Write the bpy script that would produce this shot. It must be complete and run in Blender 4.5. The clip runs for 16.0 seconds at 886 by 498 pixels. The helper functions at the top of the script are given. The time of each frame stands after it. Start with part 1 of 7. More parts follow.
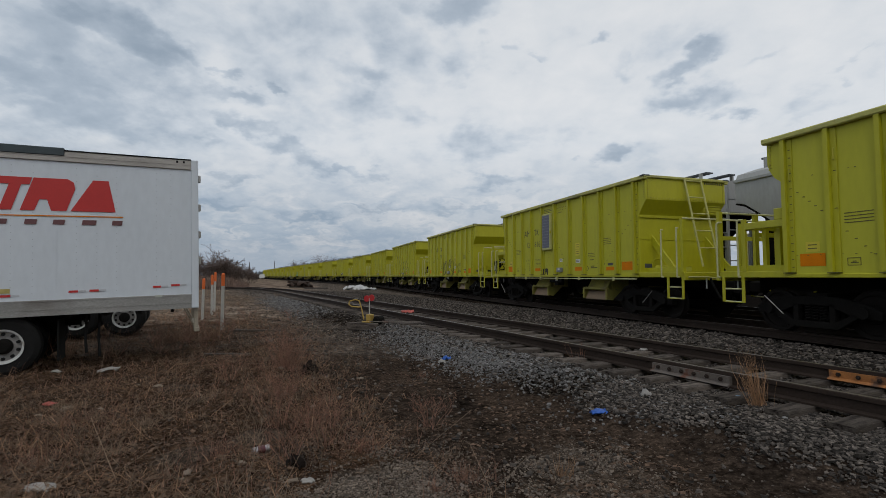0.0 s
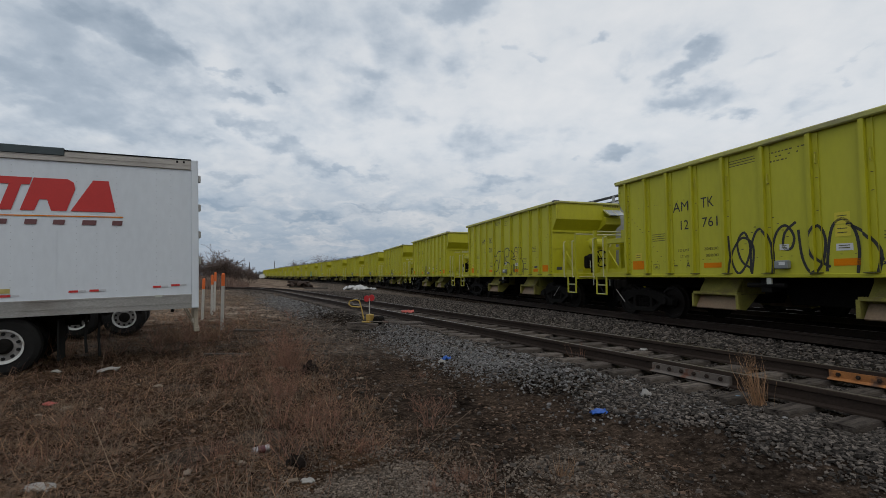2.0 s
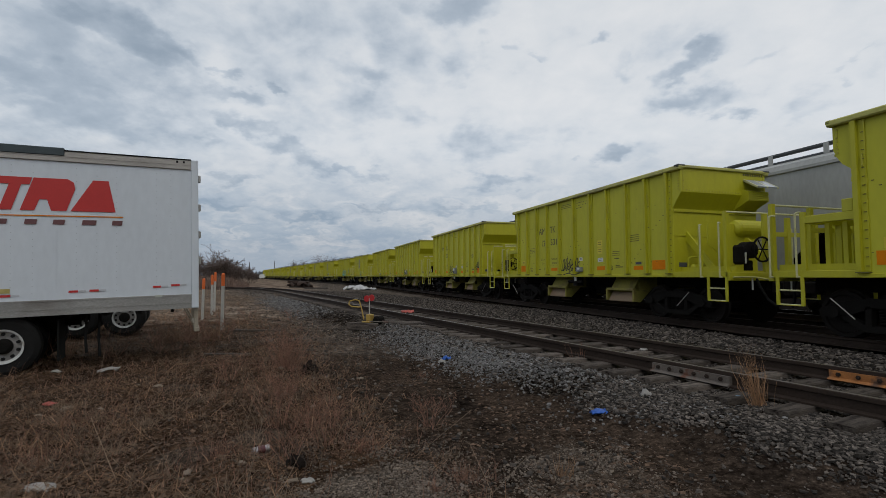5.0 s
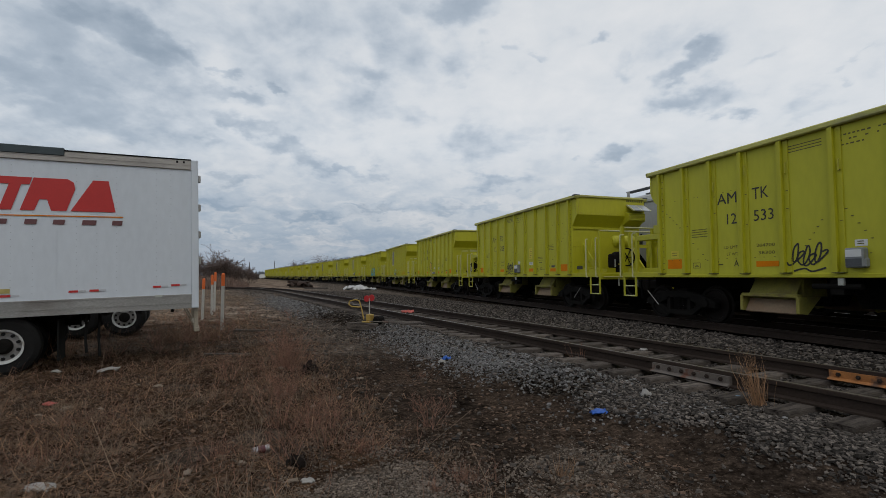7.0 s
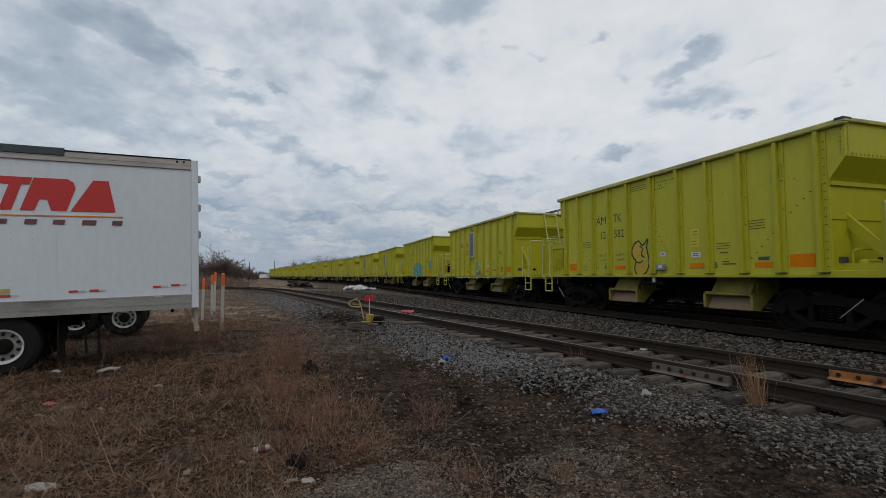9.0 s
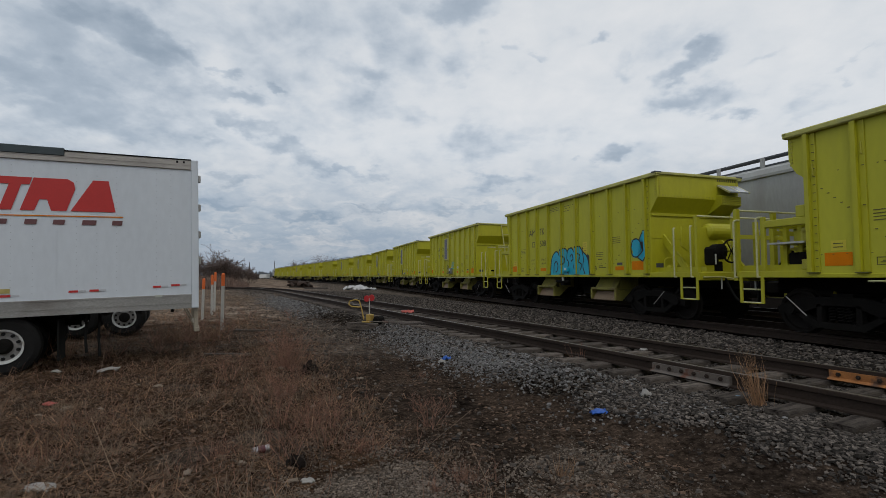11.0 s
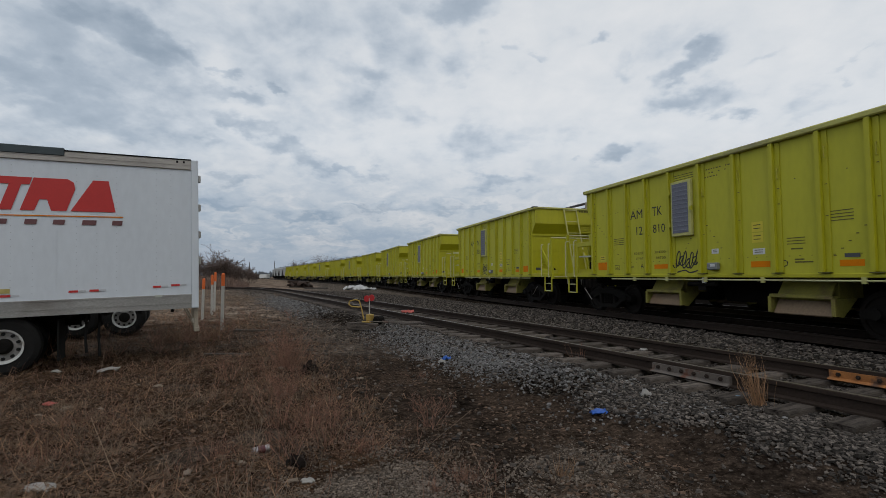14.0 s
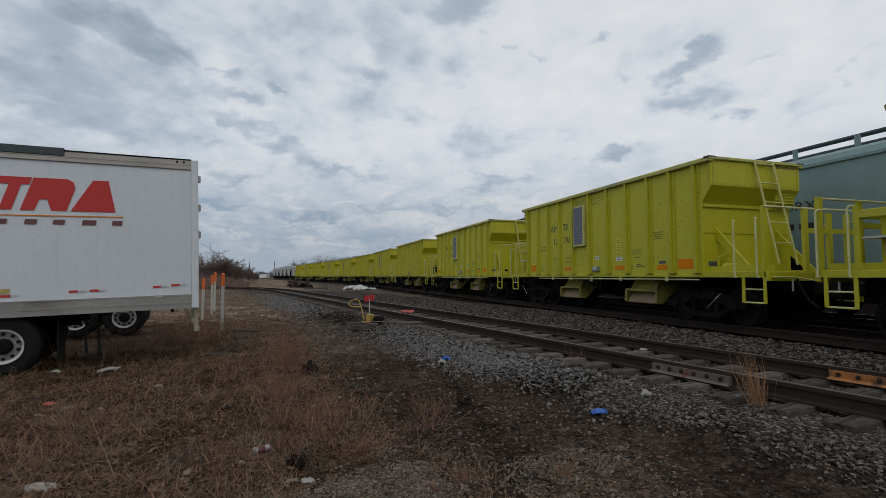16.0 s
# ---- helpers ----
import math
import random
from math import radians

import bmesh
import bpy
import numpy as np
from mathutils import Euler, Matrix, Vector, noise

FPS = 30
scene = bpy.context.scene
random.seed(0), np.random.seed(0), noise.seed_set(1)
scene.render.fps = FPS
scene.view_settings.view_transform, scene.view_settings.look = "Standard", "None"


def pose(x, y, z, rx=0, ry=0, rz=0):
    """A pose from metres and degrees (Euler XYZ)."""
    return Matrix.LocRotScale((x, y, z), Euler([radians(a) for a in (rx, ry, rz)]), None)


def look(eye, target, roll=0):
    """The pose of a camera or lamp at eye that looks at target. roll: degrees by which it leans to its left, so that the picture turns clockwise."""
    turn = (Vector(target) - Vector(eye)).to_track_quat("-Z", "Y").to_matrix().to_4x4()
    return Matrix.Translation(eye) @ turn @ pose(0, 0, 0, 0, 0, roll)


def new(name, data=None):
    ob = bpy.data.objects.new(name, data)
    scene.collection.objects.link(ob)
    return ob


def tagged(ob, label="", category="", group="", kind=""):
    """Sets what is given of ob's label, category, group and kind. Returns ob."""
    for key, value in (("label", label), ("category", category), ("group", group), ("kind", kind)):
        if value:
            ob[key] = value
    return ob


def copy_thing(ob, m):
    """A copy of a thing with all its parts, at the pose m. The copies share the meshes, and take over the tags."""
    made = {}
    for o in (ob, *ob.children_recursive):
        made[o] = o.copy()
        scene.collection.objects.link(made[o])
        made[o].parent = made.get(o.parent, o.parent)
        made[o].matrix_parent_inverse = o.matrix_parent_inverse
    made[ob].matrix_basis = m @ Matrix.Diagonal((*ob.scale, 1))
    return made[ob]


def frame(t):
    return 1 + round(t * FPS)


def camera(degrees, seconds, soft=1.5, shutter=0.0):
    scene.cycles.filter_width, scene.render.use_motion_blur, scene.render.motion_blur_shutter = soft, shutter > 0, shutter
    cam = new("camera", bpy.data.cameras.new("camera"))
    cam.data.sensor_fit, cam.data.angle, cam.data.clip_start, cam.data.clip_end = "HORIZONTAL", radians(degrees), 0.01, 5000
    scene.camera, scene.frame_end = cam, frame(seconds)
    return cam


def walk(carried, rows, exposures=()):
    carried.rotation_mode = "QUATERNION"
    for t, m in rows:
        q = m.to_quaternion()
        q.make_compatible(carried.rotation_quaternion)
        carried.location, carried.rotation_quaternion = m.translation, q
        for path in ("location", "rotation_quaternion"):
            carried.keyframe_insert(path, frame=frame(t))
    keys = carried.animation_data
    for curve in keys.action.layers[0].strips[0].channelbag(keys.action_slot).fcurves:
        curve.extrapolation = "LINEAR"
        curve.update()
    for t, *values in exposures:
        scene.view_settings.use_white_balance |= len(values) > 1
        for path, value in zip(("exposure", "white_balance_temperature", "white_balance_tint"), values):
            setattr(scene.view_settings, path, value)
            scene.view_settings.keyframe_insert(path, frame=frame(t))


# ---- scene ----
cam = camera(85, 16.0, soft=0.55)
EYE = 1.6
walk(cam, [(0, look((0, 0, EYE), (0, 100, EYE + 5.61))), (16.0, look((0, 0, EYE), (0, 100, EYE + 5.61)))],
     exposures=((0, 0.0), (16.0, 0.0)))

# ---- world: bright broken overcast, a soft high sun behind the cloud ----
SUN_EL, SUN_AZ = radians(48), radians(190)   # azimuth clockwise from +y


# clouds: azimuth, elevation, half-width, half-height (degrees), weight, tilt
HEAVY_CLOUDS = [(-36.7, 23.8, 3.5, 1.2, 0.75, -0.25), (-33.1, 23.2, 4.5, 1.6, 0.95, -0.35), (-29.2, 22.5, 2.8, 1.0, 0.8, -0.3),
                (-41.1, 17.9, 5.9, 1.5, 0.6, -0.1), (-37.1, 17.4, 4.2, 0.8, 0.45, -0.15), (-42.3, 15.9, 2.4, 1.1, 0.45, 0),
                (2.1, 29.5, 5.1, 1.8, 0.95, 0.1), (-2.7, 29.1, 3.0, 1.2, 0.5, -0.3), (28.2, 22.0, 2.7, 1.0, 0.8, 0.35),
                (26.2, 20.9, 2.5, 0.8, 0.7, 0.15), (27.7, 18.3, 5.2, 1.2, 0.75, -0.1), (31.4, 16.4, 1.8, 0.6, 0.75, -0.1),
                (20.2, 14.1, 2.0, 0.9, 0.8, 0.3), (3.9, 15.3, 4.9, 1.7, 0.6, 0.05), (6.3, 11.1, 4.3, 0.7, 0.7, 0.1),
                (37.3, 15.8, 1.7, 1.3, 0.45, 0.3)]
CLOUD_STREAKS = [(-22.9, 19.4, 3.6, 0.6, 0.5, -0.1), (-23.1, 16.6, 3.0, 0.8, 0.6, -0.15), (-34.8, 15.5, 8.0, 2.2, 0.48, -0.1), (-38.5, 20.6, 8.5, 3.0, 0.36, -0.1),
                 (-9.4, 23.1, 3.2, 1.1, 0.6, -0.1), (-5.1, 26.0, 3.4, 2.6, 0.4, -0.3), (-8.7, 19.5, 3.8, 1.8, 0.42, 0.1),
                 (-16.1, 13.3, 4.4, 1.1, 0.6, -0.35), (-11.9, 12.2, 3.6, 0.5, 0.65, -0.05),
                 (-8.7, 11.7, 2.8, 0.7, 0.5, 0.1), (-14.7, 6.9, 4.5, 0.6, 0.55, 0), (-7.5, 7.8, 3.6, 0.4, 0.65, 0),
                 (-24.3, 7.5, 3.7, 0.5, 0.45, -0.05), (-23.7, 10.6, 2.7, 0.4, 0.45, 0), (2.4, 7.8, 4.7, 0.5, 0.5, 0.05),
                 (-3.3, 18.6, 2.9, 0.9, 0.35, -0.2)]
SMALL_WISPS = [(17.9, 25.5, 1.0, 0.5, 0.6, 0.3), (8.3, 25.8, 1.0, 0.5, 0.5, -0.4), (10.9, 24.5, 1.2, 0.3, 0.45, -0.2),
               (1.4, 23.7, 1.5, 2.0, 0.5, 0.3), (4.8, 26.9, 0.9, 0.5, 0.4, 0), (34.6, 21.1, 2.0, 0.4, 0.42, 0.1),
               (39.7, 18.9, 0.6, 0.3, 0.4, 0.5), (40.1, 17.6, 0.5, 0.4, 0.45, 0.3), (41.0, 19.5, 1.0, 0.2, 0.35, 0.1),
               (15.7, 13.1, 0.6, 0.3, 0.45, 0), (18.5, 13.1, 1.0, 0.6, 0.45, 0.3), (-19.2, 20.9, 1.0, 0.3, 0.45, -0.1),
               (-25.0, 21.0, 0.8, 0.3, 0.45, 0), (-26.1, 14.1, 1.5, 0.7, 0.4, -0.2), (26.5, 24.3, 3.6, 1.3, 0.24, 0.2),
               (21.1, 22.3, 0.7, 1.9, 0.3, 0)]


def make_world():
    w = bpy.data.worlds.new("sky")
    scene.world = w
    w.use_nodes = True
    nt = w.node_tree
    nt.nodes.clear()
    N, L = nt.nodes.new, nt.links.new
    out, bg = N("ShaderNodeOutputWorld"), N("ShaderNodeBackground")
    sky = N("ShaderNodeTexSky")
    sky.sky_type, sky.sun_disc = "NISHITA", False
    sky.sun_elevation, sky.sun_rotation = SUN_EL, SUN_AZ
    tc, sep = N("ShaderNodeTexCoord"), N("ShaderNodeSeparateXYZ")
    L(tc.outputs["Generated"], sep.inputs[0])

    def math_node(op, a, b=None):
        n = N("ShaderNodeMath")
        n.operation = op
        for i, v in enumerate((a, b)):
            if v is None:
                continue
            if isinstance(v, (int, float)):
                n.inputs[i].default_value = v
            else:
                L(v, n.inputs[i])
        return n.outputs[0]

    # cloud layer: the direction met with a flat layer overhead
    zc = math_node("MAXIMUM", sep.outputs["Z"], 0.0)
    den = math_node("ADD", zc, 0.35)
    cx, cy = math_node("DIVIDE", sep.outputs["X"], den), math_node("DIVIDE", sep.outputs["Y"], den)
    comb = N("ShaderNodeCombineXYZ")
    L(cx, comb.inputs[0])
    L(cy, comb.inputs[1])

    def noise_node(vec, scale, detail, rough, off, dist=0.0):
        mp, n = N("ShaderNodeMapping"), N("ShaderNodeTexNoise")
        mp.inputs["Location"].default_value = off
        L(vec, mp.inputs[0])
        L(mp.outputs[0], n.inputs["Vector"])
        n.inputs["Scale"].default_value, n.inputs["Detail"].default_value = scale, detail
        n.inputs["Roughness"].default_value, n.inputs["Distortion"].default_value = rough, dist
        return n.outputs["Fac"]

    def ramp(fac, stops):
        r = N("ShaderNodeValToRGB")
        while len(r.color_ramp.elements) < len(stops):
            r.color_ramp.elements.new(0.5)
        for e, (p, c) in zip(r.color_ramp.elements, stops):
            e.position, e.color = p, (*c, 1)
        L(fac, r.inputs[0])
        return r.outputs[0]

    def mix(fac, a, b):
        m = N("ShaderNodeMix")
        m.data_type = "RGBA"
        if isinstance(fac, (int, float)):
            m.inputs[0].default_value = fac
        else:
            L(fac, m.inputs[0])
        for i, v in ((6, a), (7, b)):
            if isinstance(v, tuple):
                m.inputs[i].default_value = (*v, 1)
            else:
                L(v, m.inputs[i])
        return m.outputs[2]

    v = comb.outputs[0]
    # bright veil, with a darker blue-grey drift to the left and broken detail
    big = noise_node(v, 1.7, 3, 0.5, (3.1, 1.7, 0))
    mid = noise_node(v, 7.5, 7, 0.54, (7.3, 2.2, 0), 0.2)
    fine = noise_node(v, 17.0, 6, 0.55, (1.3, 5.2, 0))
    az = math_node("MULTIPLY", math_node("ARCTAN2", sep.outputs["X"], sep.outputs["Y"]), 180 / math.pi)
    el = math_node("MULTIPLY", math_node("ARCSINE", sep.outputs["Z"]), 180 / math.pi)
    wx = math_node("MULTIPLY", math_node("SUBTRACT", noise_node(v, 9.0, 7, 0.54, (0, 0, 0)), 0.5), 7.5)
    wy = math_node("MULTIPLY", math_node("SUBTRACT", noise_node(v, 9.0, 7, 0.54, (4, 9, 0)), 0.5), 5.5)
    az_w, el_w = math_node("ADD", az, wx), math_node("ADD", el, wy)
    heavy = None
    for a, e, ra, re, k, tilt in HEAVY_CLOUDS + CLOUD_STREAKS + SMALL_WISPS:
        off = math_node("SUBTRACT", az_w, a)
        dx = math_node("DIVIDE", off, ra)
        dy = math_node("DIVIDE", math_node("SUBTRACT", math_node("SUBTRACT", el_w, e), math_node("MULTIPLY", off, tilt)), re)
        d2 = math_node("ADD", math_node("MULTIPLY", dx, dx), math_node("MULTIPLY", dy, dy))
        g = math_node("MULTIPLY", math_node("EXPONENT", math_node("MULTIPLY", math_node("POWER", d2, 1.5), -0.8)), k)
        heavy = g if heavy is None else math_node("MAXIMUM", heavy, g)
    veil = math_node("ADD", math_node("MULTIPLY", big, 0.35), math_node("ADD", math_node("MULTIPLY", mid, 0.46), math_node("MULTIPLY", fine, 0.17)))
    drift = math_node("SUBTRACT", math_node("MULTIPLY", math_node("MINIMUM", math_node("MAXIMUM", az, -45.0), 25.0), 0.0022), -0.02)
    tot = math_node("SUBTRACT", math_node("ADD", veil, drift), math_node("MULTIPLY", heavy, 0.29))
    cloud = ramp(tot, ((0.16, (0.31, 0.375, 0.45)), (0.32, (0.43, 0.495, 0.57)), (0.43, (0.60, 0.65, 0.705)), (0.52, (0.71, 0.74, 0.77)), (0.66, (0.78, 0.795, 0.81))))
    skyc = N("ShaderNodeMix")
    skyc.data_type, skyc.blend_type = "RGBA", "MULTIPLY"
    skyc.inputs[0].default_value = 1.0
    L(sky.outputs[0], skyc.inputs[6])
    skyc.inputs[7].default_value = (0.10, 0.10, 0.10, 1)
    hue = mix(0.90, skyc.outputs[2], cloud)
    low = ramp(sep.outputs["Z"], ((0.0, (1, 1, 1)), (0.07, (0.92, 0.92, 0.92)), (0.26, (0, 0, 0))))
    # flat banks of distant cloud, seen edge-on through the haze
    flat = N("ShaderNodeCombineXYZ")
    L(math_node("MULTIPLY", az_w, 0.10), flat.inputs[0])
    L(math_node("MULTIPLY", el_w, 0.36), flat.inputs[1])
    banks = noise_node(flat.outputs[0], 1.5, 6, 0.55, (2.4, 0.7, 0), 0.3)
    bank = ramp(banks, ((0.34, (0.185, 0.265, 0.375)), (0.47, (0.265, 0.335, 0.425)), (0.56, (0.385, 0.425, 0.485)), (0.68, (0.52, 0.53, 0.56))))
    sunk = mix(ramp(sep.outputs["Z"], ((0.0, (1, 1, 1)), (0.02, (0.9, 0.9, 0.9)), (0.075, (0, 0, 0)))), bank, (0.245, 0.31, 0.40))
    hazed = mix(math_node("MULTIPLY", low, 0.78), hue, sunk)
    L(hazed, bg.inputs[0])
    bg.inputs[1].default_value = 1.0
    L(bg.outputs[0], out.inputs[0])


make_world()
sun = new("sun", bpy.data.lights.new("sun", "SUN"))
sun.data.energy, sun.data.angle, sun.data.color = 0.5, radians(25), (1.0, 0.97, 0.92)
sun.matrix_world = look((math.sin(SUN_AZ) * 50, math.cos(SUN_AZ) * 50, math.tan(SUN_EL) * 50), (0, 0, 0))


# ---- materials ----
def material(name, color, rough=0.7, metal=0.0, vary=0.25, scale=3.0, bump=0.0, bump_scale=60.0, stain=None, stain_at=(0.55, 0.75), random_hue=0.0, stretch=(1, 1, 1), gloss=0.5, whole=False):
    """A procedural surface: base colour varied at two scales, stains of another colour, and fine relief."""
    m = bpy.data.materials.new(name)
    m.use_nodes = True
    nt = m.node_tree
    b = nt.nodes["Principled BSDF"]
    N, L = nt.nodes.new, nt.links.new
    tc, mp = N("ShaderNodeTexCoord"), N("ShaderNodeMapping")
    mp.inputs["Scale"].default_value = stretch
    L(tc.outputs["Object"], mp.inputs[0])
    n1, n2 = N("ShaderNodeTexNoise"), N("ShaderNodeTexNoise")
    for n, s, d in ((n1, scale, 5), (n2, scale * 14, 4)):
        L(mp.outputs[0], n.inputs["Vector"])
        n.inputs["Scale"].default_value, n.inputs["Detail"].default_value = s, d
    add = N("ShaderNodeMath")
    add.operation = "ADD"
    L(n1.outputs["Fac"], add.inputs[0])
    L(n2.outputs["Fac"], add.inputs[1])
    r = N("ShaderNodeMapRange")
    r.inputs[1].default_value, r.inputs[2].default_value = 0.6, 1.4
    r.inputs[3].default_value, r.inputs[4].default_value = 1 - vary, 1 + vary
    L(add.outputs[0], r.inputs[0])
    val = r.outputs[0]
    if random_hue:
        oi, rr, mm = N("ShaderNodeObjectInfo" if whole else "ShaderNodeNewGeometry"), N("ShaderNodeMapRange"), N("ShaderNodeMath")
        rr.inputs[3].default_value, rr.inputs[4].default_value = 1 - random_hue, 1 + random_hue
        rand = oi.outputs["Random" if whole else "Random Per Island"]
        if random_hue > 0.7:                            # many dark pieces, a few pale ones
            pw = N("ShaderNodeMath")
            pw.operation = "POWER"
            pw.inputs[1].default_value = 2.0
            L(rand, pw.inputs[0])
            rand = pw.outputs[0]
            rr.inputs[3].default_value, rr.inputs[4].default_value = 1.05 - random_hue, 1.05 + 1.75 * random_hue
        L(rand, rr.inputs[0])
        mm.operation = "MULTIPLY"
        L(val, mm.inputs[0])
        L(rr.outputs[0], mm.inputs[1])
        val = mm.outputs[0]
    h = N("ShaderNodeHueSaturation")
    h.inputs["Color"].default_value = (*color, 1)
    L(val, h.inputs["Value"])
    col = h.outputs[0]
    if stain:
        n3, rp, mx = N("ShaderNodeTexNoise"), N("ShaderNodeMapRange"), N("ShaderNodeMix")
        L(mp.outputs[0], n3.inputs["Vector"])
        n3.inputs["Scale"].default_value, n3.inputs["Detail"].default_value, n3.inputs["Roughness"].default_value = scale * 0.7, 8, 0.65
        rp.inputs[1].default_value, rp.inputs[2].default_value = stain_at
        L(n3.outputs["Fac"], rp.inputs[0])
        mx.data_type = "RGBA"
        L(rp.outputs[0], mx.inputs[0])
        L(col, mx.inputs[6])
        mx.inputs[7].default_value = (*stain, 1)
        col = mx.outputs[2]
    L(col, b.inputs["Base Color"])
    b.inputs["Roughness"].default_value, b.inputs["Metallic"].default_value = rough, metal
    b.inputs["Specular IOR Level"].default_value = gloss
    if bump:
        nb, bp = N("ShaderNodeTexNoise"), N("ShaderNodeBump")
        L(mp.outputs[0], nb.inputs["Vector"])
        nb.inputs["Scale"].default_value, nb.inputs["Detail"].default_value = bump_scale, 6
        bp.inputs["Strength"].default_value, bp.inputs["Distance"].default_value = bump, 0.02
        L(nb.outputs["Fac"], bp.inputs["Height"])
        L(bp.outputs[0], b.inputs["Normal"])
    return m


LIME = material("lime_paint", (0.398, 0.376, 0.008), 0.55, 0, 0.10, 0.8, 0.05, 30, stain=(0.40, 0.38, 0.04), stain_at=(0.56, 0.85), stretch=(1, 1, 0.35))
LIME_DUSTY = material("dusty_lime_paint", (0.442, 0.424, 0.021), 0.65, 0, 0.09, 0.7, 0.05, 30, stain=(0.43, 0.40, 0.03), stain_at=(0.52, 0.75), stretch=(1, 1, 0.35))
LIME_WORN = material("worn_lime_paint", (0.40, 0.37, 0.035), 0.65, 0, 0.2, 3, 0.1, 40, stain=(0.22, 0.12, 0.05), stain_at=(0.58, 0.7))
GALV = material("bare_grey_steel", (0.45, 0.45, 0.40), 0.5, 0.3, 0.15, 4)
CHUTE = material("scuffed_chute_plate", (0.185, 0.125, 0.072), 0.7, 0.0, 0.3, 2, 0.1, 40, stain=(0.25, 0.13, 0.06), stain_at=(0.5, 0.7))
BLACKSTEEL = material("near_black_steel", (0.009, 0.008, 0.007), 0.9, 0.0, 0.4, 4, 0.2, 40, gloss=0.1)
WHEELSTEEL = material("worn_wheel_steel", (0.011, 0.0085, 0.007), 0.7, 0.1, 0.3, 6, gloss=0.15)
ORANGE = material("orange_reflective_patch", (0.66, 0.195, 0.003), 0.6, 0, 0.1, 5, gloss=0.1)
FADED = material("faded_stencil_paint", (0.10, 0.09, 0.012), 0.6, 0, 0.3, 8)
BLACKPAINT = material("black_stencil_paint", (0.02, 0.02, 0.018), 0.6, 0, 0.3, 8)
RAILSIDE = material("rusty_rail", (0.030, 0.0205, 0.0155), 0.85, 0.0, 0.35, 3, 0.2, 50, gloss=0.2)
RAILTOP = material("rail_head", (0.09, 0.072, 0.062), 0.45, 0.5, 0.25, 4)
TIE = material("weathered_tie_wood", (0.105, 0.087, 0.073), 0.95, 0, 0.5, 2.5, 0.55, 22, stain=(0.015, 0.011, 0.009), stain_at=(0.47, 0.62), stretch=(1, 7, 7), random_hue=0.5, gloss=0.15, whole=True)
STONE = material("grey_ballast_stone", (0.076, 0.064, 0.0545), 0.95, 0, 0.3, 6, 0.3, 60, random_hue=0.76, gloss=0.25)
FRESH = material("pale_fresh_gravel", (0.150, 0.143, 0.138), 0.95, 0, 0.3, 6, 0.3, 60, random_hue=0.55, gloss=0.25)
GRIT = material("tan_grit", (0.135, 0.108, 0.086), 0.95, 0, 0.3, 6, 0.2, 60, random_hue=0.6, gloss=0.2)
CHORD = material("weathered_top_edge", (0.42, 0.40, 0.10), 0.6, 0, 0.25, 2, 0.1, 30, stain=(0.22, 0.20, 0.13), stain_at=(0.5, 0.7), stretch=(1, 0.3, 1))
PALELIME = material("pale_worn_lime_paint", (0.46, 0.44, 0.15), 0.6, 0, 0.2, 5)
# lime darkened to carry the shade under the wagon, with brown stains
CHUTEPAINT = material("shaded_stained_lime", (0.22, 0.195, 0.032), 0.75, 0, 0.3, 2.5, 0.1, 40, stain=(0.12, 0.08, 0.035), stain_at=(0.48, 0.66))
MESHGREY = material("grey_mesh_screen", (0.14, 0.145, 0.18), 0.6, 0.2, 0.2, 30)
SLATGREY = material("mesh_slat_grey", (0.20, 0.205, 0.24), 0.6, 0.2, 0.2, 30)
HANDRAIL = material("worn_pale_handrail", (0.49, 0.475, 0.25), 0.5, 0, 0.2, 5, stain=(0.40, 0.37, 0.08), stain_at=(0.52, 0.68))
CHIP = material("small_earthy_chip", (0.086, 0.071, 0.059), 0.95, 0, 0.3, 6, 0.2, 60, random_hue=0.65, gloss=0.2)
WHITEPAINT = material("chalky_white_panel", (0.60, 0.635, 0.67), 0.5, 0, 0.07, 0.7, 0.03, 20, stain=(0.50, 0.515, 0.52), stain_at=(0.55, 0.9), stretch=(1, 1, 0.4))
RAILBEIGE = material("weathered_beige_rail", (0.40, 0.37, 0.335), 0.6, 0.1, 0.15, 3, 0.1, 40, stain=(0.24, 0.215, 0.19), stain_at=(0.5, 0.75), stretch=(0.4, 1, 1))
RIVETGREY = material("dull_rivet", (0.40, 0.42, 0.44), 0.6, 0.1, 0.15, 8)
ALU = material("dull_aluminium_rail", (0.30, 0.29, 0.27), 0.5, 0.3, 0.25, 4, 0.1, 40, stain=(0.16, 0.14, 0.12), stain_at=(0.5, 0.75), stretch=(0.4, 1, 1))
DARKTRIM = material("dark_tarp_strip", (0.035, 0.05, 0.055), 0.6, 0, 0.2, 3)
RED = material("red_vinyl", (0.48, 0.022, 0.018), 0.5, 0, 0.08, 3)
RUBBER = material("tyre_rubber", (0.014, 0.0135, 0.013), 0.9, 0, 0.3, 5, 0.2, 40, gloss=0.15)
DISCGREY = material("dirty_wheel_disc", (0.27, 0.255, 0.24), 0.7, 0.1, 0.3, 8)
RIMWHITE = material("white_steel_rim", (0.50, 0.50, 0.48), 0.5, 0, 0.15, 6, stain=(0.2, 0.16, 0.12), stain_at=(0.55, 0.7))
BOARD = material("grey_steel_grating", (0.075, 0.08, 0.085), 0.7, 0.2, 0.2, 6)
HOPPERGREY = material("grey_hopper_paint", (0.32, 0.32, 0.305), 0.6, 0, 0.12, 1, stain=(0.26, 0.25, 0.23), stretch=(1, 1, 0.3))
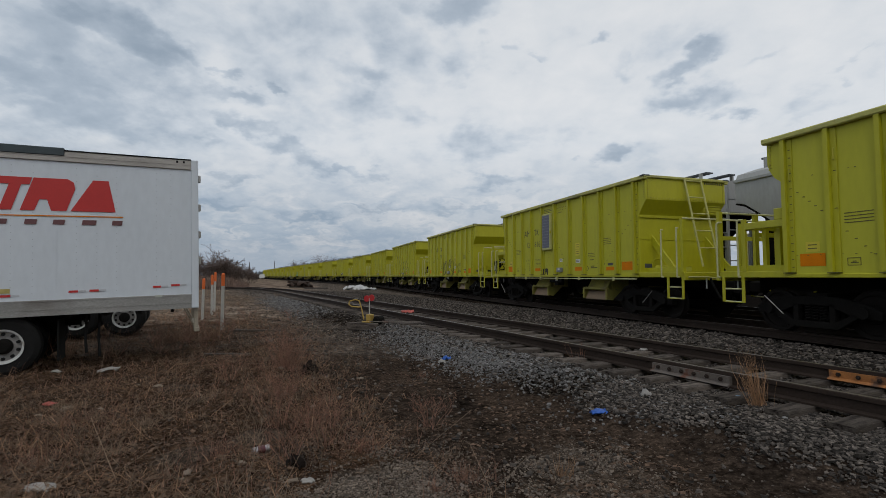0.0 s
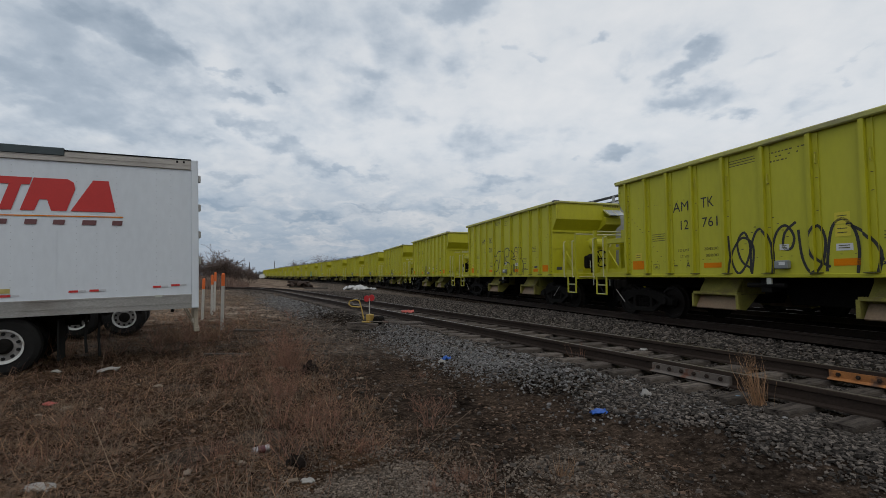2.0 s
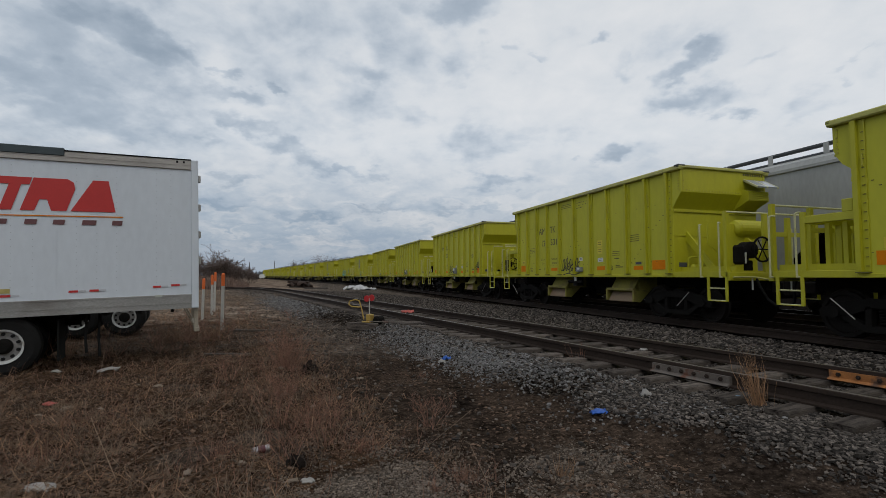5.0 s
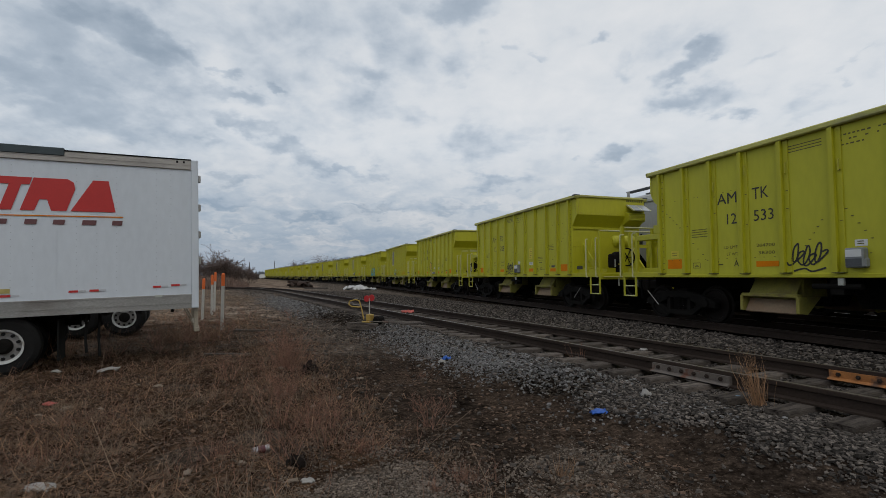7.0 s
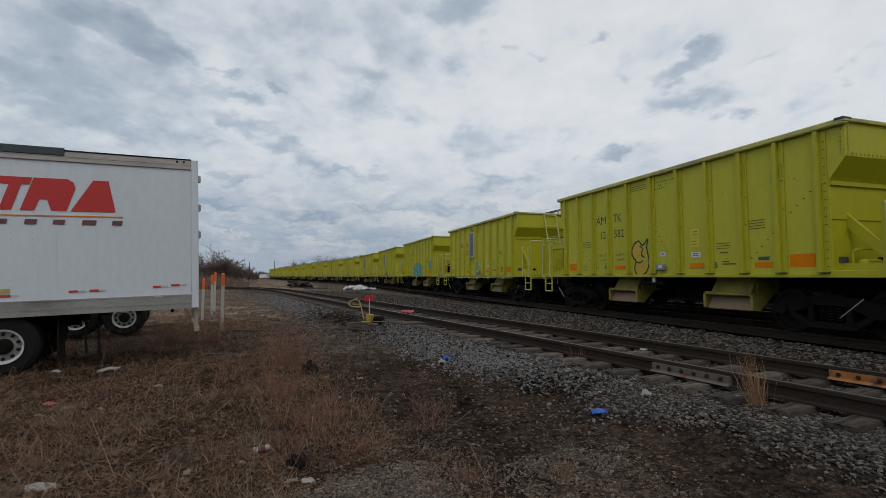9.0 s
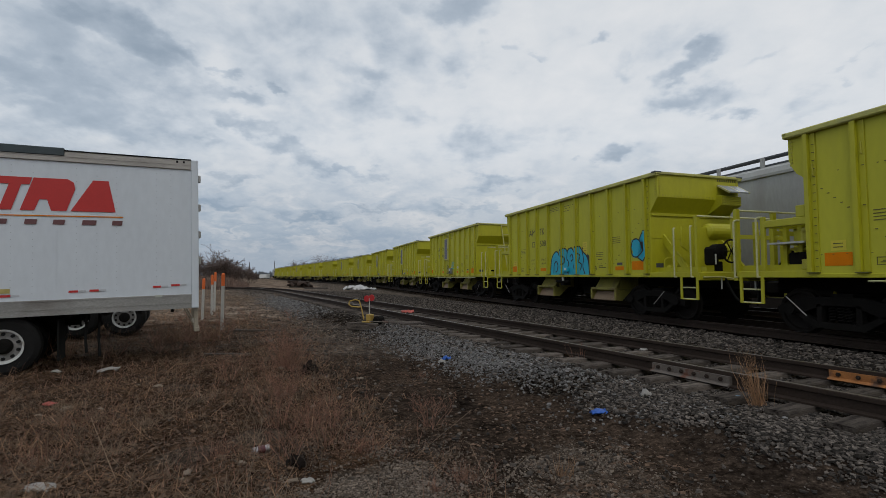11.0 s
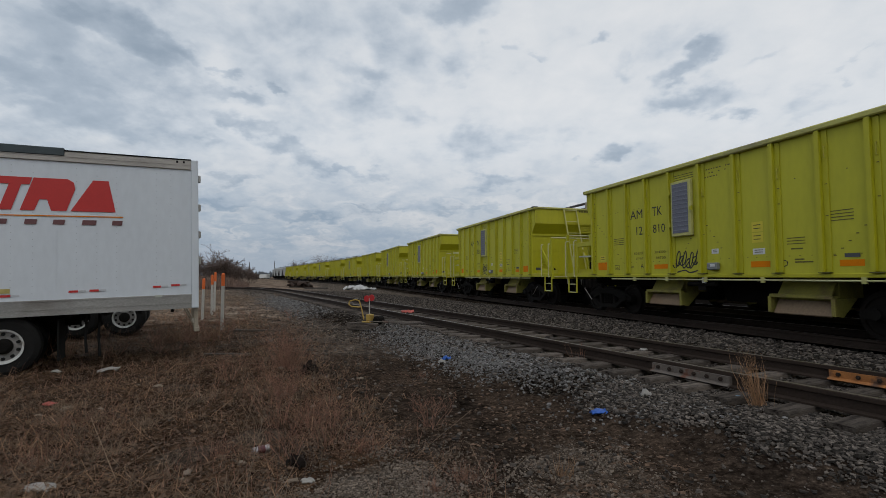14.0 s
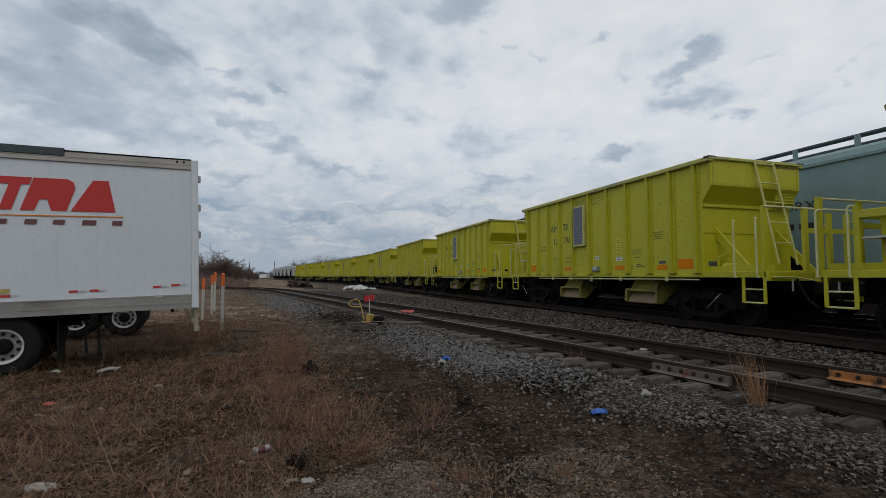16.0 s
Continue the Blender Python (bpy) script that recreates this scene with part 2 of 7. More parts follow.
HOPPERTEAL = material("blue_green_hopper_paint", (0.17, 0.25, 0.25), 0.6, 0, 0.12, 1, stain=(0.12, 0.17, 0.17), stretch=(1, 1, 0.3))
HOPPERTAN = material("tan_hopper_paint", (0.30, 0.26, 0.21), 0.6, 0, 0.15, 1, stain=(0.40, 0.12, 0.05), stain_at=(0.6, 0.66), stretch=(1, 1, 0.3))


# ---- building helpers ----
def bm_new():
    return bmesh.new()


def box(bm, x0, x1, y0, y1, z0, z1, bevel=0.0):
    vs = [bm.verts.new((x, y, z)) for z in (z0, z1) for y in (y0, y1) for x in (x0, x1)]
    fs = [bm.faces.new([vs[i] for i in f]) for f in ((0, 2, 3, 1), (4, 5, 7, 6), (0, 1, 5, 4), (2, 6, 7, 3), (0, 4, 6, 2), (1, 3, 7, 5))]
    if bevel:
        es = {e for f in fs for e in f.edges}
        bmesh.ops.bevel(bm, geom=list(es), offset=bevel, segments=1, affect="EDGES")
    return vs


def rod(bm, p0, p1, r, n=8):
    p0, p1 = Vector(p0), Vector(p1)
    d = p1 - p0
    q = d.to_track_quat("Z", "Y").to_matrix()
    a, b = [], []
    for i in range(n):
        o = q @ Vector((math.cos(2 * math.pi * i / n) * r, math.sin(2 * math.pi * i / n) * r, 0))
        a.append(bm.verts.new(p0 + o))
        b.append(bm.verts.new(p1 + o))
    for i in range(n):
        j = (i + 1) % n
        bm.faces.new((a[i], a[j], b[j], b[i]))
    bm.faces.new(a[::-1])
    bm.faces.new(b)


def pipe(bm, pts, r, n=8):
    for a, b in zip(pts, pts[1:]):
        rod(bm, a, b, r, n)


def extrude(bm, outline, vec):
    """A closed slab: a flat outline of points, pushed along vec."""
    vec = Vector(vec)
    a = [bm.verts.new(p) for p in outline]
    b = [bm.verts.new(Vector(p) + vec) for p in outline]
    n = len(a)
    bm.faces.new(a[::-1])
    bm.faces.new(b)
    for i in range(n):
        j = (i + 1) % n
        bm.faces.new((a[i], a[j], b[j], b[i]))


def lathe(bm, profile, n=24, axis="x", cap=True):
    """Turn (along, radius) pairs round an axis."""
    rings = []
    for h, r in profile:
        ring = []
        for i in range(n):
            c, s = math.cos(2 * math.pi * i / n) * r, math.sin(2 * math.pi * i / n) * r
            ring.append(bm.verts.new({"x": (h, c, s), "y": (c, h, s), "z": (c, s, h)}[axis]))
        rings.append(ring)
    for a, b in zip(rings, rings[1:]):
        for i in range(n):
            j = (i + 1) % n
            bm.faces.new((a[i], a[j], b[j], b[i]))
    if cap:
        bm.faces.new(rings[0][::-1])
        bm.faces.new(rings[-1])


def mesh_of(name, bm, mat, smooth=False):
    bmesh.ops.recalc_face_normals(bm, faces=bm.faces)
    me = bpy.data.meshes.new(name)
    bm.to_mesh(me)
    bm.free()
    for m in (mat if isinstance(mat, (list, tuple)) else (mat,)):
        me.materials.append(m)
    if smooth:
        me.polygons.foreach_set("use_smooth", [True] * len(me.polygons))
    return me


def part(name, bm, mat, parent, label="", smooth=False):
    ob = new(name, mesh_of(name, bm, mat, smooth))
    ob.parent = parent
    if label:
        tagged(ob, label)
    return ob


def thing(name, bm, mat, label, category, m=None, group="", kind="", smooth=False):
    ob = new(name, mesh_of(name, bm, mat, smooth))
    if m is not None:
        ob.matrix_basis = m
    return tagged(ob, label, category, group, kind)


def holder(name, label, category, m=None, group=""):
    ob = new(name)
    if m is not None:
        ob.matrix_basis = m
    return tagged(ob, label, category, group)


def raw_mesh(name, verts, faces, mat):
    me = bpy.data.meshes.new(name)
    me.from_pydata(verts, [], faces)
    me.materials.append(mat)
    return me


# ---- the lines of the tracks, seen from above ----
RAIL_Z = 0.50


def sweep(x, y, head, pieces, step=1.0):
    """A line from (x, y) with a heading (radians to the left of +y): pieces of (length, turn)."""
    out = [(x, y, head)]
    for length, turn in pieces:
        n = max(1, int(length / step))
        for i in range(n):
            head += turn / n / 2
            x, y = x - math.sin(head) * length / n, y + math.cos(head) * length / n
            head += turn / n / 2
            out.append((x, y, head))
    return out


HEAD_MAIN = math.atan(0.308)
MAIN_START = -230.0
MAIN = sweep(10.80 - MAIN_START * math.sin(HEAD_MAIN), MAIN_START * math.cos(HEAD_MAIN), HEAD_MAIN,
             [(230, 0), (52, 0), (38, radians(7.6)), (136, 0), (40, radians(-6)), (420, 0)])


def on_main(s, side=0.0):
    """The place and heading s metres along the main track from abreast of the eye, side metres to its right."""
    i = min(max(s - MAIN_START, 0), len(MAIN) - 1.001)
    k = int(i)
    f = i - k
    a, b = MAIN[k], MAIN[k + 1]
    h = a[2] + (b[2] - a[2]) * f
    return a[0] + (b[0] - a[0]) * f + math.cos(h) * side, a[1] + (b[1] - a[1]) * f + math.sin(h) * side, h


HEAD_NEAR = math.atan(0.509)
NEAR = sweep(7.02 + 10 * 0.509, -10, HEAD_NEAR, [(10 / math.cos(HEAD_NEAR), 0), (44, 0), (28, radians(52)), (30, 0)], step=0.5)


def near_q(x, y):
    """Metres to the right of the siding's straight line."""
    return (x - (7.02 - 0.509 * y)) * math.cos(HEAD_NEAR)


def smooth(a, b, v):
    t = np.clip((v - a) / (b - a), 0, 1)
    return t * t * (3 - 2 * t)


def ripple(x, y):
    return (0.5 * np.sin(1.7 * x + 0.6 * y + 1) + 0.5 * np.sin(2.9 * y - 1.1 * x) + 0.35 * np.sin(5.3 * x + 3.7 * y + 2) + 0.3 * np.sin(6.1 * y - 4.3 * x))


def ground_z(x, y):
    x, y = np.asarray(x, float), np.asarray(y, float)
    q = near_q(x, y)
    base = -0.15 * smooth(-2.5, -7, x) * (1 - smooth(12, 30, y)) + 0.24 * smooth(14, 40, y)
    bed = smooth(-2.6, -1.45, q)
    z = base * (1 - bed) + 0.266 * bed
    fall = smooth(19, 24, x + 0.308 * y)
    z = z - 0.5 * fall
    near = 1 - smooth(60, 140, np.hypot(x, y))
    return z + 0.022 * ripple(x, y) * near * (1 - 0.6 * bed)


# ---- ground ----
def make_ground():
    def axis(lo, a, b, hi, step, grow):
        v = list(np.arange(a, b, step))
        s, p = step, v[-1]
        while p < hi:
            s *= grow
            p += s
            v.append(p)
        s, p = step, v[0]
        while p > lo:
            s *= grow
            p -= s
            v.insert(0, p)
        return np.array(v)
    xs = axis(-2500, -9, 13, 2500, 0.16, 1.12)
    ys = axis(-900, 0.5, 16, 4500, 0.14, 1.10)
    X, Y = np.meshgrid(xs, ys)
    Z = ground_z(X, Y)
    nx, ny = len(xs), len(ys)
    idx = np.arange(nx * ny).reshape(ny, nx)
    faces = np.stack([idx[:-1, :-1], idx[:-1, 1:], idx[1:, 1:], idx[1:, :-1]], -1).reshape(-1, 4)
    m = bpy.data.materials.new("railside_earth")
    me = raw_mesh("ground", np.stack([X, Y, Z], -1).reshape(-1, 3).tolist(), faces.tolist(), m)
    q = near_q(X, Y)
    wob = 0.35 * ripple(X * 0.8, Y * 0.8)
    main_c = (X - (10.80 - 0.308 * Y)) * math.cos(HEAD_MAIN)
    gravel = smooth(-2.5, -1.9, q + 0.6 * wob - 0.6 * smooth(7, 4, Y)) * (1 - smooth(6, 9, main_c))
    weed = smooth(0.6, -0.8, X + 0.35 + 0.36 * (np.minimum(Y, 30) - 4) + wob) * (1 - smooth(40, 70, Y) * 0.5)
    spots = 0.9 * smooth(0.3, 0.8, np.exp(-((X + 2.3) / 0.4) ** 2 - ((Y - 4.4) / 0.3) ** 2) + np.exp(-((X + 1.85) / 0.3) ** 2 - ((Y - 4.95) / 0.3) ** 2) + np.exp(-((X + 3.9) / 0.4) ** 2 - ((Y - 7.2) / 0.35) ** 2) + 0.25 * wob)
    grey = np.maximum(spots, np.maximum(smooth(0.45, 0.9, np.exp(-((X + 0.5 + 0.25 * (Y - 3.7)) / 0.65) ** 2 - ((Y - 3.7) / 0.75) ** 2) + 0.3 * wob), 0.85 * smooth(0.35, 0.8, np.exp(-((X - 1.15) / 0.75) ** 2 - ((Y - 3.9) / 1.1) ** 2) + 0.3 * wob)))
    # round the train, shade is painted near-black; the lane is dark cinder soil
    for nm, v in (("gravel", gravel), ("weed", weed), ("grit", grey), ("bare", np.maximum(smooth(38, 60, Y) * (1 - smooth(-9, -6, main_c)), 0.62 * smooth(11, 22, Y) * smooth(-2.0, -3.2, q) + 0.15 * wob * smooth(11, 22, Y))), ("shade_cinder", np.maximum(smooth(-1.0, -0.78, main_c + 0.1 * wob) * (1 - smooth(60, 90, main_c)), (0.46 + 0.1 * wob) * np.exp(-((X - 0.18 - 0.155 * (7.16 - Y)) / 0.5) ** 2) * smooth(3.0, 4.0, Y) * (1 - smooth(8, 11, Y)))), ("lit_dusty", np.maximum(0.66 * smooth(12, 26, Y) * smooth(-0.9, -2.6, main_c), (0.52 - 0.12 * weed) * smooth(6.5, 11, Y) * smooth(-1.7, -2.4, q)) + 0.2 * wob * smooth(7, 14, Y))):
        at = me.attributes.new(nm, "FLOAT", "POINT")
        at.data.foreach_set("value", v.reshape(-1).astype(np.float32))
    me.polygons.foreach_set("use_smooth", [True] * len(me.polygons))
    m.use_nodes = True
    nt = m.node_tree
    b = nt.nodes["Principled BSDF"]
    N, L = nt.nodes.new, nt.links.new
    geo = N("ShaderNodeNewGeometry")

    def noise_tex(scale, detail=6, rough=0.6):
        n = N("ShaderNodeTexNoise")
        L(geo.outputs["Position"], n.inputs["Vector"])
        n.inputs["Scale"].default_value, n.inputs["Detail"].default_value, n.inputs["Roughness"].default_value = scale, detail, rough
        return n.outputs["Fac"]

    def ramp(fac, stops):
        r = N("ShaderNodeValToRGB")
        while len(r.color_ramp.elements) < len(stops):
            r.color_ramp.elements.new(0.5)
        for e, (p, c) in zip(r.color_ramp.elements, stops):
            e.position, e.color = p, (*c, 1)
        L(fac, r.inputs[0])
        return r.outputs[0]

    def attr(nm):
        a = N("ShaderNodeAttribute")
        a.attribute_name = nm
        return a.outputs["Fac"]

    def edge(nm, fac):
        s, r = N("ShaderNodeMath"), N("ShaderNodeMapRange")
        s.operation = "ADD"
        L(attr(nm), s.inputs[0])
        L(fac, s.inputs[1])
        r.inputs[1].default_value, r.inputs[2].default_value = 0.85, 1.15
        L(s.outputs[0], r.inputs[0])
        return r.outputs[0]

    def mix(fac, a, c):
        x = N("ShaderNodeMix")
        x.data_type = "RGBA"
        L(fac, x.inputs[0])
        L(a, x.inputs[6])
        L(c, x.inputs[7])
        return x.outputs[2]
    fine, coarse = noise_tex(26, 6, 0.72), noise_tex(2.2, 6, 0.65)
    patch = ramp(noise_tex(0.9, 8, 0.7), ((0.42, (0, 0, 0)), (0.58, (1, 1, 1))))
    dirt = mix(patch, ramp(fine, ((0.36, (0.014, 0.0104, 0.0082)), (0.58, (0.041, 0.0305, 0.0235)), (0.72, (0.108, 0.083, 0.064)))), ramp(fine, ((0.36, (0.022, 0.0157, 0.0115)), (0.58, (0.062, 0.0445, 0.033)), (0.72, (0.130, 0.098, 0.074)))))
    litter = mix(patch, ramp(fine, ((0.34, (0.010, 0.0066, 0.0048)), (0.6, (0.041, 0.025, 0.0165)), (0.75, (0.12, 0.077, 0.051)))), ramp(fine, ((0.32, (0.026, 0.0158, 0.010)), (0.58, (0.088, 0.055, 0.0345)), (0.74, (0.21, 0.138, 0.090)))))
    vor = N("ShaderNodeTexVoronoi")
    L(geo.outputs["Position"], vor.inputs["Vector"])
    vor.inputs["Scale"].default_value = 30
    sep = N("ShaderNodeSeparateColor")
    L(vor.outputs["Color"], sep.inputs[0])
    grain = N("ShaderNodeMath")
    grain.operation = "MULTIPLY"
    lump = N("ShaderNodeMapRange")
    lump.inputs[1].default_value, lump.inputs[2].default_value, lump.inputs[3].default_value, lump.inputs[4].default_value = 0.35, 0.65, 0.45, 1.35
    L(noise_tex(1.6, 12, 0.8), lump.inputs[0])
    L(sep.outputs[0], grain.inputs[0])
    L(lump.outputs[0], grain.inputs[1])
    stones = ramp(grain.outputs[0], ((0.0, (0.003, 0.0024, 0.0019)), (0.5, (0.016, 0.0124, 0.0097)), (1.0, (0.085, 0.068, 0.054))))
    bare = ramp(noise_tex(0.6, 10, 0.75), ((0.36, (0.060, 0.044, 0.034)), (0.48, (0.145, 0.110, 0.084)), (0.58, (0.23, 0.178, 0.138)), (0.66, (0.36, 0.30, 0.25))))
    c = mix(edge("weed", coarse), dirt, litter)
    gritty = ramp(fine, ((0.36, (0.022, 0.0165, 0.0125)), (0.52, (0.066, 0.050, 0.038)), (0.68, (0.16, 0.125, 0.098))))
    c = mix(edge("grit", coarse), c, gritty)
    c = mix(edge("gravel", coarse), c, stones)
    # path dust; far ballast is also painted lighter, as stones lit at grazing view
    c = mix(edge("lit_dusty", coarse), c, ramp(noise_tex(3.0, 12, 0.85), ((0.36, (0.038, 0.031, 0.025)), (0.5, (0.100, 0.083, 0.069)), (0.64, (0.21, 0.18, 0.158)))))
    c = mix(edge("bare", coarse), c, bare)
    # near-black: painted shade under and beyond the train, plus the lane's soil
    c = mix(edge("shade_cinder", coarse), c, ramp(fine, ((0.36, (0.004, 0.0034, 0.003)), (0.58, (0.010, 0.0085, 0.0075)), (0.72, (0.024, 0.021, 0.018)))))
    lumpy = N("ShaderNodeMix")
    lumpy.data_type, lumpy.blend_type = "RGBA", "MULTIPLY"
    lumpy.inputs[0].default_value = 1.0
    L(c, lumpy.inputs[6])
    L(ramp(noise_tex(7.0, 9, 0.78), ((0.36, (0.36, 0.34, 0.33)), (0.5, (0.95, 0.94, 0.93)), (0.64, (1.95, 1.9, 1.85)))), lumpy.inputs[7])
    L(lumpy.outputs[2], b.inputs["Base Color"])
    b.inputs["Roughness"].default_value, b.inputs["Specular IOR Level"].default_value = 0.95, 0.0
    bp = N("ShaderNodeBump")
    bp.inputs["Strength"].default_value, bp.inputs["Distance"].default_value = 0.7, 0.03
    L(fine, bp.inputs["Height"])
    L(bp.outputs[0], b.inputs["Normal"])
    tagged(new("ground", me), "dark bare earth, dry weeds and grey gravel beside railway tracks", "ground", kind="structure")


make_ground()


# ---- tracks ----
def rail_mesh(name, line, side, z):
    """One rail: its real head, web and foot, laid along a line of (x, y, heading)."""
    prof = ((-0.07, 0), (-0.07, 0.02), (-0.012, 0.035), (-0.012, 0.12), (-0.036, 0.13), (-0.036, 0.168), (-0.028, 0.175), (0.028, 0.175), (0.036, 0.168), (0.036, 0.13), (0.012, 0.12), (0.012, 0.035), (0.07, 0.02), (0.07, 0))
    vs, fs = [], []
    n = len(prof)
    for x, y, h in line:
        for p, u in prof:
            d = side + p
            vs.append((x + math.cos(h) * d, y + math.sin(h) * d, z - 0.175 + u))
    for i in range(len(line) - 1):
        for j in range(n):
            k = (j + 1) % n
            fs.append((i * n + j, i * n + k, (i + 1) * n + k, (i + 1) * n + j))
    fs += [tuple(range(n)), tuple(range(len(vs) - 1, len(vs) - n - 1, -1))]
    me = raw_mesh(name, vs, fs, RAILSIDE)
    me.materials.append(RAILTOP)
    for p in me.polygons:
        if p.index < (len(line) - 1) * n and p.index % n in (6,):
            p.material_index = 1
    return me


def tie_mesh():
    bm = bm_new()
    box(bm, -1.3, 1.3, -0.11, 0.11, -0.17, 0.0, 0.012)
    for v in bm.verts:
        v.co += Vector((random.uniform(-.012, .012), random.uniform(-.006, .006), random.uniform(-.004, .004)))
    return mesh_of("tie", bm, TIE)


TIES = [tie_mesh() for i in range(4)]


def make_track(label, line, ties, sunk=0.0):
    track = tagged(new("railway_track"), label, "railway track", kind="structure")
    for side in (-0.7525, 0.7525):
        r = new("rail", rail_mesh("rail", line, side, RAIL_Z))
        r.parent = track
    rnd = random.Random(len(line))
    for x, y, h in ties:
        t = new("tie", TIES[rnd.randrange(4)])
        t.parent = track
        t.matrix_basis = pose(x + rnd.uniform(-.06, .06) * math.cos(h), y, RAIL_Z - 0.172 - sunk + rnd.uniform(-.012, .006), rnd.uniform(-.6, .6), 0, math.degrees(h) + rnd.uniform(-1.5, 1.5))
    return track


def stations(line, a, b, gap):
    """Even places along a line between two lengths."""
    out, run, want = [], 0.0, a
    for p, q in zip(line, line[1:]):
        d = math.hypot(q[0] - p[0], q[1] - p[1])
        while want <= run + d and want <= b:
            f = (want - run) / d
            out.append((p[0] + (q[0] - p[0]) * f, p[1] + (q[1] - p[1]) * f, p[2] + (q[2] - p[2]) * f))
            want += gap
        run += d
    return out


make_track("rusty siding track on weathered timber ties in gravel", NEAR, stations(NEAR, 0, 75, 0.52))
main_line = [on_main(s) for s in range(-228, 430, 2)]
make_track("main railway track on grey ballast under the train", main_line, stations(main_line, 222, 360, 0.55), 0.07)
far_line = [on_main(s, 4.5) for s in range(-228, 430, 2)]
make_track("second main track beyond the lime train", far_line, stations(far_line, 222, 300, 0.55), 0.07)


def make_stones():
    """Loose broken stone, real pieces near the camera."""
    rnd = np.random.RandomState(3)
    cube = np.array([(x, y, z) for z in (-1, 1) for y in (-1, 1) for x in (-1, 1)], float)
    quads = np.array([(4, 5, 7, 6), (0, 1, 5, 4), (2, 6, 7, 3), (0, 4, 6, 2), (1, 3, 7, 5)])

    def scatter(name, label, x, y, size, mat, lift=0.25):
        n = len(x)
        v = cube[None] * rnd.uniform(0.25, 1.0, (n, 8, 3))
        v *= rnd.uniform(0.6, 1.3, (n, 1, 3)) * np.array([1.15, 0.85, 0.62]) * (size / 2)[:, None, None]
        a, t = rnd.uniform(0, 6.28, n), rnd.uniform(-0.5, 0.5, n)
        ca, sa, ct, st = np.cos(a)[:, None], np.sin(a)[:, None], np.cos(t)[:, None], np.sin(t)[:, None]
        yy, zz = v[..., 1] * ct - v[..., 2] * st, v[..., 1] * st + v[..., 2] * ct
        xx, yy = v[..., 0] * ca - yy * sa, v[..., 0] * sa + yy * ca
        P = np.stack([xx + x[:, None], yy + y[:, None], zz + (ground_z(x, y) + size * lift)[:, None]], -1).reshape(-1, 3)
        F = (quads[None] + 8 * np.arange(n)[:, None, None]).reshape(-1, 4)
        me = bpy.data.meshes.new(name)
        me.vertices.add(len(P))
        me.vertices.foreach_set("co", P.reshape(-1))
        me.loops.add(F.size)
        me.loops.foreach_set("vertex_index", F.reshape(-1))
        me.polygons.add(len(F))
        me.polygons.foreach_set("loop_start", np.arange(0, F.size, 4))
        me.polygons.foreach_set("loop_total", np.full(len(F), 4))
        me.update(calc_edges=True)
        me.shade_flat()
        me.materials.append(mat)
        tagged(new(name, me), label, "gravel", kind="stuff")

    # ballast of the siding and between the tracks, denser near the eye; the ties stay bare
    n = 155000
    y = 2.0 + 40 * rnd.uniform(0, 1, n) ** 2.0
    q = rnd.uniform(-4.6, 6.0, n)
    x = 7.02 - 0.509 * y + q / math.cos(HEAD_NEAR)
    main_c = (x - (10.80 - 0.308 * y)) * math.cos(HEAD_MAIN)
    far = smooth(9, 15, y)
    thin = np.clip((q + 2.25 + 0.8 * far - 0.3 * smooth(6.5, 4, y) + 0.3 * ripple(x, y)) / (0.8 + 1.3 * far), 0, 1) ** 1.3
    along = (7.02 + 5.09 - x) * math.sin(HEAD_NEAR) + (y + 10) * math.cos(HEAD_NEAR)
    off = np.abs((along + 0.26) % 0.52 - 0.26)
    on_tie = (np.abs(q) < 1.33) & (off < 0.125 + 0.03 * (q < -0.8)) & (rnd.uniform(0, 1, n) < 0.96)
    keep = (main_c < -0.84) & (np.abs(x) < y * 1.05 + 0.5) & (rnd.uniform(0, 1, n) < 0.05 + 0.95 * thin) & ~on_tie & (np.abs(np.abs(q) - 0.7525) > 0.09)
    x, y = x[keep], y[keep]
    size = rnd.uniform(0.024, 0.072, len(x)) * (1 + 0.30 * (rnd.uniform(0, 1, len(x)) > 0.9)) * (1 - 0.25 * smooth(9, 6, y))
    scatter("ballast", "loose grey broken-stone ballast along the tracks", x, y, size, STONE)
    n = 80000
    y, q = rnd.uniform(2.6, 6.6, n), rnd.uniform(-2.3, 1.3, n)
    x = 7.02 - 0.509 * y + q / math.cos(HEAD_NEAR)
    along = (7.02 + 5.09 - x) * math.sin(HEAD_NEAR) + (y + 10) * math.cos(HEAD_NEAR)
    off = np.abs((along + 0.26) % 0.52 - 0.26)
    on_tie = (np.abs(q) < 1.36) & (off < 0.125 + 0.03 * (q < -0.8))
    keep = (x < y * 1.0 + 0.3) & (x > 0) & ~on_tie & (np.abs(np.abs(q) - 0.7525) > 0.09) & (rnd.uniform(0, 1, n) < np.clip((q + 2.3 - 0.25 * smooth(5.5, 4, y) + 0.35 * ripple(x, y)) / 0.9, 0, 1) ** 1.5 * smooth(6.6, 5, y))
    x, y = x[keep], y[keep]
    scatter("ballast", "loose grey broken-stone ballast at the foot of the siding", x, y, rnd.uniform(0.016, 0.052, len(x)), STONE, 0.2)
    # paler fresh stone tipped along the siding
    n = 46000
    y = 4.6 + 15 * rnd.uniform(0, 1, n) ** 1.35
    q = -1.62 + rnd.normal(0, 0.38, n)
    x = 7.02 - 0.509 * y + q / math.cos(HEAD_NEAR)
    keep = (rnd.uniform(0, 1, n) < (0.12 * smooth(4.4, 6.0, y) + 0.88 * smooth(6.2, 8.5, y)) * (1 - smooth(9.5, 15, y))) & (q > -2.75) & (q < -1.2)
    x, y = x[keep], y[keep]
